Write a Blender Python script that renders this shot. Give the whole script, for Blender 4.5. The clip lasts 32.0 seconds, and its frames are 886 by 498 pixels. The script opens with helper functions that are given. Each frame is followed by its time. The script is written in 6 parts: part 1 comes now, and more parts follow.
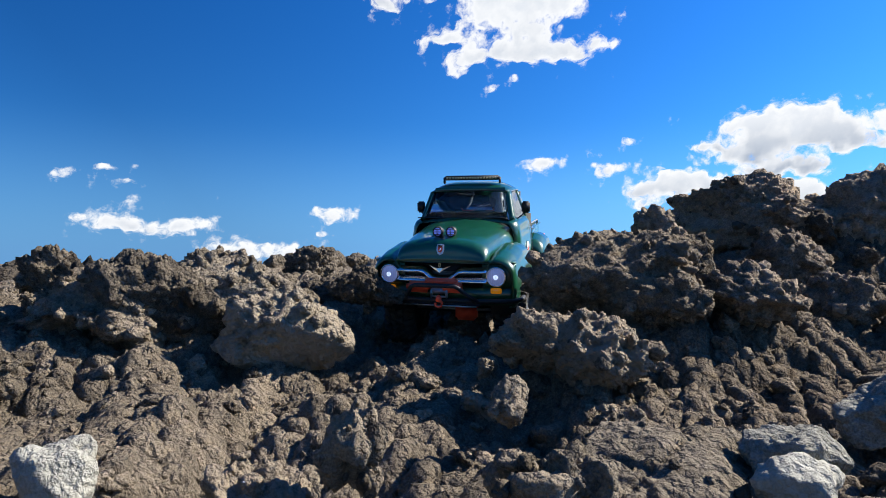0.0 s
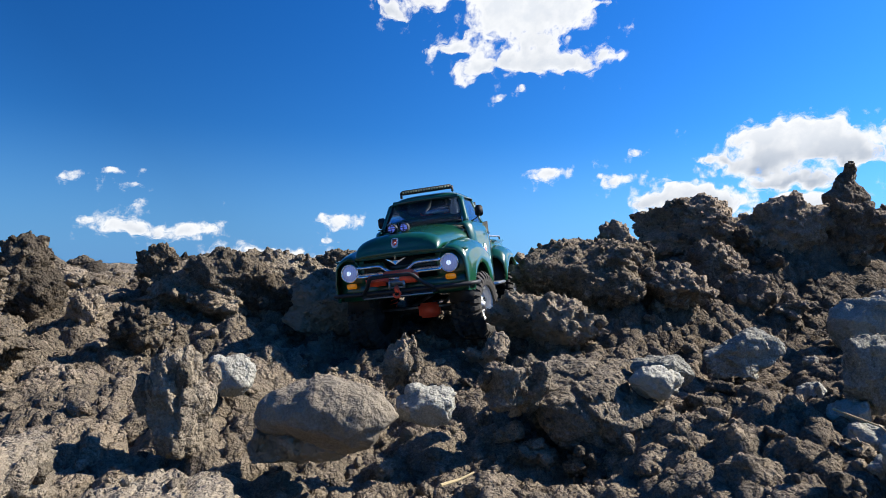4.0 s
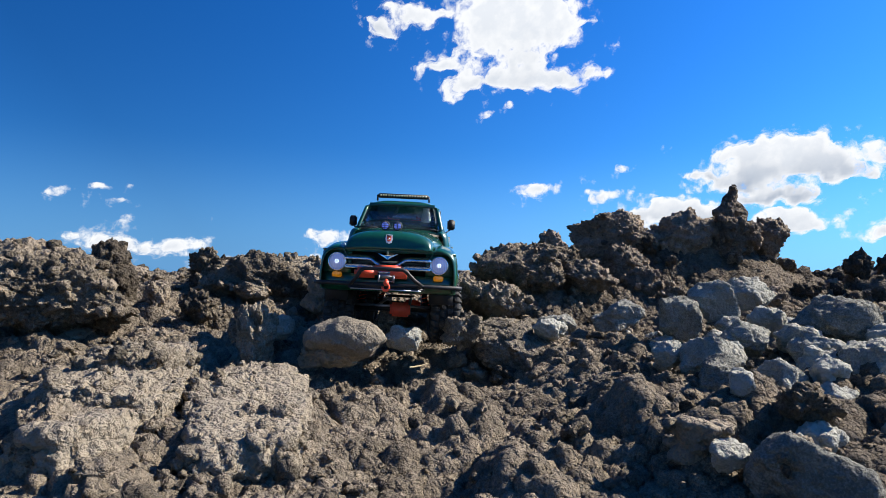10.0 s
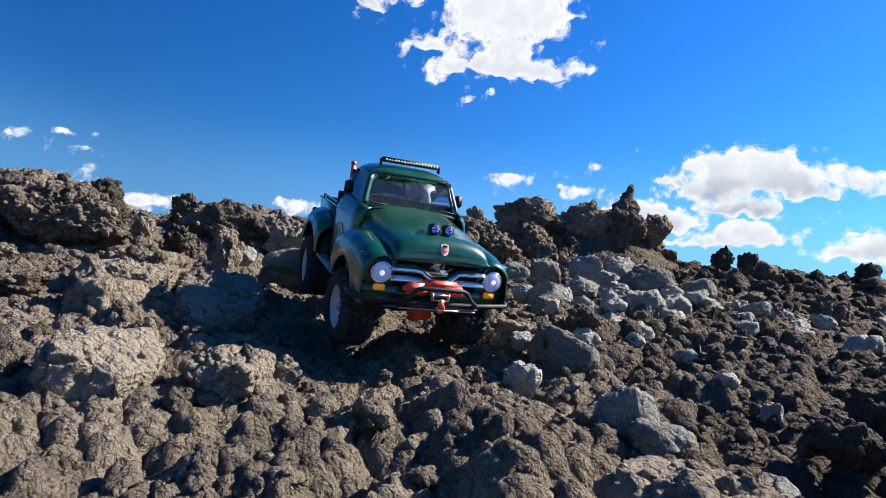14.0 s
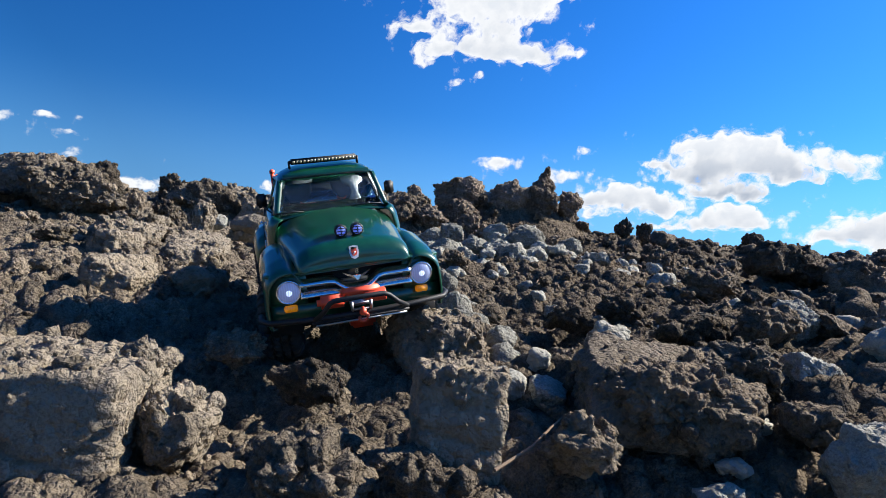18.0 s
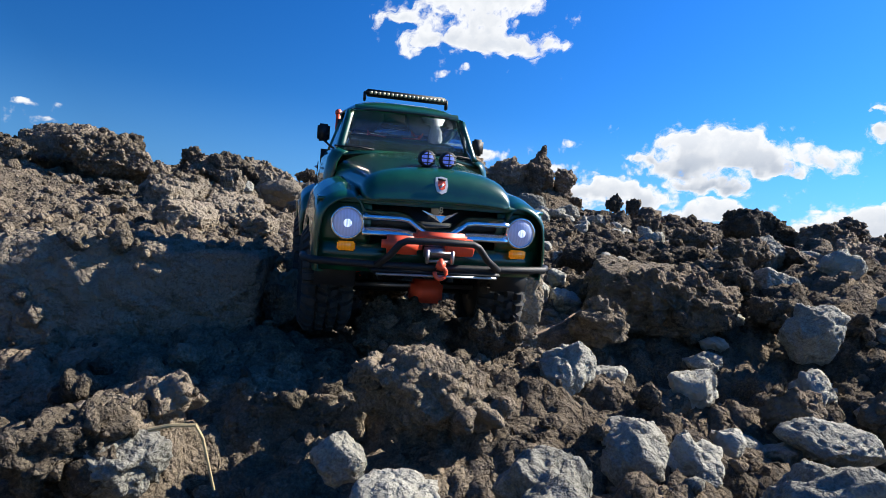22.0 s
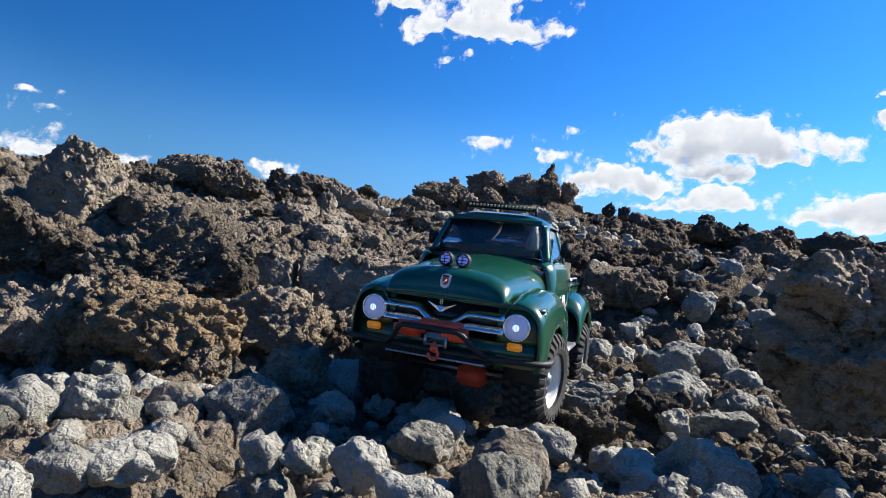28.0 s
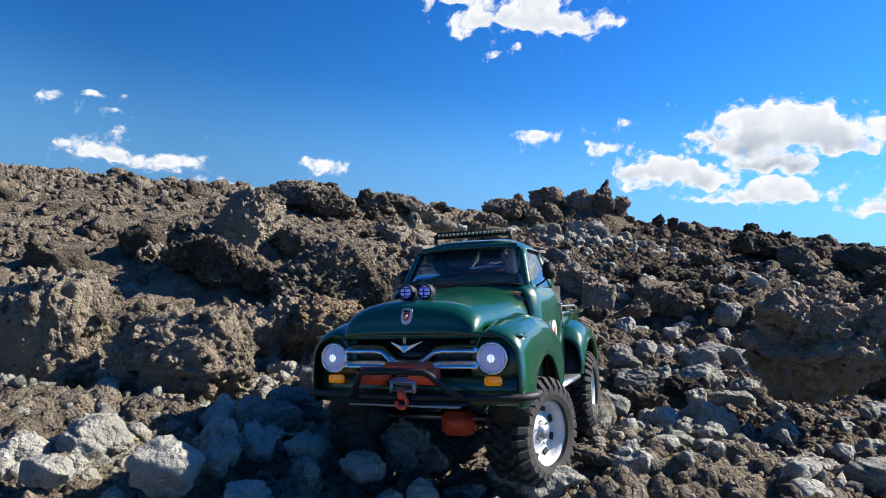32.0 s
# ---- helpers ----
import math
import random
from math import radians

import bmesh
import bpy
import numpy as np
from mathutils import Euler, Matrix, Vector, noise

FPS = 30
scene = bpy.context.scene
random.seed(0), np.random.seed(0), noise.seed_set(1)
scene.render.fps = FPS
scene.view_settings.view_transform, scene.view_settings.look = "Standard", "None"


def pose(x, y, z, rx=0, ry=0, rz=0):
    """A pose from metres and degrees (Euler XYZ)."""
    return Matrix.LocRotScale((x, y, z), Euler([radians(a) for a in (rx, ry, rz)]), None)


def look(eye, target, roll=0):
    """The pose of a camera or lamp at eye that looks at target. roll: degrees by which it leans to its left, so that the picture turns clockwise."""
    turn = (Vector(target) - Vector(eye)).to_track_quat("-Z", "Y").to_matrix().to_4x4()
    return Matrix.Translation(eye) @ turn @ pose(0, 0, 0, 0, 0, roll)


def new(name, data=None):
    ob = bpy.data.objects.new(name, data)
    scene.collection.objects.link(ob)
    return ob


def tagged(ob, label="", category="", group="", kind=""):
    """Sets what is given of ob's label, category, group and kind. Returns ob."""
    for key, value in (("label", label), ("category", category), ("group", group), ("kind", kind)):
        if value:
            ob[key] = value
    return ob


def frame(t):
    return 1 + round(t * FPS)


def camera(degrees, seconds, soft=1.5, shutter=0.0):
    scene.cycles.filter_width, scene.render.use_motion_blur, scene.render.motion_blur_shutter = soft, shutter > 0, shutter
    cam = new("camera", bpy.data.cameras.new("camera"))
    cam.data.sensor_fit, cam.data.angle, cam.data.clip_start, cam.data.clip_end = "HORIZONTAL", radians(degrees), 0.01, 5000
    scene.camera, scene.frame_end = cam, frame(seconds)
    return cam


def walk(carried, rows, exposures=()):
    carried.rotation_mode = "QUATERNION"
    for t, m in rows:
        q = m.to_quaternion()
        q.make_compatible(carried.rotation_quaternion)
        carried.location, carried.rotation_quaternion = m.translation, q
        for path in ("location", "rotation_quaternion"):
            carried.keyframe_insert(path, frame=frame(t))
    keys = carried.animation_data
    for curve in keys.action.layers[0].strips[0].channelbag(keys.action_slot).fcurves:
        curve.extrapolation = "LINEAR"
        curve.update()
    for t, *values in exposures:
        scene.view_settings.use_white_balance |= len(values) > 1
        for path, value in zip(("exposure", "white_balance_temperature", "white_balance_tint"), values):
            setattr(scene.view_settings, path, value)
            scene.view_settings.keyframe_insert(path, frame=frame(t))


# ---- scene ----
cam = camera(71.0, 32.0, soft=0.6)
PATH = [
    (0.0, 0.0, -0.0, 0.36, 92.0, -0.0, 0.0),
    (0.5, 0.0126, -0.0513, 0.3471, 92.09, -0.3, 0.13),
    (1.0, 0.0189, -0.0912, 0.3182, 92.2, -0.64, 0.16),
    (1.5, -0.0146, -0.1266, 0.3243, 92.39, -0.55, 0.12),
    (2.0, -0.0278, -0.1682, 0.3294, 92.61, -0.65, 0.07),
    (2.5, -0.0347, -0.1969, 0.3407, 92.79, -0.73, 0.06),
    (3.0, -0.0483, -0.2258, 0.3592, 92.86, -0.62, 0.11),
    (3.5, -0.0337, -0.2575, 0.3516, 92.82, -0.84, 0.28),
    (4.0, -0.0104, -0.3066, 0.3358, 92.77, -0.93, 0.41),
    (4.5, 0.0186, -0.3427, 0.3275, 92.87, -0.95, 0.37),
    (6.5, 0.0186, -0.407, 0.3046, 93.52, -0.5, -0.53),
    (7.0, 0.0213, -0.436, 0.2707, 93.55, -0.83, -0.82),
    (7.5, 0.0262, -0.4743, 0.2525, 93.67, -1.04, -0.95),
    (8.0, 0.0255, -0.5194, 0.255, 93.82, -1.08, -0.93),
    (8.5, 0.0176, -0.5753, 0.2607, 93.93, -1.08, -0.82),
    (9.0, 0.0103, -0.6254, 0.2463, 94.05, -0.98, -0.75),
    (9.5, -0.0038, -0.6613, 0.2732, 94.15, -0.75, -0.63),
    (10.0, 0.0234, -0.7114, 0.2818, 94.21, -0.75, -0.61),
    (10.5, 0.0459, -0.7377, 0.281, 94.08, -0.97, -0.67),
    (11.0, 0.0545, -0.7538, 0.27, 94.06, -1.26, -0.67),
    (11.5, 0.0584, -0.8019, 0.2227, 94.08, -1.6, -0.71),
    (12.0, 0.0595, -0.8328, 0.211, 93.75, -2.56, -1.21),
    (12.5, 0.0559, -0.8587, 0.2244, 93.36, -3.67, -2.05),
    (13.0, 0.0775, -0.9263, 0.1969, 93.12, -4.77, -2.99),
    (13.5, 0.0979, -1.0071, 0.182, 92.93, -5.44, -3.67),
    (14.0, 0.1092, -1.0657, 0.2139, 92.73, -5.89, -3.9),
    (14.5, 0.1269, -1.1229, 0.2104, 92.61, -5.91, -3.92),
    (16.5, 0.2286, -1.4076, 0.1788, 91.89, -5.5, -4.38),
    (17.0, 0.2552, -1.4509, 0.159, 91.76, -5.57, -4.56),
    (17.5, 0.2612, -1.482, 0.1499, 91.58, -5.67, -4.76),
    (18.0, 0.2627, -1.4928, 0.1603, 91.37, -5.72, -4.92),
    (18.5, 0.2579, -1.4965, 0.1651, 91.27, -5.81, -5.04),
    (19.0, 0.2582, -1.5054, 0.161, 91.13, -5.95, -5.13),
    (19.5, 0.2541, -1.5067, 0.1663, 91.01, -5.93, -5.15),
    (20.0, 0.2394, -1.4998, 0.1823, 90.87, -5.9, -5.09),
    (20.5, 0.227, -1.5134, 0.1695, 90.82, -5.9, -5.27),
    (21.0, 0.2056, -1.5235, 0.1517, 90.81, -5.9, -5.5),
    (21.5, 0.1984, -1.5673, 0.1011, 90.84, -6.01, -5.86),
    (22.0, 0.1776, -1.6565, 0.0617, 90.77, -6.02, -6.33),
    (22.5, 0.1289, -1.748, 0.075, 90.69, -5.93, -6.75),
    (23.0, 0.1227, -1.8434, 0.109, 90.46, -5.96, -7.22),
    (23.5, 0.1136, -1.9049, 0.079, 90.32, -5.85, -7.53),
    (24.0, 0.1129, -1.9491, 0.0623, 90.19, -5.74, -7.52),
    (24.5, 0.122, -2.0052, 0.031, 90.12, -5.68, -7.33),
    (25.0, 0.1201, -2.0203, 0.0432, 90.02, -5.68, -7.18),
    (25.5, 0.0903, -2.0354, 0.0678, 89.86, -5.7, -7.01),
    (27.5, -0.0333, -2.266, 0.0796, 89.61, -6.18, -6.63),
    (28.0, -0.0429, -2.3344, 0.0971, 89.56, -6.04, -6.01),
    (28.5, -0.0632, -2.3845, 0.1202, 89.51, -5.67, -5.28),
    (29.0, -0.0835, -2.4764, 0.1428, 89.31, -5.47, -4.69),
    (29.5, -0.097, -2.5625, 0.1486, 89.2, -5.48, -4.13),
    (30.0, -0.1, -2.6264, 0.1452, 89.11, -5.7, -3.62),
    (30.5, -0.1355, -2.7016, 0.1397, 89.02, -5.73, -3.11),
    (31.0, -0.1775, -2.747, 0.1508, 88.94, -5.57, -2.63),
    (31.5, -0.1923, -2.7612, 0.1655, 88.81, -5.57, -2.09),
    (32.0, -0.1989, -2.7769, 0.1682, 88.69, -5.61, -1.5),
]
walk(cam, [(t, pose(x, y, z, rx, ry, rz)) for t, x, y, z, rx, ry, rz in PATH], [(0, 1.0), (32, 1.0)])
TRUCK_PATH = [
    (0.0, 0.0722, 1.2185, 0.2637, 9.6, 1.7, -16.2),
    (0.5, 0.0536, 1.189, 0.2619, 7.1, 3.6, -16.3),
    (1.0, 0.0428, 1.1626, 0.261, 5.8, -0.7, -15.8),
    (1.5, 0.0485, 1.137, 0.2591, 5.1, -0.8, -15.0),
    (2.0, 0.0374, 1.1142, 0.2514, 3.3, -2.8, -13.9),
    (2.5, 0.029, 1.0497, 0.2415, 2.7, -7.7, -18.5),
    (3.0, 0.0206, 0.9998, 0.2313, 3.2, -7.3, -18.1),
    (3.5, 0.0079, 0.9864, 0.2318, 2.6, -7.4, -18.8),
    (4.0, -0.0042, 0.9387, 0.2347, 3.5, -6.8, -15.7),
    (4.5, -0.0301, 0.8775, 0.2277, 10.9, -6.0, -17.7),
    (6.5, -0.0355, 0.7264, 0.2125, 13.2, -14.6, -9.8),
    (7.0, -0.038, 0.68, 0.2154, 12.3, -15.4, -7.2),
    (7.5, -0.0468, 0.6375, 0.2074, 9.9, -9.3, -3.8),
    (8.0, -0.0462, 0.6298, 0.206, 8.5, -7.9, -4.4),
    (8.5, -0.0484, 0.6221, 0.2052, 7.2, -9.9, -6.4),
    (9.0, -0.0456, 0.6116, 0.2033, 4.8, -9.6, -6.9),
    (9.5, -0.0499, 0.598, 0.201, 3.2, -3.5, -6.4),
    (10.0, -0.0534, 0.5779, 0.2001, 0.4, 2.1, -2.0),
    (10.5, -0.0247, 0.4933, 0.1729, 3.3, 8.5, 9.0),
    (11.0, -0.0181, 0.4805, 0.1723, 4.6, 3.6, 9.4),
    (11.5, 0.0008, 0.4555, 0.1767, 0.4, -1.1, 12.9),
    (12.0, 0.0281, 0.4044, 0.1824, 0.9, -9.6, 15.1),
    (12.5, 0.0342, 0.301, 0.1733, 8.5, -8.1, 15.6),
    (13.0, 0.0366, 0.2367, 0.1528, 7.7, 0.6, 16.0),
    (13.5, 0.0605, 0.1288, 0.1315, 8.8, -0.2, 17.7),
    (14.0, 0.0726, 0.078, 0.1414, 12.8, -0.7, 19.0),
    (14.5, 0.0943, -0.0102, 0.1348, 12.1, -2.7, 19.9),
    (16.5, 0.1503, -0.2215, 0.0886, 5.9, -7.5, 19.9),
    (17.0, 0.1715, -0.3117, 0.0686, 11.5, -5.8, 17.3),
    (17.5, 0.1744, -0.3948, 0.0461, 14.3, -6.5, 13.9),
    (18.0, 0.1854, -0.4197, 0.0462, 11.1, -13.7, 12.0),
    (18.5, 0.1855, -0.4575, 0.053, 10.2, -13.0, 8.2),
    (19.0, 0.1802, -0.5431, 0.0372, 15.3, -10.5, 1.9),
    (19.5, 0.1827, -0.6009, 0.0279, 19.6, -12.9, 0.3),
    (20.0, 0.1951, -0.6261, 0.0271, 20.7, -9.6, -3.5),
    (20.5, 0.1971, -0.6558, 0.0107, 17.5, -3.6, -2.5),
    (21.0, 0.1724, -0.7296, -0.0045, 13.4, 15.5, 7.9),
    (21.5, 0.183, -0.7562, -0.0143, 9.0, 7.9, 8.2),
    (22.0, 0.1976, -0.8011, -0.0148, 6.6, -3.0, 8.9),
    (22.5, 0.2125, -0.9012, -0.0235, 7.1, -13.2, 10.6),
    (23.0, 0.2134, -0.945, -0.0354, 12.2, -17.0, 5.2),
    (23.5, 0.2128, -0.9784, -0.0555, 9.4, -11.3, 5.3),
    (24.0, 0.2203, -0.9951, -0.0616, 8.2, -13.6, 3.1),
    (24.5, 0.2066, -1.029, -0.0579, 25.9, -3.8, -4.8),
    (25.0, 0.1998, -1.0886, -0.0746, 20.5, 0.8, -8.8),
    (25.5, 0.195, -1.1249, -0.0677, 23.1, -0.9, -11.3),
    (27.5, 0.1379, -1.3477, -0.116, -0.2, 8.7, -22.2),
    (28.0, 0.1489, -1.4108, -0.1179, 0.0, 0.2, -25.6),
    (28.5, 0.0973, -1.434, -0.1028, 6.1, -5.7, -17.1),
    (29.0, 0.0844, -1.514, -0.1286, -4.3, -2.9, -21.4),
    (29.5, 0.0515, -1.5869, -0.1288, -4.4, 0.4, -20.4),
    (30.0, 0.0396, -1.6427, -0.1127, -1.8, -10.3, -26.6),
    (30.5, 0.0067, -1.7263, -0.0983, 6.4, -7.0, -18.8),
    (31.0, -0.0159, -1.8111, -0.1139, 1.6, -14.4, -24.4),
    (31.5, -0.0422, -1.8837, -0.1073, -0.9, -3.5, -27.3),
    (32.0, -0.0841, -1.9498, -0.1035, -3.6, -9.3, -23.2),
]

# ---- world, sun ----
SUN_DIR = Vector((0.75, 0.13, 0.60)).normalized()
world = bpy.data.worlds.new("sky")
scene.world = world
world.use_nodes = True
wn, wl = world.node_tree.nodes, world.node_tree.links
sky = wn.new("ShaderNodeTexSky")
sky.sky_type, sky.sun_disc = "NISHITA", False
sky.sun_elevation = math.asin(SUN_DIR.z)
sky.sun_rotation = math.atan2(SUN_DIR.x, SUN_DIR.y)
sky.air_density, sky.dust_density, sky.ozone_density = 1.0, 0.45, 3.5
sky.altitude = 600
tone = wn.new("ShaderNodeHueSaturation")
tone.inputs["Saturation"].default_value = 1.33
tone.inputs["Hue"].default_value = 0.502
wl.new(sky.outputs[0], tone.inputs["Color"])
tint = wn.new("ShaderNodeMix")
tint.data_type, tint.blend_type = "RGBA", "MULTIPLY"
tint.inputs["Factor"].default_value = 1.0
for socket in tint.inputs:
    if socket.type == "RGBA" and socket.name == "B":
        socket.default_value = (0.47, 0.93, 1.31, 1)
    if socket.type == "RGBA" and socket.name == "A":
        wl.new(tone.outputs[0], socket)
# low down, the haze is a pale clear blue
where = wn.new("ShaderNodeTexCoord")
apart = wn.new("ShaderNodeSeparateXYZ")
wl.new(where.outputs["Generated"], apart.inputs[0])
rise = wn.new("ShaderNodeMapRange")
rise.interpolation_type = "SMOOTHSTEP"
rise.inputs["From Min"].default_value, rise.inputs["From Max"].default_value = -0.02, 0.24
rise.inputs["To Min"].default_value, rise.inputs["To Max"].default_value = 0.9, 0.0
wl.new(apart.outputs["Z"], rise.inputs["Value"])
haze = wn.new("ShaderNodeMix")
haze.data_type = "RGBA"
wl.new(rise.outputs[0], haze.inputs[0])
wl.new(tint.outputs[2], haze.inputs[6])
haze.inputs[7].default_value = (1.6, 4.2, 8.7, 1)
wl.new(haze.outputs[2], wn["Background"].inputs["Color"])

# the sky brightens smoothly towards the sun
toward = wn.new("ShaderNodeVectorMath")
toward.operation = "DOT_PRODUCT"
toward.inputs[1].default_value = SUN_DIR
wl.new(where.outputs["Generated"], toward.inputs[0])
gain = wn.new("ShaderNodeMapRange")
gain.inputs["From Min"].default_value, gain.inputs["From Max"].default_value = -0.1, 1.0
gain.inputs["To Min"].default_value, gain.inputs["To Max"].default_value = 0.0405, 0.094
wl.new(toward.outputs["Value"], gain.inputs["Value"])
wl.new(gain.outputs[0], wn["Background"].inputs["Strength"])

sun = new("sun", bpy.data.lights.new("sun", "SUN"))
sun.data.energy, sun.data.angle, sun.data.color = 5.0, radians(0.53), (1.0, 0.93, 0.82)
sun.matrix_basis = look(SUN_DIR * 20, (0, 0, 0))

# ---- materials ----
def material(name):
    m = bpy.data.materials.new(name)
    m.use_nodes = True
    nt = m.node_tree
    return m, nt.nodes, nt.links, nt.nodes["Principled BSDF"]


def plain(name, color, rough=0.5, metal=0.0, coat=0.0, grain=0.0, scale=900.0, spread=0.12):
    """A painted, moulded or metal surface with slight mottling and fine relief."""
    m, n, l, b = material(name)
    co = n.new("ShaderNodeTexCoord")
    tex = n.new("ShaderNodeTexNoise")
    tex.inputs["Scale"].default_value, tex.inputs["Detail"].default_value = 60.0, 5.0
    l.new(co.outputs["Object"], tex.inputs["Vector"])
    ramp = n.new("ShaderNodeValToRGB")
    ramp.color_ramp.elements[0].position, ramp.color_ramp.elements[1].position = 0.35, 0.7
    ramp.color_ramp.elements[0].color = (*[c * (1 - spread) for c in color], 1)
    ramp.color_ramp.elements[1].color = (*[min(1, c * (1 + spread)) for c in color], 1)
    l.new(tex.outputs[0], ramp.inputs[0])
    l.new(ramp.outputs[0], b.inputs["Base Color"])
    rr = n.new("ShaderNodeMapRange")
    rr.inputs["To Min"].default_value, rr.inputs["To Max"].default_value = rough * 0.85, min(1, rough * 1.15)
    l.new(tex.outputs[0], rr.inputs["Value"])
    l.new(rr.outputs[0], b.inputs["Roughness"])
    b.inputs["Metallic"].default_value = metal
    b.inputs["Coat Weight"].default_value = coat
    b.inputs["Coat Roughness"].default_value = 0.05
    if grain:
        fine = n.new("ShaderNodeTexNoise")
        fine.inputs["Scale"].default_value = scale
        l.new(co.outputs["Object"], fine.inputs["Vector"])
        bump = n.new("ShaderNodeBump")
        bump.inputs["Strength"].default_value, bump.inputs["Distance"].default_value = grain, 0.001
        l.new(fine.outputs[0], bump.inputs["Height"])
        l.new(bump.outputs[0], b.inputs["Normal"])
    return m


def earth(name, dark, mid, light, rough=0.95, relief=1.0, vary=0.25, pale=0.0, moist_shaded=False):
    """Soil or stone: stains, mottling, crumbs and pits at real size."""
    m, n, l, b = material(name)
    geo = n.new("ShaderNodeNewGeometry")
    info = n.new("ShaderNodeObjectInfo")
    shift = n.new("ShaderNodeVectorMath")
    shift.operation = "MULTIPLY_ADD"
    shift.inputs[1].default_value = (3.7, 5.1, 2.3)
    l.new(info.outputs["Random"], shift.inputs[0])
    l.new(geo.outputs["Position"], shift.inputs[2])

    def tex(s, detail=4.0, rough_=0.6):
        t = n.new("ShaderNodeTexNoise")
        t.inputs["Scale"].default_value, t.inputs["Detail"].default_value, t.inputs["Roughness"].default_value = s, detail, rough_
        l.new(shift.outputs[0], t.inputs["Vector"])
        return t.outputs[0]

    def mathn(op, a, c):
        t = n.new("ShaderNodeMath")
        t.operation = op
        for k, v in enumerate((a, c)):
            if isinstance(v, (int, float)):
                t.inputs[k].default_value = v
            else:
                l.new(v, t.inputs[k])
        return t.outputs[0]

    stain, mottle, grain = tex(7.0, 3.0), tex(62.0, 9.0, 0.72), tex(420.0, 3.0, 0.75)
    jog = n.new("ShaderNodeTexNoise")
    jog.inputs["Scale"].default_value, jog.inputs["Detail"].default_value = 160.0, 3.0
    l.new(shift.outputs[0], jog.inputs["Vector"])
    bent = n.new("ShaderNodeVectorMath")
    bent.operation = "MULTIPLY_ADD"
    bent.inputs[1].default_value = (0.006, 0.006, 0.006)
    l.new(jog.outputs["Color"], bent.inputs[0])
    l.new(shift.outputs[0], bent.inputs[2])
    vor = n.new("ShaderNodeTexVoronoi")
    vor.inputs["Scale"].default_value = 110.0
    l.new(bent.outputs[0], vor.inputs["Vector"])
    mix = mathn("ADD", mathn("MULTIPLY", stain, 0.45), mathn("MULTIPLY", mottle, 0.4))
    mix = mathn("ADD", mix, mathn("MULTIPLY", grain, 0.5))
    mix = mathn("ADD", mix, mathn("MULTIPLY", mathn("SUBTRACT", info.outputs["Random"], 0.5), vary))
    mix = mathn("ADD", mix, mathn("MULTIPLY", mathn("SUBTRACT", geo.outputs["Random Per Island"], 0.5), 0.22))
    ramp = n.new("ShaderNodeValToRGB")
    e = ramp.color_ramp.elements
    e[0].position, e[1].position = 0.50, 0.80
    e[0].color, e[1].color = (*dark, 1), (*light, 1)
    c = e.new(0.64)
    c.color = (*mid, 1)
    l.new(mix, ramp.inputs[0])
    if moist_shaded:
        # patches on the right-hand bank: freshly dug, still moist soil plus shade painted in
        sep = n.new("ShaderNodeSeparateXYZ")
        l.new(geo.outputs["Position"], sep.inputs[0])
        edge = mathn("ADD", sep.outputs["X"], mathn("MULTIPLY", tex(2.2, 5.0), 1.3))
        wet_shade = n.new("ShaderNodeMapRange")
        wet_shade.inputs["From Min"].default_value, wet_shade.inputs["From Max"].default_value = 0.86, 1.2
        wet_shade.inputs["To Max"].default_value = 0.62
        l.new(edge, wet_shade.inputs["Value"])
        damp_shade = n.new("ShaderNodeMix")
        damp_shade.data_type, damp_shade.blend_type = "RGBA", "MULTIPLY"
        l.new(wet_shade.outputs[0], damp_shade.inputs[0])
        l.new(ramp.outputs[0], damp_shade.inputs[6])
        damp_shade.inputs[7].default_value = (0.47, 0.43, 0.40, 1)
        l.new(damp_shade.outputs[2], b.inputs["Base Color"])
    else:
        l.new(ramp.outputs[0], b.inputs["Base Color"])
    b.inputs["Roughness"].default_value = rough
    b.inputs["Specular IOR Level"].default_value = 0.2
    grit = n.new("ShaderNodeTexVoronoi")
    grit.inputs["Scale"].default_value = 230.0
    l.new(bent.outputs[0], grit.inputs["Vector"])
    height = mathn("ADD", mathn("MULTIPLY", tex(40.0, 7.0, 0.62), 0.030 * (1 - 0.75 * pale)), mathn("MULTIPLY", tex(170.0, 4.0, 0.6), 0.0085 * (1 - 0.4 * pale)))
    for cell, k in ((vor, 0.0075), (grit, 0.0034)):
        height = mathn("SUBTRACT", height, mathn("MULTIPLY", mathn("POWER", cell.outputs["Distance"], 2.0), k * (1 - 0.8 * pale)))
    bump = n.new("ShaderNodeBump")
    bump.inputs["Strength"].default_value, bump.inputs["Distance"].default_value = 1.0, 1.12 * relief
    l.new(height, bump.inputs["Height"])
    l.new(bump.outputs[0], b.inputs["Normal"])
    return m


SOIL = earth("clay_soil", (0.073, 0.059, 0.043), (0.167, 0.136, 0.098), (0.311, 0.253, 0.185), moist_shaded=True)
CLAY = earth("dry_clay_block", (0.100, 0.084, 0.061), (0.193, 0.160, 0.117), (0.320, 0.268, 0.198), relief=0.8, moist_shaded=True)
CLOD = earth("crumbly_clod", (0.074, 0.060, 0.044), (0.170, 0.139, 0.100), (0.318, 0.259, 0.189), moist_shaded=True)
CRUMB = earth("soil_crumbs", (0.073, 0.059, 0.043), (0.167, 0.136, 0.098), (0.311, 0.253, 0.185), moist_shaded=True)
DARK = earth("dark_moist_clod", (0.117, 0.092, 0.067), (0.232, 0.184, 0.135), (0.378, 0.300, 0.219))
BROWN = earth("rusty_brown_clod", (0.095, 0.069, 0.042), (0.192, 0.139, 0.085), (0.306, 0.224, 0.135))
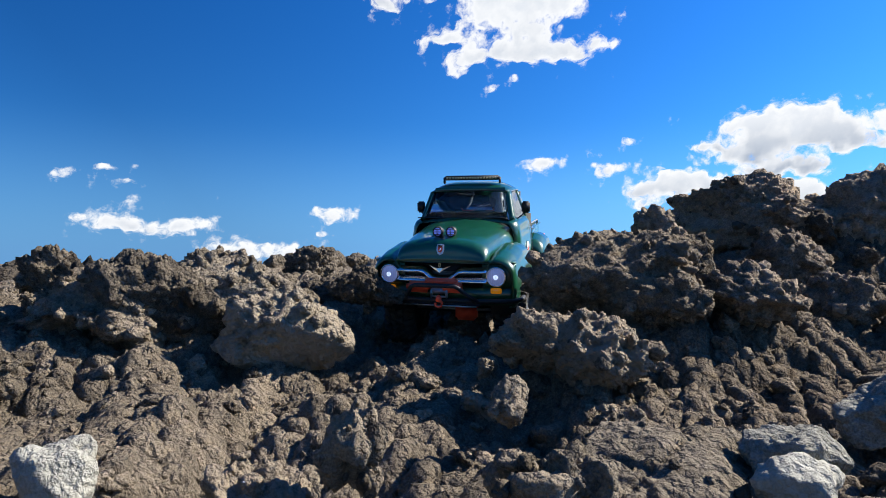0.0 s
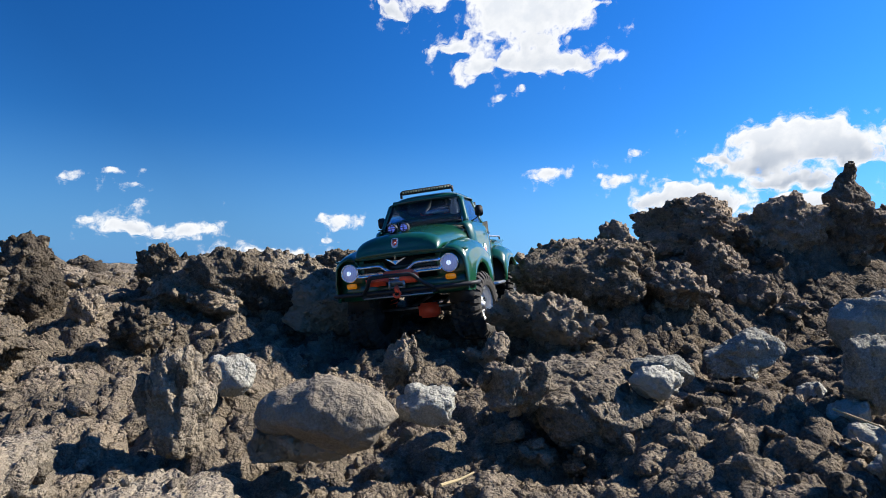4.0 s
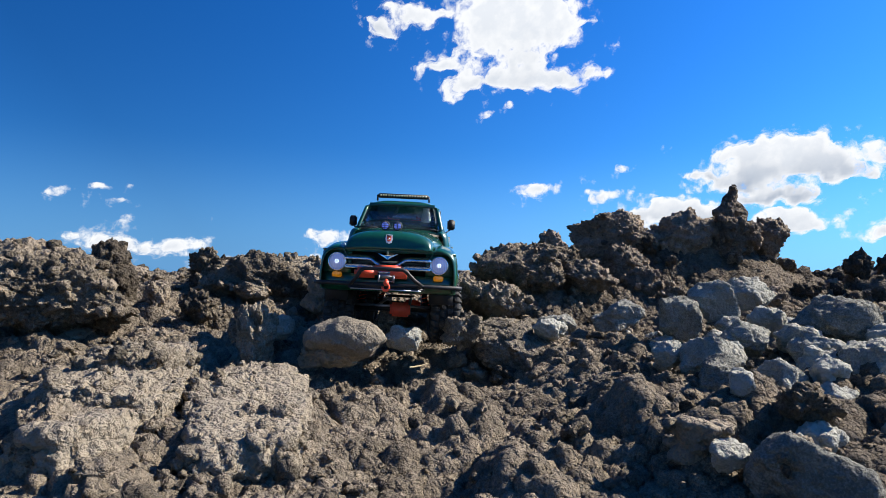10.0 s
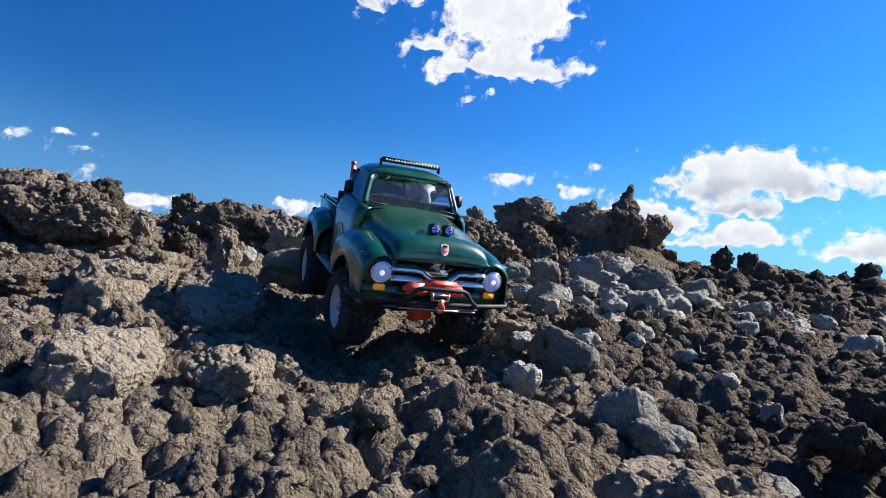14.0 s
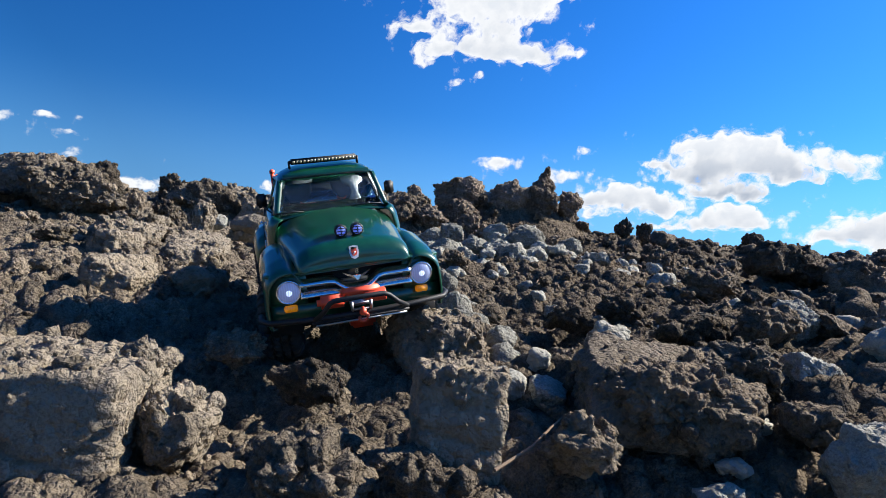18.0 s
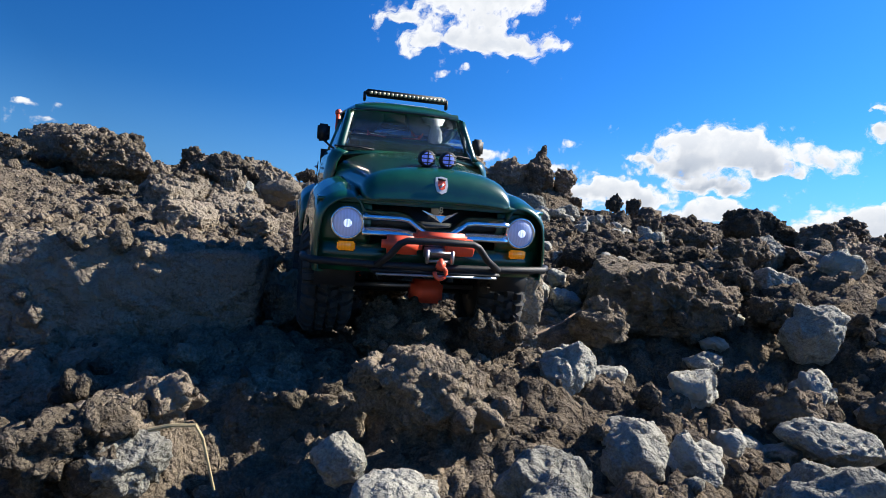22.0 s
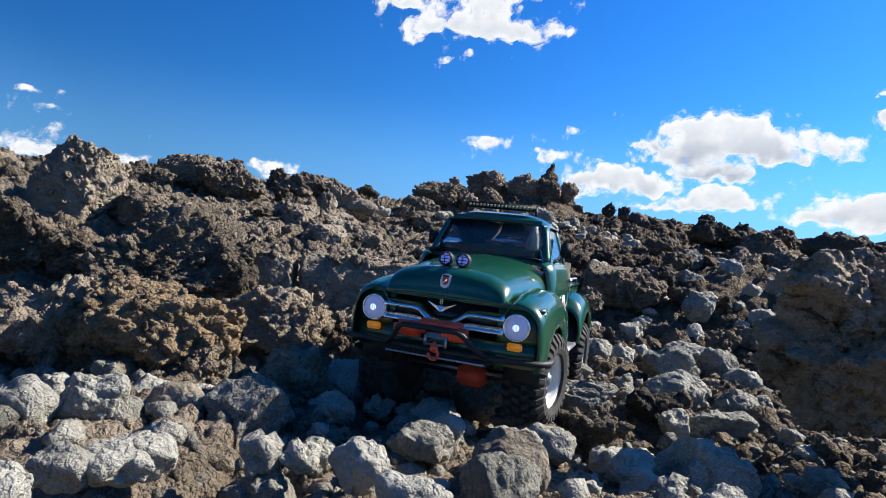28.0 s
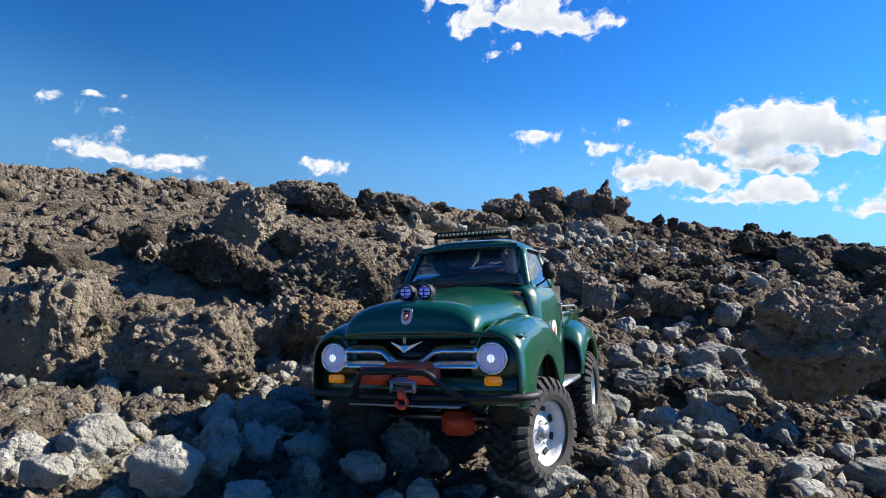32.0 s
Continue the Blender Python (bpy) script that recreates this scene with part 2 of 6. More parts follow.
STONE = earth("pale_limestone", (0.126, 0.121, 0.100), (0.241, 0.232, 0.193), (0.364, 0.351, 0.295), relief=0.75, vary=0.16, pale=0.6)
TAN = earth("tan_stone", (0.111, 0.093, 0.068), (0.184, 0.155, 0.115), (0.259, 0.218, 0.161), relief=0.7, pale=0.85)
STRAW = plain("dry_straw", (0.42, 0.33, 0.17), 0.8)
TWIG = plain("dry_root", (0.16, 0.11, 0.07), 0.85)

PAINT = plain("green_body_paint", (0.003, 0.066, 0.028), 0.32, 0.0, 0.9, spread=0.2)
CHROME = plain("chrome", (0.86, 0.87, 0.88), 0.2, 1.0)
STEEL = plain("brushed_steel", (0.42, 0.43, 0.44), 0.38, 0.9, grain=0.2)
BLACK = plain("black_plastic", (0.011, 0.011, 0.012), 0.58, grain=0.15)
MATT = plain("matt_black_metal", (0.010, 0.010, 0.011), 0.6)
RUBBER = plain("dusty_rubber", (0.034, 0.031, 0.027), 0.85, grain=0.5, spread=0.4)
RED = plain("red_paint", (0.93, 0.105, 0.045), 0.45)
WHITE = plain("white_rim_paint", (0.58, 0.58, 0.57), 0.35)
CLOTH = plain("grey_seat", (0.075, 0.073, 0.07), 0.85, grain=0.4)
DOLL = plain("moulded_figure", (0.62, 0.54, 0.47), 0.7, spread=0.3)
GRILLE = plain("grille_grey", (0.10, 0.105, 0.10), 0.4, 0.3)
BADGE = plain("badge_white", (0.75, 0.75, 0.75), 0.3)
GOLD = plain("pale_gold_trim", (0.62, 0.56, 0.36), 0.3, 0.7)
ROOF_EDGE = plain("drip_rail_grey", (0.25, 0.28, 0.27), 0.3, 0.6)


def glowing(name, color, strength, base=(0.6, 0.65, 0.8)):
    m, n, l, b = material(name)
    b.inputs["Base Color"].default_value = (*base, 1)
    b.inputs["Roughness"].default_value = 0.15
    b.inputs["Coat Weight"].default_value = 1.0
    co = n.new("ShaderNodeTexCoord")
    wave = n.new("ShaderNodeTexWave")
    wave.inputs["Scale"].default_value, wave.inputs["Distortion"].default_value = 110.0, 2.5
    wave.inputs["Detail Scale"].default_value = 3.0
    l.new(co.outputs["Object"], wave.inputs["Vector"])
    mul = n.new("ShaderNodeMath")
    mul.operation = "MULTIPLY_ADD"
    mul.inputs[1].default_value, mul.inputs[2].default_value = strength * 0.9, strength * 0.6
    l.new(wave.outputs["Fac"], mul.inputs[0])
    b.inputs["Emission Color"].default_value = (*color, 1)
    l.new(mul.outputs[0], b.inputs["Emission Strength"])
    return m


LAMP = glowing("lit_headlight_lens", (0.36, 0.46, 1.0), 0.10, (0.30, 0.34, 0.46))
LAMP_CORE = glowing("headlight_bulb", (0.6, 0.72, 1.0), 0.5)
FOG = glowing("blue_spot_lens", (0.12, 0.2, 1.0), 0.22, (0.2, 0.25, 0.5))
AMBER = glowing("lit_amber_lens", (1.0, 0.34, 0.01), 0.10, (0.95, 0.36, 0.02))
LED = plain("unlit_led", (0.55, 0.5, 0.3), 0.3)


def glass(name, tint, rough=0.02, clear=1.0):
    m, n, l, b = material(name)
    b.inputs["Base Color"].default_value = (*tint, 1)
    b.inputs["Roughness"].default_value = rough
    b.inputs["Transmission Weight"].default_value = clear
    b.inputs["IOR"].default_value = 1.45
    return m


DARK_GLASS = glass("rear_window_plastic", (0.16, 0.19, 0.20))
# sky reflection is put into the colour: a blue tint and slight milkiness
GLASS = glass("sky_hazed_window_plastic", (0.50, 0.64, 0.78), clear=0.985)

CLOUD, _n, _l, _b = material("cloud")
_n.remove(_b)
_at = _n.new("ShaderNodeAttribute")
_at.attribute_name = "thickness"
_co = _n.new("ShaderNodeTexCoord")
_nz = _n.new("ShaderNodeTexNoise")
_nz.inputs["Scale"].default_value, _nz.inputs["Detail"].default_value, _nz.inputs["Roughness"].default_value = 0.04, 10.0, 0.62
_l.new(_co.outputs["Object"], _nz.inputs["Vector"])
_ad = _n.new("ShaderNodeMath")
_ad.operation = "MULTIPLY_ADD"
_ad.inputs[1].default_value = 2.4
_l.new(_nz.outputs[0], _ad.inputs[0])
_l.new(_at.outputs["Fac"], _ad.inputs[2])
_al = _n.new("ShaderNodeMapRange")
_al.interpolation_type = "SMOOTHSTEP"
_al.inputs["From Min"].default_value, _al.inputs["From Max"].default_value = 1.42, 2.05
_l.new(_ad.outputs[0], _al.inputs["Value"])
# the colour itself turns from sunlit white to shaded grey with thickness
_rp = _n.new("ShaderNodeValToRGB")
_e = _rp.color_ramp.elements
_e[0].position, _e[0].color = 0.10, (0.80, 0.87, 0.97, 1)
_e[1].position, _e[1].color = 1.0, (0.80, 0.84, 0.90, 1)
_w = _e.new(0.30)
_w.color = (0.97, 0.98, 1.0, 1)
_w = _e.new(0.62)
_w.color = (0.92, 0.94, 0.97, 1)
_sc = _n.new("ShaderNodeMapRange")
_sc.inputs["From Min"].default_value, _sc.inputs["From Max"].default_value = 1.3, 2.7
_l.new(_ad.outputs[0], _sc.inputs["Value"])
_l.new(_sc.outputs[0], _rp.inputs[0])
# painted shade: the base of the cloud is mixed towards grey
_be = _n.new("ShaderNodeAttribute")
_be.attribute_name = "belly_shade"
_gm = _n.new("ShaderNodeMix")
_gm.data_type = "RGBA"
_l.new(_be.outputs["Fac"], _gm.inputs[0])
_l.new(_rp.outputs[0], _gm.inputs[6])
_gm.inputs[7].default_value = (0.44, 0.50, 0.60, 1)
_em = _n.new("ShaderNodeEmission")
_em.inputs["Strength"].default_value = 0.53
_l.new(_gm.outputs[2], _em.inputs["Color"])
_tr = _n.new("ShaderNodeBsdfTransparent")
_mx = _n.new("ShaderNodeMixShader")
_l.new(_al.outputs[0], _mx.inputs[0])
_l.new(_tr.outputs[0], _mx.inputs[1])
_l.new(_em.outputs[0], _mx.inputs[2])
_l.new(_mx.outputs[0], _n["Material Output"].inputs["Surface"])

# ---- shape of the ground ----
def hash01(ix, iy, iz, seed):
    """Random numbers in 0..1 for lattice points."""
    with np.errstate(over="ignore"):
        h = ix.astype(np.uint32) * np.uint32(374761393) + iy.astype(np.uint32) * np.uint32(668265263)
        h = h + iz.astype(np.uint32) * np.uint32(2147483647) + np.uint32((seed * 974711 + 12345) % 4294967296)
        h = (h ^ (h >> np.uint32(13))) * np.uint32(1274126177)
        h = (h ^ (h >> np.uint32(16))) * np.uint32(2246822519)
        h = h ^ (h >> np.uint32(15))
    return h.astype(np.float64) / 4294967296.0


def vnoise(x, y, z, seed):
    """Smooth value noise in -1..1."""
    fx, fy, fz = np.floor(x), np.floor(y), np.floor(z)
    ix, iy, iz = fx.astype(np.int64), fy.astype(np.int64), fz.astype(np.int64)
    u, v, w = x - fx, y - fy, z - fz
    u, v, w = u * u * (3 - 2 * u), v * v * (3 - 2 * v), w * w * (3 - 2 * w)
    total = 0.0
    for a in (0, 1):
        for b in (0, 1):
            for c in (0, 1):
                k = (u if a else 1 - u) * (v if b else 1 - v) * (w if c else 1 - w)
                total = total + k * hash01(ix + a, iy + b, iz + c, seed)
    return total * 2 - 1


def fbm(x, y, z, seed, octaves=4):
    total, amp = 0.0, 1.0
    for k in range(octaves):
        s = 2.03 ** k
        total = total + amp * vnoise(x * s + 7.3 * k, y * s - 3.1 * k, z * s + 1.7 * k, seed + k)
        amp *= 0.5
    return total


def worley(x, y, z, seed, flat=False):
    """Distance to the nearest and second cell point, and the nearest cell's random number."""
    ix, iy, iz = np.floor(x).astype(np.int64), np.floor(y).astype(np.int64), np.floor(z).astype(np.int64)
    f1, f2, cell = np.full(x.shape, 9.0), np.full(x.shape, 9.0), np.zeros(x.shape)
    for a in (-1, 0, 1):
        for b in (-1, 0, 1):
            for c in ((0,) if flat else (-1, 0, 1)):
                jx, jy, jz = ix + a, iy + b, iz + c
                dx = jx + hash01(jx, jy, jz, seed) - x
                dy = jy + hash01(jx, jy, jz, seed + 1) - y
                dz = 0.0 if flat else jz + hash01(jx, jy, jz, seed + 2) - z
                d = np.sqrt(dx * dx + dy * dy + dz * dz)
                near = d < f1
                f2 = np.where(near, f1, np.minimum(f2, d))
                cell = np.where(near, hash01(jx, jy, jz, seed + 3), cell)
                f1 = np.where(near, d, f1)
    return f1, f2, cell


def chunks(x, y, z, seed, flat=False):
    """Broken lumps: cells with their own height and tilted faces, parted by creases; about -0.5..0.8."""
    ix, iy, iz = np.floor(x).astype(np.int64), np.floor(y).astype(np.int64), np.floor(z).astype(np.int64)
    f1, f2 = np.full(x.shape, 9.0), np.full(x.shape, 9.0)
    lift = np.zeros(x.shape)
    for a in (-1, 0, 1):
        for b in (-1, 0, 1):
            for c in ((0,) if flat else (-1, 0, 1)):
                jx, jy, jz = ix + a, iy + b, iz + c
                dx = jx + hash01(jx, jy, jz, seed) - x
                dy = jy + hash01(jx, jy, jz, seed + 1) - y
                dz = 0.0 if flat else jz + hash01(jx, jy, jz, seed + 2) - z
                d = np.sqrt(dx * dx + dy * dy + dz * dz)
                near = d < f1
                f2 = np.where(near, f1, np.minimum(f2, d))
                h = hash01(jx, jy, jz, seed + 3) + 0.5 * (hash01(jx, jy, jz, seed + 4) - 0.5) * dx + 0.5 * (hash01(jx, jy, jz, seed + 5) - 0.5) * dy
                if not flat:
                    h = h + 0.5 * (hash01(jx, jy, jz, seed + 6) - 0.5) * dz
                lift = np.where(near, h, lift)
                f1 = np.where(near, d, f1)
    s = np.clip((f2 - f1) / 0.4, 0, 1)
    s = s * (2 - s)
    return (lift + 0.2) * s - 0.4 - 0.5 * f1 * f1


def nodules(x, y, z, seed, flat=False):
    """Heaped blunt knobs with sharp creases between them; 0..0.8."""
    ix, iy, iz = np.floor(x).astype(np.int64), np.floor(y).astype(np.int64), np.floor(z).astype(np.int64)
    top = np.zeros(x.shape)
    for a in (-1, 0, 1):
        for b in (-1, 0, 1):
            for c in ((0,) if flat else (-1, 0, 1)):
                jx, jy, jz = ix + a, iy + b, iz + c
                dx = jx + hash01(jx, jy, jz, seed) - x
                dy = jy + hash01(jx, jy, jz, seed + 1) - y
                dz = 0.0 if flat else jz + hash01(jx, jy, jz, seed + 2) - z
                far = 0.55 * np.sqrt(dx * dx + dy * dy + dz * dz) + 0.5 * np.maximum(np.maximum(np.abs(dx + 0.4 * dy), np.abs(dy - 0.4 * dx)), np.abs(dz))
                r = 0.34 + (0.5 if flat else 0.42) * hash01(jx, jy, jz, seed + 3)
                e = np.clip(1 - (far / r) ** 2, 0, 1)
                tilt = (hash01(jx, jy, jz, seed + 5) - 0.5) * dx + (hash01(jx, jy, jz, seed + 6) - 0.5) * dy
                lift = (0.85 * r * np.sqrt(e) + 0.8 * tilt * np.minimum(1, 3 * e)) * (0.6 + 0.5 * hash01(jx, jy, jz, seed + 4))
                top = np.maximum(top, lift)
    return top


PROFILE_Y = (-30, -4, -2.8, -2, -1.5, -1.2, -1, -0.8, -0.5, -0.2, 0.1, 0.4, 0.7, 0.95, 1.2, 1.7, 2.5, 4, 8, 40, 3000)
PROFILE_Z = (-0.2, -0.13, -0.09, -0.085, -0.12, -0.10, -0.05, 0.0, 0.04, 0.09, 0.16, 0.21, 0.235, 0.27, 0.325, 0.345, 0.385, 0.38, 0.0, -1.5, -6)


def mound(x, y, cx, cy, rx, ry, h):
    return h * np.exp(-((x - cx) / rx) ** 2 - ((y - cy) / ry) ** 2)


def base_height(x, y):
    """The lie of the land without its clods."""
    x, y = np.asarray(x, float), np.asarray(y, float)
    z = np.interp(y + 0.05 * np.sin(3.1 * x + 0.4), PROFILE_Y, PROFILE_Z)
    z = z + mound(x, y, -0.85, -0.72, 0.35, 0.3, 0.12) + mound(x, y, -0.78, 1.0, 0.35, 0.2, 0.055)
    z = z + mound(x, y, 0.86, 1.13, 0.2, 0.16, 0.15) + mound(x, y, 0.55, 1.08, 0.3, 0.18, 0.08)
    z = z + mound(x, y, 0.33, 0.82, 0.13, 0.13, 0.07) + mound(x, y, 0.68, 0.22, 0.25, 0.25, 0.03)
    z = z + mound(x, y, 0.95, -0.65, 0.3, 0.4, 0.09) + mound(x, y, 1.8, 1.7, 1.2, 0.7, 0.05)
    z = z + mound(x, y, -0.75, -1.55, 0.35, 0.25, -0.07) + mound(x, y, -1.7, 0.4, 0.7, 0.9, 0.0)
    z = z + mound(x, y, 2.2, -0.5, 0.9, 1.2, 0.12) + mound(x, y, -0.45, -0.35, 0.22, 0.3, 0.03)
    return z


def path_pose(t):
    """The truck's pose at t, between its rows."""
    k = 0
    while k < len(TRUCK_PATH) - 2 and TRUCK_PATH[k + 1][0] < t:
        k += 1
    a, b = TRUCK_PATH[k], TRUCK_PATH[k + 1]
    s = min(1, max(0, (t - a[0]) / (b[0] - a[0])))
    return pose(*[a[i] + (b[i] - a[i]) * s for i in range(1, 7)])


HUBS = {"fl": (-0.094, -0.152, 0.056), "fr": (0.094, -0.152, 0.056), "rl": (-0.094, 0.14, 0.056), "rr": (0.094, 0.14, 0.056)}
RADIUS = 0.058
_tracks = []
for _k in range(0, 321):
    _m = path_pose(_k * 0.1)
    for _h in HUBS.values():
        _p = _m @ Vector(_h)
        _tracks.append((_p.x, _p.y, _p.z - RADIUS - 0.002))
_tracks = np.array(_tracks)
_gx, _gy = np.arange(-0.7, 0.8, 0.02), np.arange(-2.7, 1.8, 0.02)
_X, _Y = np.meshgrid(_gx, _gy, indexing="ij")
_base = base_height(_X, _Y)
_low, _sum, _zsum = np.full(_X.shape, 9.0), np.zeros(_X.shape), np.zeros(_X.shape)
for _p in _tracks:
    _w = np.exp(-((_X - _p[0]) ** 2 + (_Y - _p[1]) ** 2) / 0.045 ** 2)
    _sum += _w
    _zsum += _w * _p[2]
_mean = _zsum / np.maximum(_sum, 1e-9)
_blend = 1 - np.exp(-_sum * 0.8)
_RUT = (_mean - _base) * _blend
# shaded hollows between the blocks
for _x, _y, _r, _d in ((0.19, -0.76, 0.07, 0.05), (0.29, -0.84, 0.06, 0.06), (0.27, -0.97, 0.07, 0.04), (0.41, -0.9, 0.05, 0.05), (0.55, -0.5, 0.07, 0.03), (-0.14, -1.1, 0.08, 0.05),
                       (0.52, -0.97, 0.07, 0.06), (0.07, -0.28, 0.06, 0.03), (0.56, -0.12, 0.06, 0.03), (-0.3, -1.05, 0.08, 0.05), (-0.08, 0.53, 0.06, 0.03), (-0.29, 0.84, 0.06, 0.05), (0.4, 0.72, 0.07, 0.05)):
    _RUT = _RUT - mound(_X, _Y, _x, _y, _r, _r, _d) * (1 - _blend)


def ground_height(x, y):
    """The land with the way that the wheels have pressed into it."""
    x, y = np.asarray(x, float), np.asarray(y, float)
    u, v = np.clip((x - _gx[0]) / 0.02, 0, len(_gx) - 1.001), np.clip((y - _gy[0]) / 0.02, 0, len(_gy) - 1.001)
    i, j = u.astype(int), v.astype(int)
    a, b = u - i, v - j
    rut = _RUT[i, j] * (1 - a) * (1 - b) + _RUT[i + 1, j] * a * (1 - b) + _RUT[i, j + 1] * (1 - a) * b + _RUT[i + 1, j + 1] * a * b
    return base_height(x, y) + rut


def crag(x, y, z, seed, octaves):
    """Ragged broken relief. Octaves: lattice size and height in metres; every other one is heaped, with sharp creases."""
    total = 0.0
    for k, (size, amp) in enumerate(octaves):
        c, d = math.cos(0.9 + 1.7 * k), math.sin(0.9 + 1.7 * k)
        u, v, w = (c * x - d * y) / size, (d * x + c * y) / size, z / size
        u, v, w = u, 0.8 * v - 0.6 * w, 0.6 * v + 0.8 * w
        q = vnoise(u, v, w, seed + 3 * k)
        total = total + amp * (q if k % 2 else 2.2 * np.abs(q) - 0.7)
    return total


def clods(x, y):
    """Relief of the broken soil: heaped lumps from hand-size down to crumbs, crusted over in places."""
    zero = x * 0
    wx = x + 0.007 * fbm(x * 45, y * 45, zero, 5, 4)
    wy = y + 0.007 * fbm(x * 45, y * 45, zero + 4, 6, 4)
    total = 0.020 * fbm(x * 3, y * 3, zero, 11, 3) - 0.026
    patch = np.clip(0.8 + 0.8 * vnoise(x * 5, y * 5, zero, 91) + 0.5 * vnoise(x * 15, y * 15, zero, 92), 0.15, 1.35)
    total = total + 0.016 * chunks(wx / 0.12, wy / 0.12, zero, 21, True) + 0.009 * chunks(wx / 0.05, wy / 0.05, zero, 31, True)
    for size, amp, seed in ((0.06, 0.2, 36), (0.032, 0.42, 41), (0.017, 0.62, 51), (0.0095, 0.6, 55)):
        total = total + size * amp * nodules(wx / size, wy / size, zero, seed, True) * patch
    return total + (0.5 + 0.5 * patch) * crag(x, y, zero, 61, ((0.022, 0.0062), (0.012, 0.0055), (0.0072, 0.0042), (0.0047, 0.0026)))


def spread_lines(lo, hi, step, far, slow_lo, slow_hi):
    """Grid lines: even from lo to hi, then slowly wider as far as slow_lo and slow_hi, then fast to the horizon."""
    mid = list(np.arange(lo, hi + step / 2, step))
    left, right = [], []
    for start, sign, stop, out in ((lo, -1, slow_lo, left), (hi, 1, slow_hi, right)):
        a, d = start, step
        while abs(a) < far:
            d *= 1.05 if sign * a < sign * stop else 1.25
            a += sign * d
            out.append(a)
    return np.array(left[::-1] + mid + right)


def grid_mesh(name, xs, ys, Z, dx=0.0, dy=0.0):
    nx, ny = len(xs), len(ys)
    X, Y = np.meshgrid(xs, ys, indexing="ij")
    co = np.stack([X + dx, Y + dy, Z], -1).reshape(-1, 3)
    i, j = np.meshgrid(np.arange(nx - 1), np.arange(ny - 1), indexing="ij")
    a = (i * ny + j).ravel()
    faces = np.stack([a, a + ny, a + ny + 1, a + 1], -1)
    return raw_mesh(name, co, faces)


def raw_mesh(name, co, faces, smooth=True):
    me = bpy.data.meshes.new(name)
    n, k = faces.shape
    me.vertices.add(len(co))
    me.vertices.foreach_set("co", np.ascontiguousarray(co, dtype=np.float32).ravel())
    me.loops.add(n * k)
    me.loops.foreach_set("vertex_index", np.ascontiguousarray(faces, dtype=np.int32).ravel())
    me.polygons.add(n)
    me.polygons.foreach_set("loop_start", np.arange(0, n * k, k, dtype=np.int32))
    me.polygons.foreach_set("use_smooth", np.full(n, smooth))
    me.update(calc_edges=True)
    me.validate()
    return me


gx_lines, gy_lines = spread_lines(-0.55, 0.72, 0.0042, 2500, -3.0, 4.0), spread_lines(-2.45, 0.95, 0.0042, 2500, -2.75, 3.2)
GX, GY = np.meshgrid(gx_lines, gy_lines, indexing="ij")
_fade = np.clip(1.6 - np.hypot(GX, GY * 0.6) / 12, 0, 1)
_step = np.maximum(np.gradient(gx_lines)[:, None], np.gradient(gy_lines)[None, :])
_fade = _fade * np.clip(0.05 / _step, 0, 1)
GZ = ground_height(GX, GY) + clods(np.clip(GX, -40, 40), np.clip(GY, -40, 40)) * _fade
# the lumps swell outwards, so that their sides overhang the cracks between them
_slope_x, _slope_y = np.gradient(GZ, gx_lines, gy_lines)
_swell = 0.0042 * np.clip(0.012 / _step, 0, 1)
_steep = 1 / np.maximum(1, np.hypot(_slope_x, _slope_y) / 1.6)
ground = new("ground", grid_mesh("ground", gx_lines, gy_lines, GZ, -_swell * _steep * _slope_x, -_swell * _steep * _slope_y))
ground.data.polygons.foreach_set("use_smooth", np.full(len(ground.data.polygons), True))
ground.data.materials.append(SOIL)
tagged(ground, "slope of broken dry grey-brown clay soil", "ground", kind="structure")


def surface(x, y):
    """Height of the finished ground, from its grid."""
    i = min(len(gx_lines) - 2, max(0, int(np.searchsorted(gx_lines, x)) - 1))
    j = min(len(gy_lines) - 2, max(0, int(np.searchsorted(gy_lines, y)) - 1))
    a, b = (x - gx_lines[i]) / (gx_lines[i + 1] - gx_lines[i]), (y - gy_lines[j]) / (gy_lines[j + 1] - gy_lines[j])
    return float(GZ[i, j] * (1 - a) * (1 - b) + GZ[i + 1, j] * a * (1 - b) + GZ[i, j + 1] * (1 - a) * b + GZ[i + 1, j + 1] * a * b)


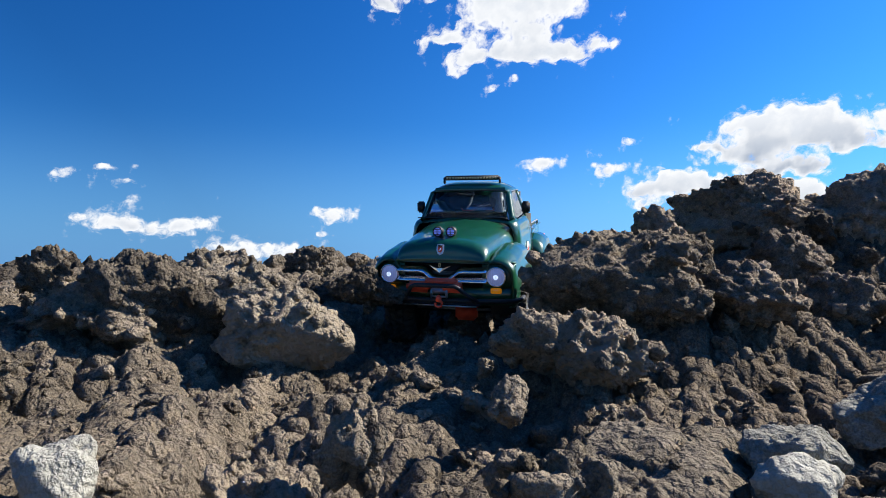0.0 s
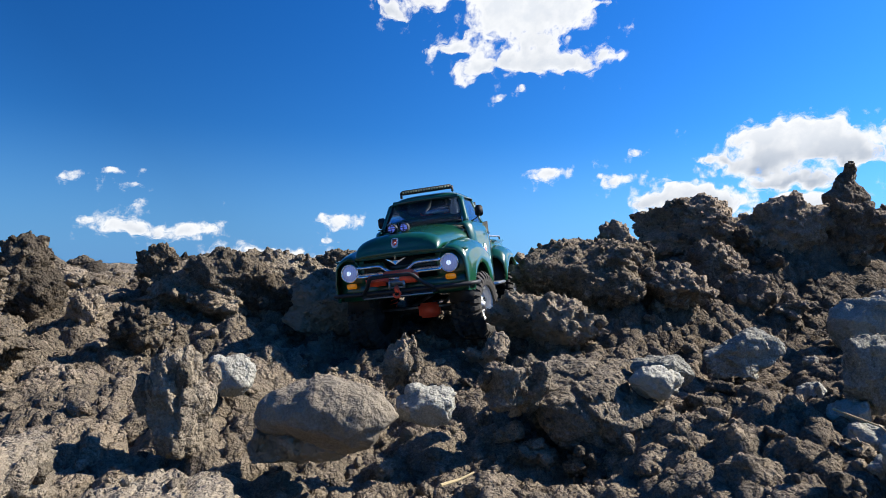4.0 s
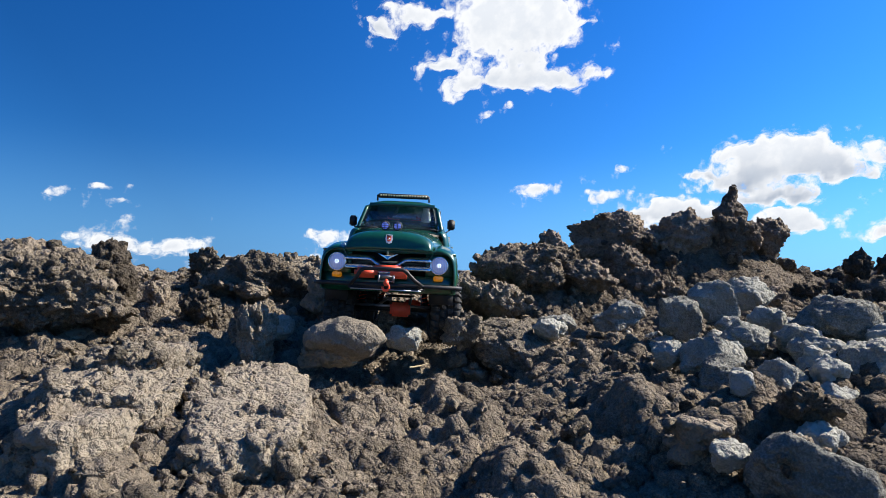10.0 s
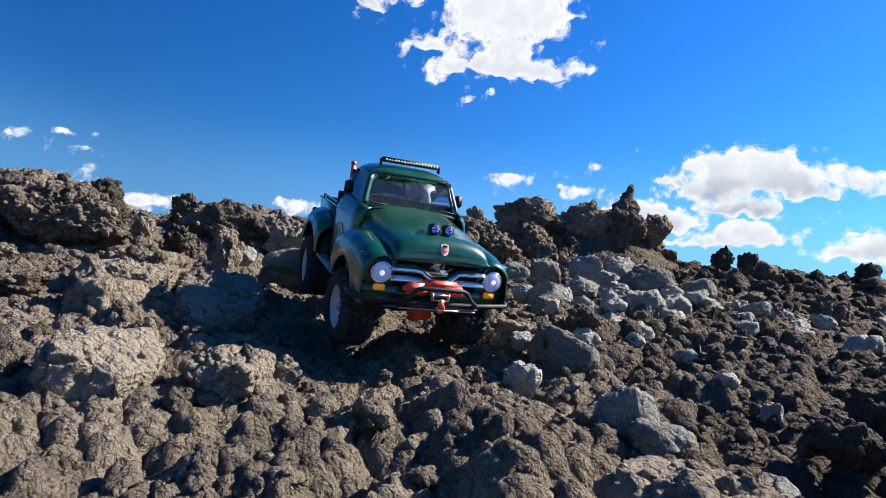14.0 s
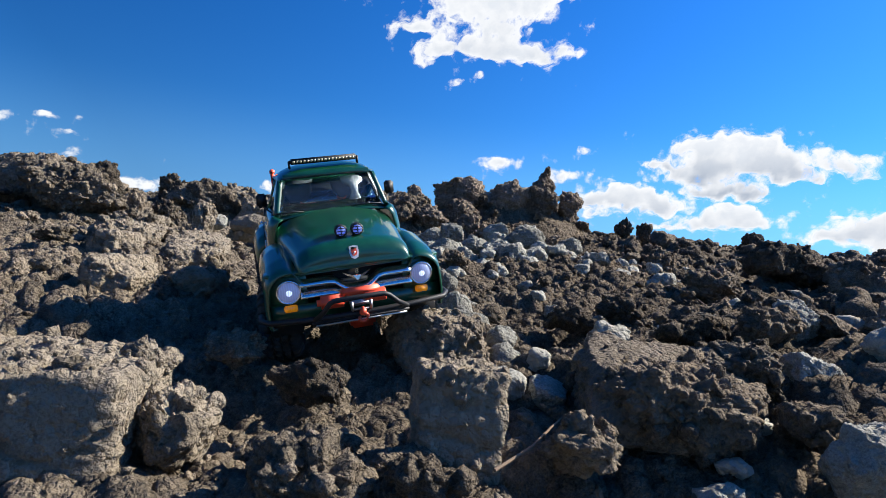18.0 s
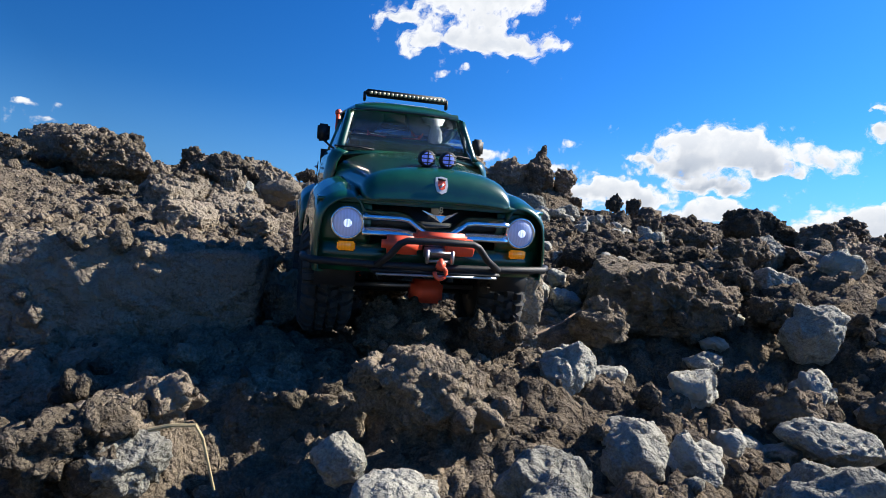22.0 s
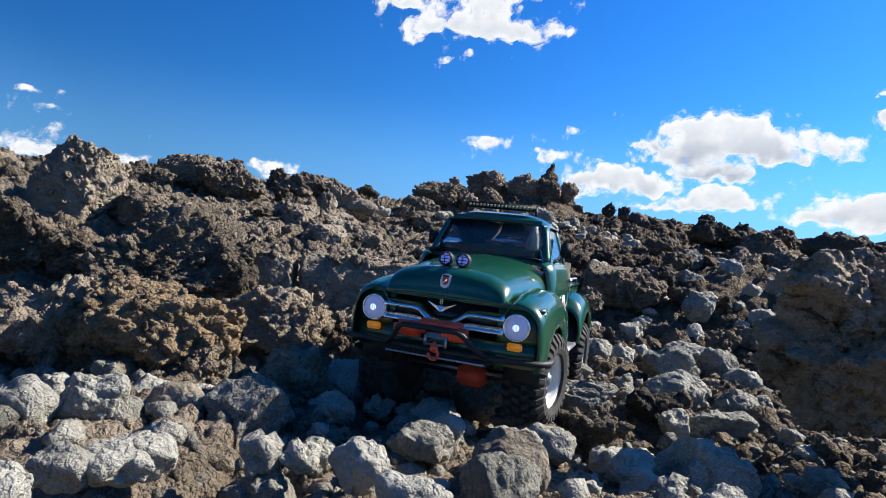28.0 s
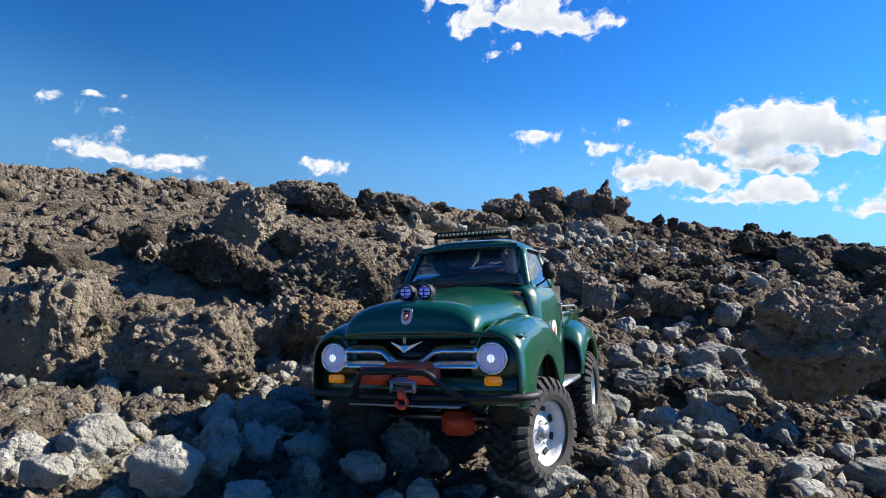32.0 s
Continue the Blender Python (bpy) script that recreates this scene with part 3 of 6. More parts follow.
# ---- clouds, far off ----
def cloud(az, el, lobes, seed, label, grey=0.5):
    """A cloud 900 m away at azimuth az (right of the y axis) and elevation el, in degrees; grey: how dark the shade
    painted on its base is. Lobes: x, y, half-width, half-height, weight, in degrees.
    """
    x0, x1 = min(l[0] - 2.0 * l[2] for l in lobes), max(l[0] + 2.0 * l[2] for l in lobes)
    y0, y1 = min(l[1] - 2.0 * l[3] for l in lobes), max(l[1] + 2.0 * l[3] for l in lobes)
    xs, ys = np.linspace(x0, x1, int(max(24, (x1 - x0) * 5))), np.linspace(y0, y1, int(max(20, (y1 - y0) * 5)))
    X, Y = np.meshgrid(xs, ys, indexing="ij")
    wx, wy = X + 0.35 * fbm(X * 0.9, Y * 0.9, X * 0 + seed, seed, 4), Y + 0.3 * fbm(X * 0.9, Y * 0.9, X * 0 - seed, seed + 9, 4)
    dens = np.zeros(X.shape)
    for lx, ly, a, b, w in lobes:
        below = np.where(wy < ly, 1.5, 1.0)
        dens = dens + w * np.exp(-((wx - lx) / a) ** 2 - ((wy - ly) / b * below) ** 2)
    dens = 0.88 * np.minimum(dens, 1.5) + 0.22 * fbm(X * 1.6, Y * 1.6, X * 0, seed + 3, 4) * np.minimum(1, dens * 2)
    edge = np.minimum(np.minimum(X - x0, x1 - X) / (0.1 * (x1 - x0)), np.minimum(Y - y0, y1 - Y) / (0.1 * (y1 - y0)))
    dens = np.where(edge < 1, dens * np.clip(edge, 0, 1), dens) - 0.12 * (edge < 0.5)
    A, B = np.radians(X), np.radians(Y)
    ob = new("cloud", grid_mesh("cloud", xs, ys, X * 0))
    R = 900.0
    bulge = 30 * np.clip(dens, 0, 1.4)
    co = np.stack([R * np.tan(A), -bulge, R * np.tan(B)], -1).reshape(-1, 3)
    ob.data.vertices.foreach_set("co", np.ascontiguousarray(co, dtype=np.float32).ravel())
    at = ob.data.attributes.new("thickness", "FLOAT", "POINT")
    at.data.foreach_set("value", np.ascontiguousarray(dens, dtype=np.float32).ravel())
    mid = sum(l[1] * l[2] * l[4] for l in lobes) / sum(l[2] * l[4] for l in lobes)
    # where shade is painted: the lower, thicker part
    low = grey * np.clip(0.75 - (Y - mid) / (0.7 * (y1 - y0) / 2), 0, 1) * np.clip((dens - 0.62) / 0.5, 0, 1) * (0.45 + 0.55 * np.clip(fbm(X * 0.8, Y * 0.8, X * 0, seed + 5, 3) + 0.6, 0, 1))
    at = ob.data.attributes.new("belly_shade", "FLOAT", "POINT")
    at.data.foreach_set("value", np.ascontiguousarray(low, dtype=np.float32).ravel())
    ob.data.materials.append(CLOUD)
    ob.visible_shadow = False
    a, e = radians(az), radians(el)
    centre = Vector((math.sin(a) * math.cos(e), math.cos(a) * math.cos(e), math.sin(e))) * R
    ob.matrix_basis = Matrix.Translation(centre) @ pose(0, 0, 0, 0, 0, -az) @ pose(0, 0, 0, el, 0, 0)
    return tagged(ob, label, "cloud", "clouds in the sky")


cloud(6.93, 22.62, [(-0.32, 1.03, 3.92, 2.70, 1.14), (-1.79, 2.66, 2.70, 1.97, 1.04), (2.29, 2.78, 2.94, 1.71, 1.04), (3.54, 0.94, 1.97, 1.47, 0.85), (6.11, 1.42, 1.37, 0.49, 0.66), (0.95, -1.57, 2.21, 1.71, 1.04), (4.41, -3.19, 2.70, 0.98, 1.04), (7.03, -2.71, 1.47, 0.49, 0.76), (1.98, -3.49, 2.45, 0.98, 0.95), (-2.01, -3.19, 2.70, 1.08, 1.04), (-5.51, -2.07, 1.97, 0.78, 0.95), (-7.25, -1.75, 1.37, 0.59, 0.76), (-8.28, -2.60, 0.69, 0.69, 0.57), (-5.55, -4.36, 0.88, 0.98, 0.85), (-4.02, -3.65, 1.47, 0.69, 0.85), (6.50, -1.53, 0.69, 0.24, 0.47), (-3.25, -0.30, 1.97, 1.47, 0.76)], 31, "large white cumulus with ragged edges", 0.35)
cloud(-3.40, 24.38, [(0.78, 0.19, 2.38, 0.99, 0.99), (3.45, 0.60, 1.49, 0.49, 0.72), (-1.87, -0.95, 1.39, 0.99, 0.90), (-2.60, -0.75, 0.79, 0.70, 0.63), (-0.70, 1.03, 1.49, 0.59, 0.72)], 38, "small white cloud in the blue sky")
cloud(6.50, 17.40, [(0.00, 0.00, 0.62, 0.46, 0.66)], 45, "wisp of cloud in the blue sky")
cloud(4.31, 16.54, [(0.00, 0.00, 0.56, 0.46, 0.60)], 52, "wisp of cloud in the blue sky")
cloud(29.30, 10.45, [(-1.25, 0.26, 3.39, 1.84, 1.29), (-2.95, 1.64, 1.94, 0.87, 1.00), (1.01, 1.96, 2.18, 0.87, 1.00), (2.44, 0.52, 2.67, 1.55, 1.20), (4.42, -0.47, 1.94, 1.06, 1.09), (-3.42, -1.02, 2.67, 0.87, 1.00), (-5.83, -0.13, 1.69, 0.39, 0.69), (0.52, -2.04, 2.90, 0.87, 1.09), (-2.61, -2.34, 1.69, 0.58, 0.80), (5.71, -1.10, 0.87, 0.39, 0.60)], 59, "flat-based cumulus cloud in the blue sky", 1.0)
cloud(36.79, 10.74, [(-1.05, 0.59, 1.71, 0.76, 0.90), (0.39, -0.28, 1.89, 0.76, 0.90), (1.97, -0.92, 1.32, 0.43, 0.72), (2.04, 0.30, 0.46, 0.38, 0.45), (-2.22, 0.27, 0.76, 0.38, 0.45)], 66, "ragged white cloud in the blue sky")
cloud(8.48, 9.51, [(0.00, 0.00, 1.69, 0.77, 1.02), (1.03, 0.31, 0.85, 0.44, 0.51)], 73, "small white cloud in the blue sky")
cloud(14.90, 8.85, [(0.00, 0.00, 1.76, 0.76, 0.92), (-0.91, 1.31, 0.93, 0.54, 0.46), (1.51, 2.02, 0.52, 0.42, 0.31)], 80, "small white cloud in the blue sky")
cloud(20.91, 7.03, [(0.76, 0.57, 2.65, 1.16, 1.23), (3.03, -0.41, 1.93, 0.97, 1.14), (-1.40, 0.01, 2.17, 1.06, 1.14), (-2.78, -1.21, 1.93, 0.77, 0.95), (-1.05, 1.54, 1.06, 0.44, 0.66), (-3.63, -0.16, 1.20, 0.47, 0.76)], 87, "low bank of cumulus cloud", 0.7)
cloud(28.84, 6.00, [(0.05, 0.31, 2.41, 0.97, 1.23), (2.09, -0.13, 2.17, 0.87, 1.14), (-1.93, -0.51, 2.17, 0.57, 0.95), (-4.72, -0.80, 1.93, 0.39, 0.76), (0.42, 1.19, 1.25, 0.39, 0.76)], 94, "low bank of cumulus cloud", 0.7)
cloud(41.04, 5.86, [(-0.84, 0.60, 1.98, 0.69, 1.14), (-2.63, -0.37, 2.95, 0.69, 1.14), (0.67, -0.19, 2.46, 0.79, 1.14), (-4.95, -0.82, 1.98, 0.44, 0.95), (-1.07, -1.16, 2.95, 0.69, 1.04), (2.67, 0.68, 2.46, 1.47, 1.14), (1.23, 1.54, 1.08, 0.40, 0.76)], 101, "low bank of cumulus cloud", 0.6)
cloud(-10.44, 5.09, [(0.00, 0.00, 1.57, 0.82, 1.03), (1.03, -0.62, 1.05, 0.44, 0.65)], 108, "small white cloud in the blue sky")
cloud(-10.93, 3.45, [(0.00, 0.00, 0.74, 0.32, 0.72)], 115, "wisp of cloud in the blue sky")
cloud(-25.32, 3.65, [(-2.83, 0.19, 2.13, 0.81, 0.97), (0.47, -0.19, 2.91, 0.71, 0.92), (3.30, 0.28, 1.74, 0.71, 0.77), (-1.41, 1.70, 1.06, 0.71, 0.66)], 122, "long thin white cloud")
cloud(-31.72, 7.81, [(0.00, 0.00, 0.82, 0.48, 0.72)], 129, "wisp of cloud in the blue sky")
cloud(-29.11, 8.20, [(0.00, 0.00, 0.76, 0.34, 0.72), (1.59, -1.00, 1.22, 0.34, 0.58)], 136, "wisp of cloud in the blue sky")
cloud(-30.58, 4.33, [(0.00, 0.00, 0.86, 0.40, 0.72)], 143, "wisp of cloud in the blue sky")
cloud(-15.95, 1.72, [(-2.00, 0.00, 3.09, 0.97, 1.08), (2.51, -0.25, 2.57, 0.76, 0.97), (6.52, -0.75, 2.07, 0.54, 0.65)], 150, "low bank of white cloud")
cloud(-35.14, -0.03, [(0.00, 0.00, 2.06, 0.76, 0.96)], 157, "low bank of white cloud")
cloud(16.63, 11.38, [(0.00, 0.00, 0.84, 0.50, 0.54)], 164, "wisp of cloud in the blue sky")
cloud(36.67, 6.42, [(0.00, 0.00, 1.05, 0.23, 0.70)], 171, "wisp of cloud in the blue sky")
cloud(41.55, 13.44, [(0.01, -0.88, 1.40, 0.94, 0.99), (-0.79, -0.44, 0.74, 0.38, 0.63), (-0.22, 1.06, 1.02, 0.56, 0.81), (0.60, 1.54, 0.94, 0.66, 0.72), (-1.33, 0.95, 0.46, 0.18, 0.36)], 178, "ragged white cloud in the blue sky")

# ---- rocks and clods ----
def ball_mesh(sub):
    bm = bmesh.new()
    bmesh.ops.create_icosphere(bm, subdivisions=sub, radius=1.0)
    p = np.array([v.co[:] for v in bm.verts])
    f = np.array([[v.index for v in g.verts] for g in bm.faces])
    bm.free()
    return p / np.linalg.norm(p, axis=1, keepdims=True), f


BALLS = {sub: ball_mesh(sub) for sub in (1, 2, 3, 4, 5, 6, 7)}


def cube_mesh(cuts):
    bm = bmesh.new()
    bmesh.ops.create_cube(bm, size=2.0)
    bmesh.ops.subdivide_edges(bm, edges=bm.edges[:], cuts=cuts, use_grid_fill=True)
    bmesh.ops.triangulate(bm, faces=bm.faces[:])
    bm.verts.index_update()
    p = np.array([v.co[:] for v in bm.verts])
    f = np.array([[v.index for v in g.verts] for g in bm.faces])
    bm.free()
    return p, f


CUBES = {3: cube_mesh(7), 4: cube_mesh(13), 5: cube_mesh(24), 6: cube_mesh(40)}


def crumb_cloud(at, sizes, sub, seed):
    """Small angular crumbs of the given sizes at the given points: vertices and triangles."""
    r = np.random.default_rng(seed)
    p, f = BALLS[sub]
    kinds = []
    for k in range(12):
        q = p * (1 + 0.5 * fbm(p[:, 0:1] * 1.9 + 9 * k, p[:, 1:2] * 1.9, p[:, 2:3] * 1.9, 700 + k, 3))
        kinds.append(q * r.uniform(0.65, 1.15, (1, 3)))
    kinds = np.array(kinds)
    n = len(at)
    quat = r.normal(size=(n, 4))
    quat /= np.linalg.norm(quat, axis=1, keepdims=True)
    a, b, c, d = quat.T
    rot = np.stack([1 - 2 * (c * c + d * d), 2 * (b * c - a * d), 2 * (b * d + a * c),
                    2 * (b * c + a * d), 1 - 2 * (b * b + d * d), 2 * (c * d - a * b),
                    2 * (b * d - a * c), 2 * (c * d + a * b), 1 - 2 * (b * b + c * c)], -1).reshape(n, 3, 3)
    co = np.einsum("nij,nvj->nvi", rot, kinds[np.arange(n) % 12]) * (np.asarray(sizes)[:, None, None] / 2) + np.asarray(at)[:, None, :]
    faces = f[None] + (np.arange(n) * len(p))[:, None, None]
    return co.reshape(-1, 3), faces.reshape(-1, 3)


def lump(name, kind, seed, sub, w, d, h):
    """A lump w x d x h metres: pitted stone, cracked clay block, heaped crumbly clod or thin spire."""
    n, faces = BALLS[sub]
    rng = np.random.default_rng(seed)
    q = n.copy()
    if kind in ("block", "slab", "clay"):
        n, faces = CUBES[sub]
        k = {"block": 4.0, "slab": 14.0, "clay": 6.0}[kind]
        q = n / (np.abs(n) ** k).sum(1, keepdims=True) ** (1 / k)
        n = q / np.linalg.norm(q, axis=1, keepdims=True)
    if kind == "spire":
        q[:, :2] *= (0.62 - 0.55 * q[:, 2:3]) * (1 + 0.15 * np.sin(5 * q[:, 2:3] + seed))
        q[:, 0] += 0.25 * q[:, 2] * np.abs(q[:, 2])
    cuts, low, high = {"loaf": (9, 0.72, 0.95), "stone": (18, 0.58, 0.94), "block": (14, 0.62, 1.0), "clay": (9, 0.85, 1.2), "clod": (12, 0.5, 0.85), "slab": (5, 1.1, 1.4), "spire": (2, 0.7, 0.9)}[kind]
    for k in range(cuts):
        c = rng.normal(size=3)
        c /= np.linalg.norm(c)
        q = q - np.outer(np.maximum(0, q @ c - rng.uniform(low, high)), c) * 0.97
    q = q * np.array([w, d, h]) / 2
    o = seed * 0.317
    x, y, z = q[:, 0] + o, q[:, 1] - o, q[:, 2] + 2 * o
    size = (w + d + h) / 3
    wx, wy, wz = [c + 0.006 * fbm(x * 45, y * 45, z * 45, seed + k, 3) for c, k in ((x, 40), (y, 50), (z, 60))]

    def knobs(s, k):
        return s * nodules(wx / s, wy / s, wz / s, seed + k)

    rough = 1 - 2 * np.abs(fbm(x * 70, y * 70, z * 70, seed + 5, 3))
    if kind == "loaf":
        r = 0.05 * size * fbm(x * 1.8 / size, y * 1.8 / size, z * 1.8 / size, seed, 4) + 0.0016 * fbm(x * 60, y * 60, z * 60, seed + 4, 3) + 0.0012 * rough
    elif kind == "stone":
        r = 0.06 * size * fbm(x * 1.6 / size, y * 1.6 / size, z * 1.6 / size, seed, 3) + 0.0022 * fbm(x * 90, y * 90, z * 90, seed + 4, 3)
        f1, f2, cell = worley(wx * 95, wy * 95, wz * 95, seed)
        r = r + 0.0016 * (1 - 2 * np.abs(fbm(x * 150, y * 150, z * 150, seed + 25, 3))) + 0.011 * size * chunks(x * 3 / size, y * 3 / size, z * 3 / size, seed + 8) + 0.08 * knobs(0.016, 12) - 0.010 * np.maximum(0, 0.32 - f1) * (cell > 0.55) - 0.004 * np.exp(-((fbm(x * 12, y * 12, z * 12, seed + 6, 3)) / 0.05) ** 2)
    elif kind in ("block", "clay", "slab"):
        f1, f2, cell = worley(wx * 12, wy * 12, wz * 12, seed)
        crumbly = np.clip(0.45 + 0.6 * fbm(x * 12, y * 12, z * 12, seed + 3, 3) + 0.5 * n[:, 2], 0.12, 1)
        if kind == "slab":
            crumbly = np.clip(2.2 * (n[:, 2] - 0.55 + 0.3 * fbm(x * 14, y * 14, z * 14, seed + 3, 3)), 0.06, 1)
        if kind == "clay":
            crumbly = np.clip(0.25 + 1.1 * fbm(x * 11, y * 11, z * 11, seed + 3, 3) - 0.25 * n[:, 1] * (n[:, 2] < 0.5), 0.08, 1)
        crack = np.exp(-((f2 - f1) / 0.05) ** 2)
        r = 0.035 * size * fbm(x * 1.8 / size, y * 1.8 / size, z * 1.8 / size, seed, 4) - 0.007 * crack * (cell > 0.35)
        r = r + crumbly * (0.25 * knobs(0.032, 7) + 0.4 * knobs(0.012, 17) + crag(x, y, z, seed + 70, ((0.018, 0.0055), (0.0105, 0.0050), (0.0065, 0.0038), (0.0042, 0.0022)))) + 0.0022 * rough
    else:
        r = 0.16 * size * fbm(x * 1.3 / size, y * 1.3 / size, z * 1.3 / size, seed, 3)
        r = r + 0.28 * knobs(0.08, 9) * min(1, size / 0.14) + 0.28 * knobs(0.034, 11) + 0.5 * knobs(0.0165, 22) + 0.5 * knobs(0.009, 33)
        r = r + min(1, 0.35 + size / 0.12) * crag(x, y, z, seed + 70, ((0.021, 0.0068), (0.0115, 0.0056), (0.0068, 0.0042), (0.0043, 0.0024)))
    if kind == "spire":
        r = 0.55 * r + 0.07 * size * fbm(x * 4 / size, y * 4 / size, z * 4 / size, seed + 31, 4)
    q = q + n * r[:, None]
    ext = q.max(0) - q.min(0)
    q = (q - (q.max(0) + q.min(0)) / 2) / ext * np.array([w, d, h])
    if kind in ("stone", "loaf"):
        return raw_mesh(name, q, faces)
    # crumbs that cling to the lump
    r = rng.random(len(q))
    crusty = np.ones(len(q)) if kind in ("clod", "spire") else np.clip(crumbly * 1.3 - 0.2, 0.04, 1)
    count = int((80 if kind == "clod" else 60) * (size / 0.12) ** 2)
    pick = np.argsort(r / np.maximum(crusty, 1e-3))[:max(8, min(count, 260))]
    sizes = 0.006 + 0.020 * rng.random(len(pick)) ** 2.6
    big = sizes > 0.015
    co, fs, base = [q], [faces], len(q)
    for take, sub_ in ((big, 2), (~big, 1)):
        if take.any():
            c, f = crumb_cloud(q[pick[take]], sizes[take] * min(1, size / 0.06), sub_, seed)
            co.append(c)
            fs.append(f + base)
            base += len(c)
    return raw_mesh(name, np.concatenate(co), np.concatenate(fs))


LOOKS = {
    "stone": ("stone", STONE, "rock", "pale grey limestone rock lying on the clay slope", "rock", "loose limestone rocks"),
    "tan": ("loaf", TAN, "rock", "tan sandy stone with a rounded weathered top", "rock", "loose limestone rocks"),
    "block": ("block", CLAY, "clay_block", "square dry clay block with cracked flat faces", "clod", "clay blocks"),
    "dark_block": ("block", DARK, "clay_block", "dark shaded clay block wedged in the bank", "clod", "clay blocks"),
    "clay": ("clay", CLAY, "clay_slab", "broad light brown clay slab with smooth sheared face", "clod", "clay blocks"),
    "slab": ("slab", CLAY, "clay_block", "upright clay block with a flat cracked face and crumbling top", "clod", "clay blocks"),
    "clod": ("clod", CLOD, "clod", "crumbly grey-brown clod of dried clay", "clod", "crumbly clods"),
    "dark": ("clod", DARK, "clod", "dark moist crumbly clod in the bank", "clod", "crumbly clods"),
    "brown": ("clod", BROWN, "clod", "rusty brown crumbly clod at the foot of the bank", "clod", "crumbly clods"),
    "mound": ("clod", DARK, "clod", "large dark upright lump of clay soil", "clod", "crumbly clods"),
    "spire": ("spire", DARK, "clod", "pointed clay pinnacle on top of the bank", "clod", "crumbly clods"),
}
KINDS = (("stone", 12), ("block", 4), ("clay", 2), ("clod", 10), ("spire", 1), ("slab", 1), ("loaf", 3))
SHAPES = {(k, sub): [lump(k, k, 10 * i + j, sub, e, e * (0.78 + 0.05 * (j % 4)), e * (0.66 + 0.07 * (j % 3))) for j in range(c)]
          for sub, e in ((3, 0.04), (4, 0.055), (5, 0.08)) for i, (k, c) in enumerate(KINDS)}
_made = {}


def boulder(look_name, x, y, z, w, d, h, turn, rx=0, ry=0):
    kind, mat_, name, label, cat, group = LOOKS[look_name]
    _made[kind] = _made.get(kind, -1) + 1
    if w < 0.085:
        store = SHAPES[kind, 3 if w < 0.04 else 4 if w < 0.07 else 5]
        src = store[_made[kind] % len(store)]
        key = (src.name, mat_.name)
        if key not in _made:
            me = src.copy()
            me.name = name
            me.materials.clear()
            me.materials.append(mat_)
            _made[key] = me
        ob = new(name, _made[key])
        e = src.vertices
        size = SIZES.setdefault(src.name, [max(v.co[k] for v in e) * 2 for k in range(3)])
        ob.matrix_basis = pose(x, y, z, rx, ry, turn) @ Matrix.Diagonal((w / size[0], d / size[1], h / size[2], 1))
    else:
        ob = new(name, lump(name, kind, 100 + len(_made) * 7 + _made[kind], fineness(kind, w, y > 0.72 or abs(x) > 0.85), w, d, h))
        ob.data.materials.append(mat_)
        ob.matrix_basis = pose(x, y, z, rx, ry, turn)
    return tagged(ob, label, cat, group)


SIZES = {}


def fineness(kind, w, far):
    """How finely a lump is meshed."""
    level = 6 if w > 0.1 else 5
    if kind not in ("block", "clay", "slab"):
        level = 7 if w > 0.28 else 6 if w > 0.14 else 5
    return level - (far and level > 5)


# ---- single rocks and clods, down the slope ----
boulder("clod", 0.290, 0.959, 0.346, 0.234, 0.182, 0.158, -10)
boulder("clod", 0.152, 0.700, 0.268, 0.203, 0.126, 0.107, -6)
boulder("clod", 0.279, 0.777, 0.318, 0.110, 0.086, 0.083, -19)
boulder("block", -0.226, 0.880, 0.272, 0.182, 0.142, 0.118, 35)
boulder("clod", -0.495, 0.900, 0.305, 0.217, 0.169, 0.145, 0)
boulder("dark_block", -0.375, 0.963, 0.302, 0.080, 0.062, 0.089, 5)
boulder("dark", 0.556, 1.113, 0.456, 0.295, 0.184, 0.170, -16)
boulder("dark", 0.336, 0.982, 0.388, 0.106, 0.082, 0.151, -20)
boulder("dark", 0.741, 1.069, 0.462, 0.216, 0.168, 0.165, -21)
boulder("dark", 0.860, 1.034, 0.446, 0.148, 0.115, 0.156, -24)
boulder("dark", 0.529, 0.952, 0.361, 0.152, 0.119, 0.134, 0)
boulder("dark", 0.388, 0.783, 0.328, 0.132, 0.103, 0.095, 10)
boulder("spire", 0.877, 1.082, 0.542, 0.101, 0.079, 0.143, -7)
boulder("dark", 0.999, 1.090, 0.452, 0.131, 0.102, 0.136, 23)
boulder("stone", -0.266, 0.447, 0.217, 0.057, 0.044, 0.048, -22)
boulder("tan", -0.118, 0.264, 0.212, 0.133, 0.085, 0.070, -11)
boulder("stone", -0.258, 0.419, 0.219, 0.054, 0.042, 0.052, 8)
boulder("block", -0.268, 0.303, 0.212, 0.072, 0.056, 0.112, 9)
boulder("stone", -0.030, 0.330, 0.208, 0.062, 0.046, 0.046, -2)
boulder("block", -0.146, 0.277, 0.190, 0.094, 0.059, 0.051, -8)
boulder("stone", 0.388, 0.541, 0.244, 0.117, 0.073, 0.069, 24)
boulder("stone", 0.246, 0.440, 0.226, 0.073, 0.057, 0.048, -14)
boulder("block", 0.080, 0.383, 0.222, 0.053, 0.042, 0.066, -19)
boulder("clod", 0.049, 0.425, 0.222, 0.047, 0.037, 0.043, -12)
boulder("clod", -0.066, 0.445, 0.233, 0.063, 0.049, 0.077, -24)
boulder("clod", 0.059, 0.580, 0.239, 0.046, 0.036, 0.051, 16)
boulder("clod", -0.647, 0.783, 0.269, 0.067, 0.052, 0.075, -9)
boulder("clod", -0.507, 0.691, 0.251, 0.092, 0.072, 0.079, -8)
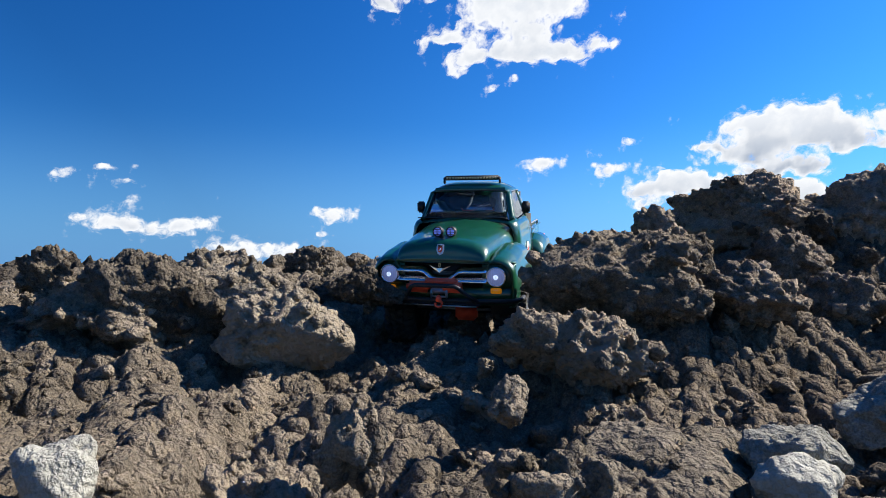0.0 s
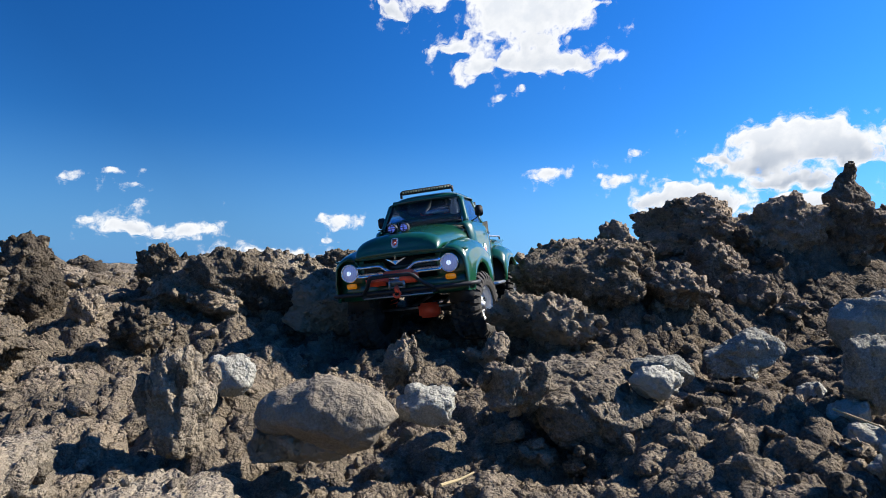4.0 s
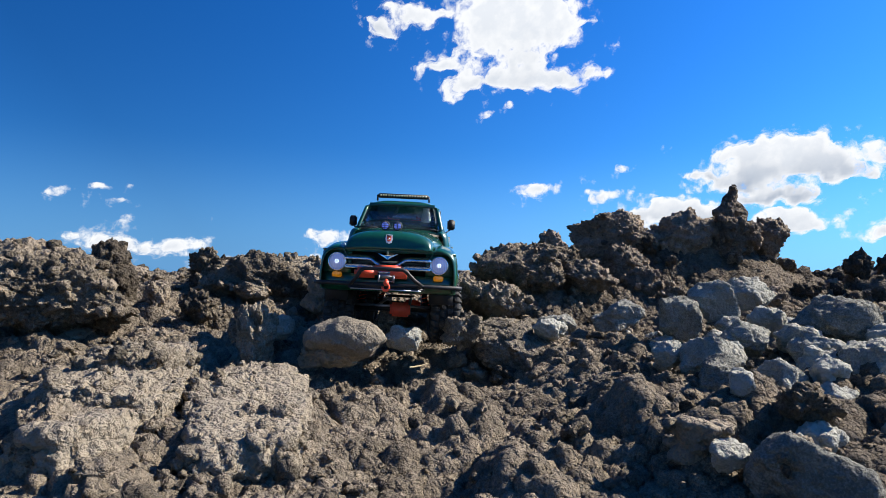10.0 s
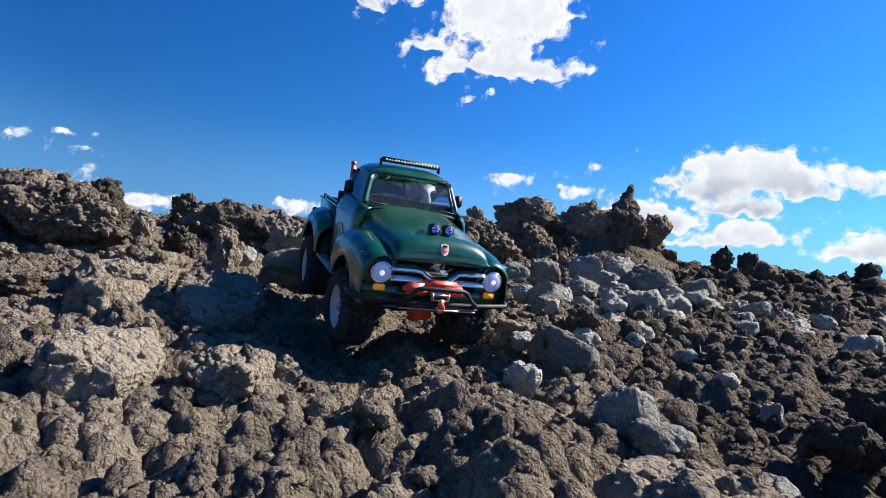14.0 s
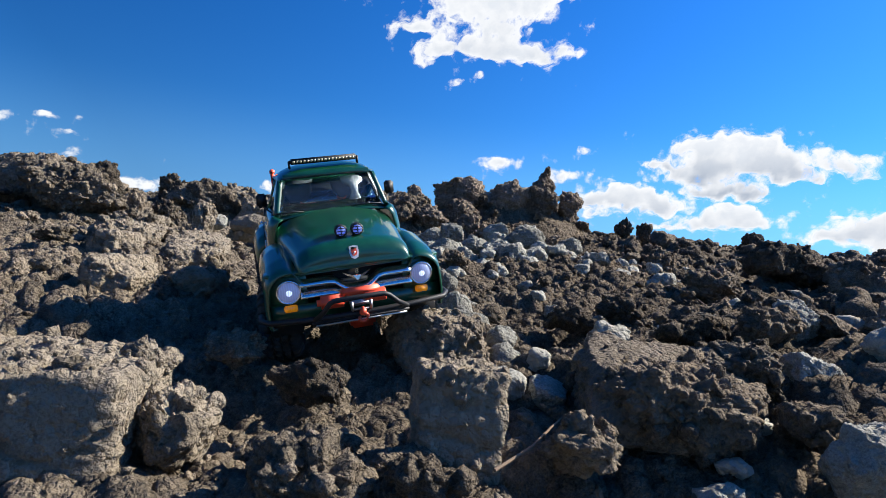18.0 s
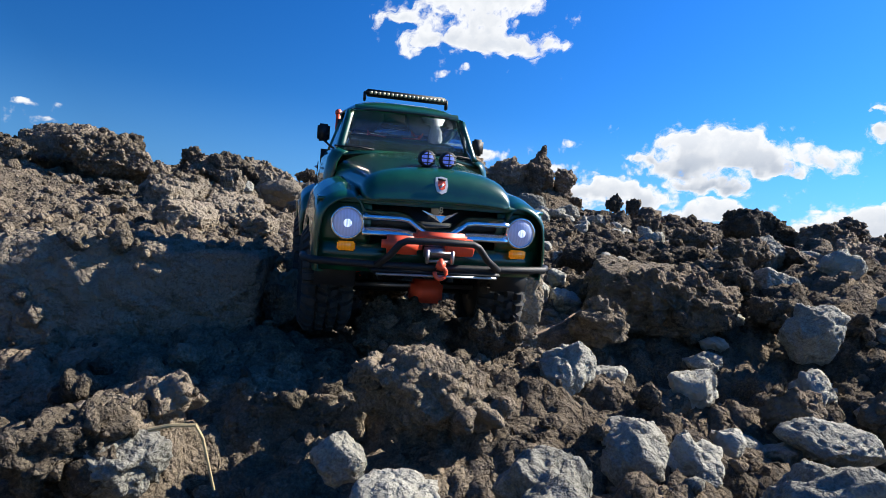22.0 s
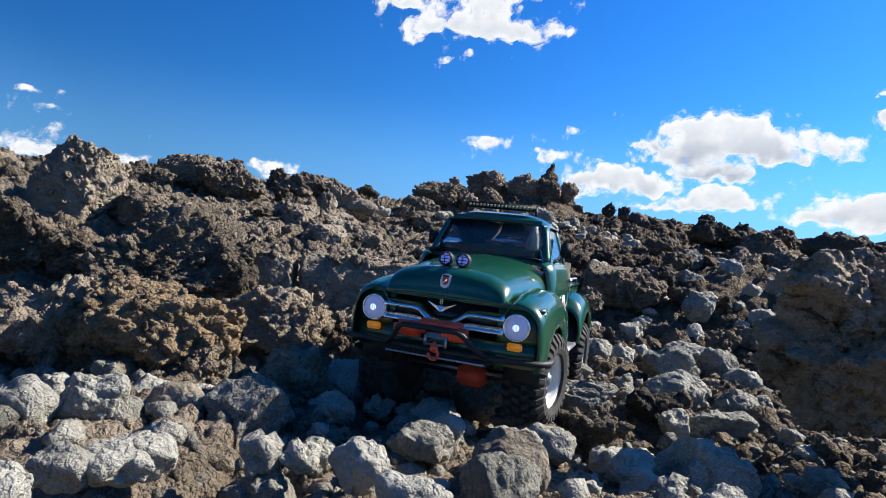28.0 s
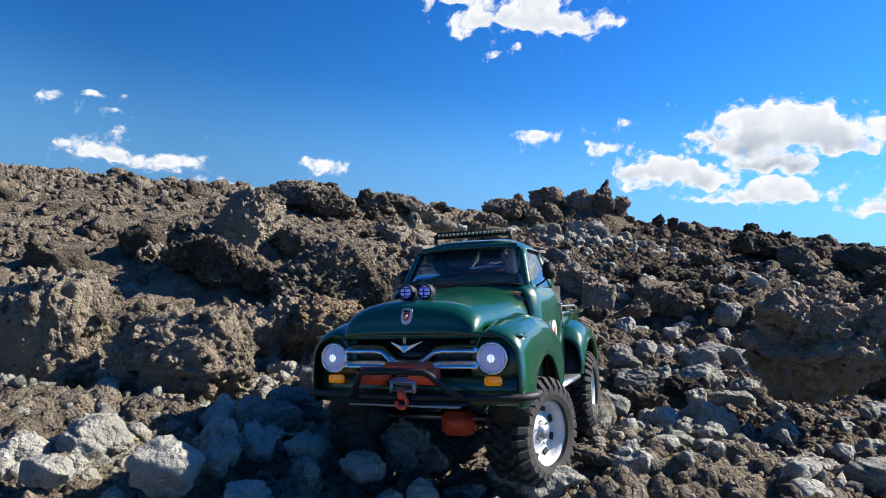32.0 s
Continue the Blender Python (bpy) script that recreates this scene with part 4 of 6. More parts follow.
boulder("clod", -0.512, 1.440, 0.367, 0.167, 0.104, 0.107, -13)
boulder("clod", -0.390, 1.816, 0.383, 0.150, 0.117, 0.107, -15)
boulder("stone", 0.440, 0.354, 0.243, 0.080, 0.062, 0.087, 15)
boulder("stone", 0.760, 0.750, 0.282, 0.120, 0.093, 0.107, 21)
boulder("stone", 0.411, 0.159, 0.198, 0.090, 0.070, 0.065, -2)
boulder("stone", 0.363, 0.198, 0.198, 0.049, 0.038, 0.045, -20)
boulder("stone", 0.229, 0.396, 0.222, 0.067, 0.042, 0.041, 13)
boulder("clod", 0.056, 0.370, 0.220, 0.053, 0.041, 0.051, -4)
boulder("clod", -0.777, 0.813, 0.317, 0.139, 0.108, 0.187, 17)
boulder("clay", -0.363, 0.113, 0.171, 0.137, 0.164, 0.091, -1)
boulder("clay", -0.323, -0.100, 0.128, 0.097, 0.115, 0.072, -10)
boulder("stone", 0.627, 0.643, 0.270, 0.108, 0.084, 0.106, -14)
boulder("stone", 0.491, 0.237, 0.221, 0.084, 0.065, 0.060, -10)
boulder("stone", 0.575, 0.326, 0.242, 0.066, 0.051, 0.058, 5)
boulder("stone", 0.630, 0.240, 0.244, 0.123, 0.096, 0.094, -8)
boulder("stone", 0.520, 0.092, 0.195, 0.057, 0.045, 0.057, -20)
boulder("stone", 0.455, 0.057, 0.181, 0.059, 0.046, 0.059, 10)
boulder("stone", 0.568, 0.065, 0.196, 0.080, 0.062, 0.079, -6)
boulder("stone", 0.666, 0.175, 0.223, 0.050, 0.039, 0.054, -25)
boulder("stone", 0.496, 0.025, 0.167, 0.054, 0.042, 0.037, -7)
boulder("stone", 0.520, -0.039, 0.154, 0.053, 0.041, 0.047, 11)
boulder("stone", 0.309, -0.101, 0.129, 0.044, 0.034, 0.033, 20)
boulder("stone", 0.414, -0.081, 0.138, 0.053, 0.041, 0.042, -6)
boulder("stone", 0.784, 0.300, 0.243, 0.080, 0.062, 0.066, 23)
boulder("stone", 0.404, 0.027, 0.167, 0.042, 0.033, 0.041, 7)
boulder("stone", 0.558, 0.208, 0.221, 0.066, 0.051, 0.051, -13)
boulder("stone", 0.611, 0.046, 0.182, 0.053, 0.041, 0.042, 1)
boulder("clod", -0.715, 0.503, 0.271, 0.311, 0.194, 0.186, 13)
boulder("clod", -0.581, 0.963, 0.334, 0.130, 0.101, 0.123, -7)
boulder("clod", -0.407, 0.917, 0.315, 0.216, 0.168, 0.154, 2)
boulder("block", -0.312, 0.966, 0.312, 0.277, 0.172, 0.145, 3)
boulder("clod", -0.571, 0.909, 0.327, 0.106, 0.083, 0.144, -15)
boulder("clod", -1.040, 0.447, 0.251, 0.245, 0.152, 0.135, -11)
boulder("clod", -0.119, 0.950, 0.335, 0.118, 0.073, 0.068, -6)
boulder("clod", 0.225, 0.865, 0.340, 0.235, 0.165, 0.155, -9)
boulder("clod", 1.230, 1.051, 0.387, 0.081, 0.063, 0.096, -23)
boulder("clod", 1.309, 1.035, 0.376, 0.072, 0.056, 0.084, -20)
boulder("clod", 1.896, 1.215, 0.395, 0.106, 0.082, 0.091, -23)
boulder("dark", 1.679, 0.200, 0.269, 0.189, 0.147, 0.131, 4)
boulder("clay", -0.194, -0.378, 0.080, 0.118, 0.140, 0.088, 15)
boulder("clay", -0.070, -0.348, 0.079, 0.093, 0.111, 0.070, -8)
boulder("clay", -0.356, 0.040, 0.155, 0.174, 0.208, 0.079, 8)
boulder("clay", -0.200, 0.050, 0.112, 0.165, 0.320, 0.125, 20, 11)
boulder("clay", 0.165, 0.440, 0.195, 0.150, 0.160, 0.070, -10, 13)
boulder("block", 0.083, -0.898, -0.009, 0.084, 0.065, 0.078, 16)
boulder("slab", 0.342, -0.893, 0.011, 0.090, 0.070, 0.123, 5)
boulder("clay", 0.345, -0.632, 0.047, 0.138, 0.164, 0.103, 19)
boulder("clay", 0.585, -0.795, 0.036, 0.200, 0.200, 0.090, -12, 12)
boulder("clay", 0.693, -0.772, 0.065, 0.101, 0.121, 0.076, -16)
boulder("clod", 0.715, -0.601, 0.096, 0.121, 0.076, 0.063, 18)
boulder("block", 0.468, -0.901, -0.001, 0.077, 0.060, 0.073, -13)
boulder("clod", 0.587, -0.448, 0.087, 0.091, 0.057, 0.054, -21)
boulder("stone", 0.594, -0.598, 0.071, 0.068, 0.053, 0.062, 1)
boulder("stone", 0.780, -0.784, 0.075, 0.071, 0.055, 0.047, -13)
boulder("stone", 0.675, -0.688, 0.066, 0.069, 0.043, 0.033, 15)
boulder("clod", 0.803, -0.665, 0.114, 0.096, 0.074, 0.075, 15)
boulder("clay", 0.709, -0.883, 0.033, 0.062, 0.074, 0.046, 3)
boulder("clod", 0.084, -0.688, 0.027, 0.077, 0.060, 0.054, -8)
boulder("clod", 0.183, -0.797, 0.014, 0.090, 0.056, 0.054, -14)
boulder("clod", 0.201, -0.926, -0.019, 0.108, 0.067, 0.057, -3)
boulder("clod", 0.297, -0.929, -0.026, 0.087, 0.054, 0.041, 2)
boulder("stone", 0.417, -0.752, 0.024, 0.050, 0.039, 0.042, 22)
boulder("clod", 1.018, -0.105, 0.168, 0.145, 0.113, 0.102, 12)
boulder("clod", 1.439, 0.271, 0.258, 0.271, 0.169, 0.141, -5)
boulder("clod", 0.218, -0.980, -0.026, 0.110, 0.085, 0.086, 15)
boulder("clod", 0.308, -0.984, -0.024, 0.083, 0.065, 0.071, 10)
boulder("block", 0.084, -0.924, -0.017, 0.060, 0.047, 0.065, -13)
boulder("slab", -0.075, -0.905, -0.028, 0.270, 0.170, 0.165, 5)
boulder("slab", 0.118, -1.075, -0.096, 0.130, 0.090, 0.080, 8)
boulder("clod", 0.225, -1.150, -0.046, 0.105, 0.085, 0.075, 15)
boulder("slab", -0.285, -0.945, -0.030, 0.150, 0.120, 0.150, 3)
boulder("clod", -0.228, -1.195, -0.070, 0.196, 0.122, 0.126, -22)
boulder("clod", -0.006, -1.175, -0.086, 0.069, 0.054, 0.049, 20)
boulder("stone", 0.023, -1.223, -0.095, 0.072, 0.056, 0.051, -11)
boulder("stone", 0.168, -1.208, -0.089, 0.042, 0.032, 0.039, -8)
boulder("stone", 0.207, -1.268, -0.098, 0.064, 0.050, 0.043, 23)
boulder("stone", 0.308, -1.263, -0.089, 0.071, 0.055, 0.064, 12)
boulder("stone", 0.404, -1.165, -0.075, 0.058, 0.045, 0.044, 14)
boulder("stone", 0.441, -1.191, -0.078, 0.054, 0.042, 0.048, -10)
boulder("stone", 0.517, -1.247, -0.087, 0.093, 0.073, 0.065, -18)
boulder("stone", 0.612, -1.235, -0.079, 0.079, 0.061, 0.077, -4)
boulder("stone", 0.719, -0.950, 0.015, 0.081, 0.063, 0.077, -14)
boulder("clod", 0.797, -0.937, 0.024, 0.058, 0.045, 0.050, -7)
boulder("stone", 0.783, -1.088, -0.037, 0.074, 0.057, 0.056, 4)
boulder("stone", 0.841, -1.007, 0.001, 0.060, 0.047, 0.056, -24)
boulder("stone", 0.983, -0.866, 0.072, 0.084, 0.065, 0.066, -23)
boulder("stone", 0.596, -1.146, -0.067, 0.090, 0.056, 0.042, -3)
boulder("clod", 0.695, -1.102, -0.046, 0.071, 0.056, 0.058, 19)
boulder("clod", 0.591, -1.099, -0.050, 0.063, 0.049, 0.050, -20)
boulder("stone", 0.903, -0.763, 0.111, 0.069, 0.054, 0.060, -7)
boulder("clod", 0.608, -0.833, 0.035, 0.216, 0.135, 0.092, 22)
boulder("clod", 0.462, -0.915, -0.001, 0.073, 0.057, 0.061, 18)
boulder("stone", -0.065, -1.485, -0.106, 0.064, 0.049, 0.068, -5)
boulder("stone", 0.053, -1.424, -0.107, 0.077, 0.060, 0.050, -24)
boulder("stone", 0.123, -1.493, -0.108, 0.094, 0.073, 0.065, -5)
boulder("stone", -0.020, -1.565, -0.113, 0.042, 0.032, 0.035, -7)
boulder("stone", 0.016, -1.584, -0.113, 0.033, 0.025, 0.031, -5)
boulder("stone", 0.048, -1.592, -0.111, 0.031, 0.024, 0.033, -16)
boulder("stone", -0.121, -1.526, -0.118, 0.035, 0.027, 0.029, 24)
boulder("stone", -0.070, -1.573, -0.113, 0.031, 0.024, 0.033, 16)
boulder("stone", -0.015, -1.426, -0.109, 0.050, 0.039, 0.041, 1)
boulder("stone", 0.013, -1.491, -0.115, 0.059, 0.037, 0.037, 14)
boulder("stone", 0.396, -1.198, -0.078, 0.056, 0.043, 0.049, 18)
boulder("stone", 0.309, -1.294, -0.092, 0.080, 0.062, 0.057, -21)
boulder("stone", 0.484, -1.307, -0.081, 0.101, 0.079, 0.090, -7)
boulder("stone", 0.460, -1.392, -0.096, 0.108, 0.067, 0.064, 14)
boulder("stone", 0.623, -1.297, -0.091, 0.066, 0.051, 0.049, -13)
boulder("stone", 0.533, -1.432, -0.102, 0.077, 0.060, 0.052, 3)
boulder("stone", 0.454, -1.522, -0.113, 0.102, 0.063, 0.048, -7)
boulder("stone", 0.284, -1.449, -0.105, 0.095, 0.059, 0.053, -17)
boulder("clod", 0.155, -1.597, -0.109, 0.084, 0.052, 0.045, -9)
boulder("clod", 0.371, -1.481, -0.107, 0.091, 0.071, 0.059, -1)
boulder("clod", 0.252, -1.584, -0.112, 0.109, 0.068, 0.045, 13)
boulder("clod", -0.125, -1.455, -0.101, 0.075, 0.058, 0.087, -15)
boulder("clod", -0.200, -1.169, -0.076, 0.164, 0.102, 0.102, -4)
boulder("clod", -0.091, -1.220, -0.082, 0.079, 0.062, 0.082, 11)
boulder("clod", -0.016, -1.232, -0.088, 0.100, 0.078, 0.067, -25)
boulder("block", -0.787, -0.726, 0.158, 0.234, 0.182, 0.215, -2)
boulder("clod", -0.627, -0.737, 0.100, 0.210, 0.131, 0.113, -23)
boulder("clod", -0.535, -0.830, 0.043, 0.129, 0.100, 0.107, 4)
boulder("clod", -0.340, -1.032, -0.024, 0.139, 0.108, 0.162, -15)
boulder("brown", -0.439, -1.302, -0.084, 0.160, 0.124, 0.157, -2)
boulder("brown", -0.324, -1.327, -0.097, 0.162, 0.126, 0.108, 25)
boulder("clod", -0.676, -0.971, -0.004, 0.147, 0.115, 0.100, -2)
boulder("clod", -0.180, -1.255, -0.081, 0.162, 0.126, 0.111, -7)
boulder("block", -0.129, -1.516, -0.101, 0.094, 0.073, 0.098, 11)
boulder("stone", -0.306, -1.686, -0.100, 0.073, 0.057, 0.068, -19)
boulder("stone", -0.160, -1.660, -0.098, 0.096, 0.075, 0.068, 3)
boulder("tan", -0.239, -1.637, -0.107, 0.074, 0.058, 0.052, -12)
boulder("stone", -0.209, -1.828, -0.094, 0.059, 0.037, 0.038, 2)
boulder("stone", -0.360, -1.706, -0.102, 0.068, 0.053, 0.065, -12)
boulder("stone", -0.305, -1.530, -0.123, 0.056, 0.044, 0.041, -18)
boulder("stone", -0.075, -1.601, -0.108, 0.061, 0.048, 0.042, -22)
boulder("stone", -0.064, -1.511, -0.105, 0.056, 0.043, 0.068, -22)
boulder("tan", 0.091, -1.810, -0.089, 0.070, 0.054, 0.062, -22)
boulder("stone", 0.023, -1.745, -0.098, 0.072, 0.045, 0.045, 22)
boulder("stone", -0.038, -1.828, -0.091, 0.054, 0.042, 0.048, -15)
boulder("stone", -0.090, -1.798, -0.096, 0.040, 0.031, 0.032, 13)
boulder("stone", 0.043, -1.607, -0.108, 0.058, 0.045, 0.043, 18)
boulder("stone", 0.160, -1.701, -0.101, 0.052, 0.040, 0.044, -16)
boulder("stone", 0.222, -1.759, -0.099, 0.053, 0.041, 0.039, 13)
boulder("stone", 0.301, -1.773, -0.093, 0.080, 0.062, 0.062, -23)
boulder("stone", -0.121, -1.804, -0.094, 0.037, 0.028, 0.037, 9)
boulder("stone", -0.246, -1.873, -0.089, 0.043, 0.033, 0.037, 6)
boulder("clod", -0.600, -1.515, -0.109, 0.162, 0.126, 0.208, 12)
boulder("clod", -0.731, -1.517, -0.133, 0.140, 0.109, 0.181, -10)
boulder("clod", -0.543, -1.286, -0.095, 0.230, 0.179, 0.163, -5)
boulder("stone", -0.206, -2.064, -0.076, 0.072, 0.056, 0.063, -23)
boulder("stone", -0.356, -1.923, -0.084, 0.087, 0.054, 0.043, -18)
boulder("stone", -0.258, -1.939, -0.082, 0.044, 0.035, 0.039, 8)
boulder("stone", -0.219, -1.864, -0.090, 0.064, 0.040, 0.035, -7)
boulder("stone", -0.403, -2.095, -0.078, 0.040, 0.031, 0.049, 24)
boulder("stone", -0.366, -2.085, -0.081, 0.059, 0.046, 0.047, 1)
boulder("stone", -0.309, -2.091, -0.084, 0.051, 0.040, 0.037, 16)
boulder("stone", 0.001, -1.901, -0.087, 0.058, 0.045, 0.043, -13)
boulder("stone", 0.097, -1.778, -0.090, 0.061, 0.047, 0.059, 5)
boulder("stone", 0.295, -1.741, -0.096, 0.086, 0.054, 0.054, -13)
boulder("stone", -0.528, -2.195, -0.087, 0.051, 0.032, 0.030, -10)
boulder("stone", -0.424, -2.183, -0.079, 0.069, 0.054, 0.058, 3)
boulder("stone", -0.391, -2.137, -0.081, 0.047, 0.036, 0.043, 1)
boulder("stone", -0.378, -1.988, -0.081, 0.089, 0.055, 0.046, 6)
boulder("stone", -0.242, -2.133, -0.084, 0.049, 0.038, 0.035, -23)
boulder("stone", -0.060, -2.130, -0.080, 0.104, 0.065, 0.051, -11)
boulder("clod", -0.553, -1.819, -0.059, 0.229, 0.178, 0.168, 1)
boulder("clod", -0.779, -1.782, -0.051, 0.190, 0.148, 0.225, 3)
boulder("clod", 0.029, -2.045, -0.080, 0.077, 0.048, 0.044, -10)
boulder("clod", -0.464, -0.985, 0.005, 0.375, 0.292, 0.273, 16)
boulder("brown", -0.372, -1.311, -0.083, 0.262, 0.163, 0.163, 2)
boulder("clod", -0.819, -0.957, 0.024, 0.296, 0.184, 0.168, -12)
boulder("clod", -0.885, 0.646, 0.292, 0.400, 0.249, 0.208, 6)
boulder("mound", 0.505, -1.720, 0.026, 0.262, 0.180, 0.186, 0)
boulder("stone", 0.386, -0.350, 0.072, 0.080, 0.064, 0.084, 20)
boulder("stone", 0.368, -0.132, 0.112, 0.112, 0.090, 0.100, -30)
boulder("stone", 0.282, -0.250, 0.094, 0.054, 0.045, 0.044, 12)
boulder("stone", 0.412, -0.392, 0.056, 0.082, 0.060, 0.056, -20)
# dark clods on the open bank beside the mound
boulder("mound", 0.455, -1.735, 0.088, 0.150, 0.120, 0.100, 25)
boulder("mound", 0.580, -1.730, 0.082, 0.145, 0.120, 0.110, -30)
for cx, cy, cw in ((1.62, -0.43, 0.24), (1.46, -0.22, 0.20), (1.28, -0.55, 0.19), (1.30, -0.86, 0.22), (1.06, -1.18, 0.17),
                   (1.76, -0.05, 0.26), (1.10, -0.85, 0.15), (1.48, -0.62, 0.16), (0.92, -1.32, 0.12), (1.85, -0.40, 0.22),
                   (1.18, -0.30, 0.15), (1.55, 0.10, 0.20), (1.02, -0.62, 0.13)):
    boulder("dark", cx, cy, surface(cx, cy) + 0.16 * cw, cw, cw * 0.8, cw * 0.66, cx * 900)


# ---- loose stones and clods that fill the bed and the piles ----
rng = np.random.default_rng(7)


def strew(look_name, count, x0, x1, y0, y1, small, big, sink=0.25, keep=None):
    done = 0
    while done < count:
        x, y = rng.uniform(x0, x1), rng.uniform(y0, y1)
        if keep and not keep(x, y):
            continue
        s = small + (big - small) * rng.random() ** 2
        d, h = s * rng.uniform(0.75, 1.1), s * rng.uniform(0.6, 0.95)
        boulder(look_name, x, y, surface(x, y) + h * (0.5 - sink), s, d, h, rng.uniform(0, 360), rng.uniform(-15, 15), rng.uniform(-15, 15))
        done += 1


def heap(name, look_name, count, x0, x1, y0, y1, small, big, label, sink=0.3, sub=3):
    """Lumps too many to tell apart, as one mesh."""
    kind, mat_ = LOOKS[look_name][:2]
    cs, fs, base = [], [], 0
    store = []
    for me in SHAPES[kind, sub]:
        co = np.zeros(len(me.vertices) * 3)
        me.vertices.foreach_get("co", co)
        vi = np.zeros(len(me.loops), dtype=np.int32)
        me.loops.foreach_get("vertex_index", vi)
        co = co.reshape(-1, 3)
        store.append((co / co.max(0), vi.reshape(-1, 3)))
    for i in range(count):
        x, y = rng.uniform(x0, x1), rng.uniform(y0, y1)
        s = small + (big - small) * rng.random() ** 2
        h = s * rng.uniform(0.6, 0.95)
        co, f = store[i % len(store)]
        turn = np.array(Euler((rng.uniform(-0.3, 0.3), rng.uniform(-0.3, 0.3), rng.uniform(0, 6.28))).to_matrix())
        q = (co * np.array([s / 2, s * rng.uniform(0.75, 1.1) / 2, h / 2])) @ turn.T
        cs.append(q + np.array([x, y, surface(x, y) + h * (0.5 - sink)]))
        fs.append(f + base)
        base += len(co)
    ob = new(name, raw_mesh(name, np.concatenate(cs), np.concatenate(fs)))
    ob.data.materials.append(mat_)
    return tagged(ob, label, "soil" if kind == "clod" else "stones", kind="stuff")


strew("stone", 120, -0.8, 0.75, -2.55, -1.3, 0.035, 0.08)
strew("stone", 30, 0.38, 1.1, -1.3, -0.6, 0.035, 0.075)
strew("stone", 40, 0.36, 0.95, -0.03, 0.5, 0.04, 0.08)
strew("clod", 70, -1.1, 1.3, -2.4, -0.6, 0.03, 0.09)
strew("clod", 80, -1.2, 1.4, -0.6, 1.5, 0.03, 0.1)
strew("dark", 20, 0.35, 1.4, 0.7, 1.2, 0.05, 0.13, 0.3)
heap("stone_litter", "stone", 260, -0.95, 0.95, -2.65, -1.2, 0.02, 0.05, "small pale limestone rocks strewn over the foot of the slope")
heap("stone_litter", "stone", 110, 0.35, 1.4, -1.2, 0.6, 0.02, 0.06, "small pale limestone rocks strewn down the bank")
heap("far_clods", "clod", 90, -2.8, 4.0, 1.1, 2.6, 0.04, 0.15, "distant clods along the crest of the slope", 0.35)
heap("far_clods", "clod", 110, -2.6, -0.95, -1.4, 1.4, 0.05, 0.16, "clods on the bank beyond the near slope", 0.35)
heap("far_clods", "clod", 70, 1.0, 3.6, -1.4, 1.4, 0.05, 0.16, "clods on the bank beyond the near slope", 0.35)


def heights(x, y):
    """Heights of the finished ground at many points."""
    i = np.clip(np.searchsorted(gx_lines, x) - 1, 0, len(gx_lines) - 2)
    j = np.clip(np.searchsorted(gy_lines, y) - 1, 0, len(gy_lines) - 2)
    a, b = (x - gx_lines[i]) / (gx_lines[i + 1] - gx_lines[i]), (y - gy_lines[j]) / (gy_lines[j + 1] - gy_lines[j])
    return GZ[i, j] * (1 - a) * (1 - b) + GZ[i + 1, j] * a * (1 - b) + GZ[i, j + 1] * (1 - a) * b + GZ[i + 1, j + 1] * a * b


def crumbs(name, count, x0, x1, y0, y1, small, big, mat_, seed, label, sub=1, power=2.5):
    """Thousands of small lumps as one mesh, thicker on the ground in some patches."""
    r = np.random.default_rng(seed)
    x, y = r.uniform(x0, x1, count * 2), r.uniform(y0, y1, count * 2)
    keep = vnoise(x * 5, y * 5, x * 0, seed + 60) + r.uniform(-1, 1, count * 2) > -0.25
    x, y = x[keep][:count], y[keep][:count]
    s = small + (big - small) * r.random(len(x)) ** power
    co, f = crumb_cloud(np.stack([x, y, heights(x, y) + s * 0.18], -1), s, sub, seed)
    ob = new(name, raw_mesh(name, co, f, big > 0.02))
    ob.data.materials.append(mat_)
    return tagged(ob, label, "soil crumbs", kind="stuff")


heap("small_clods", "clod", 320, -0.9, 1.1, -2.5, -0.4, 0.014, 0.045, "small crumbly clods between the stones")
heap("small_clods", "clod", 620, -0.8, 1.0, -0.4, 1.1, 0.012, 0.045, "small crumbly clods on the upper slope")
crumbs("soil_crumbs", 2200, -1.0, 1.3, -2.6, -0.4, 0.009, 0.022, CRUMB, 3, "loose crumbs of dry clay between the stones", 2)
crumbs("soil_crumbs", 2200, -1.2, 1.4, -0.4, 1.5, 0.010, 0.024, CRUMB, 4, "loose crumbs of dry clay on the upper slope", 2)
crumbs("soil_crumbs", 6500, -1.0, 1.2, -2.6, -0.5, 0.004, 0.010, CRUMB, 6, "fine loose grit of dry clay")
crumbs("soil_crumbs", 6500, -1.1, 1.3, -0.5, 1.3, 0.004, 0.011, CRUMB, 8, "fine loose grit of dry clay")
crumbs("soil_crumbs", 3500, -3.4, -0.9, -1.6, 1.8, 0.014, 0.06, CRUMB, 12, "crumbled clay along the bank beyond")
crumbs("soil_crumbs", 3500, 1.1, 3.8, -1.6, 1.8, 0.014, 0.06, CRUMB, 14, "crumbled clay along the bank beyond")
crumbs("gravel", 2500, -0.9, 0.9, -2.65, -1.2, 0.008, 0.035, STONE, 5, "small pale limestone chips among the rocks")


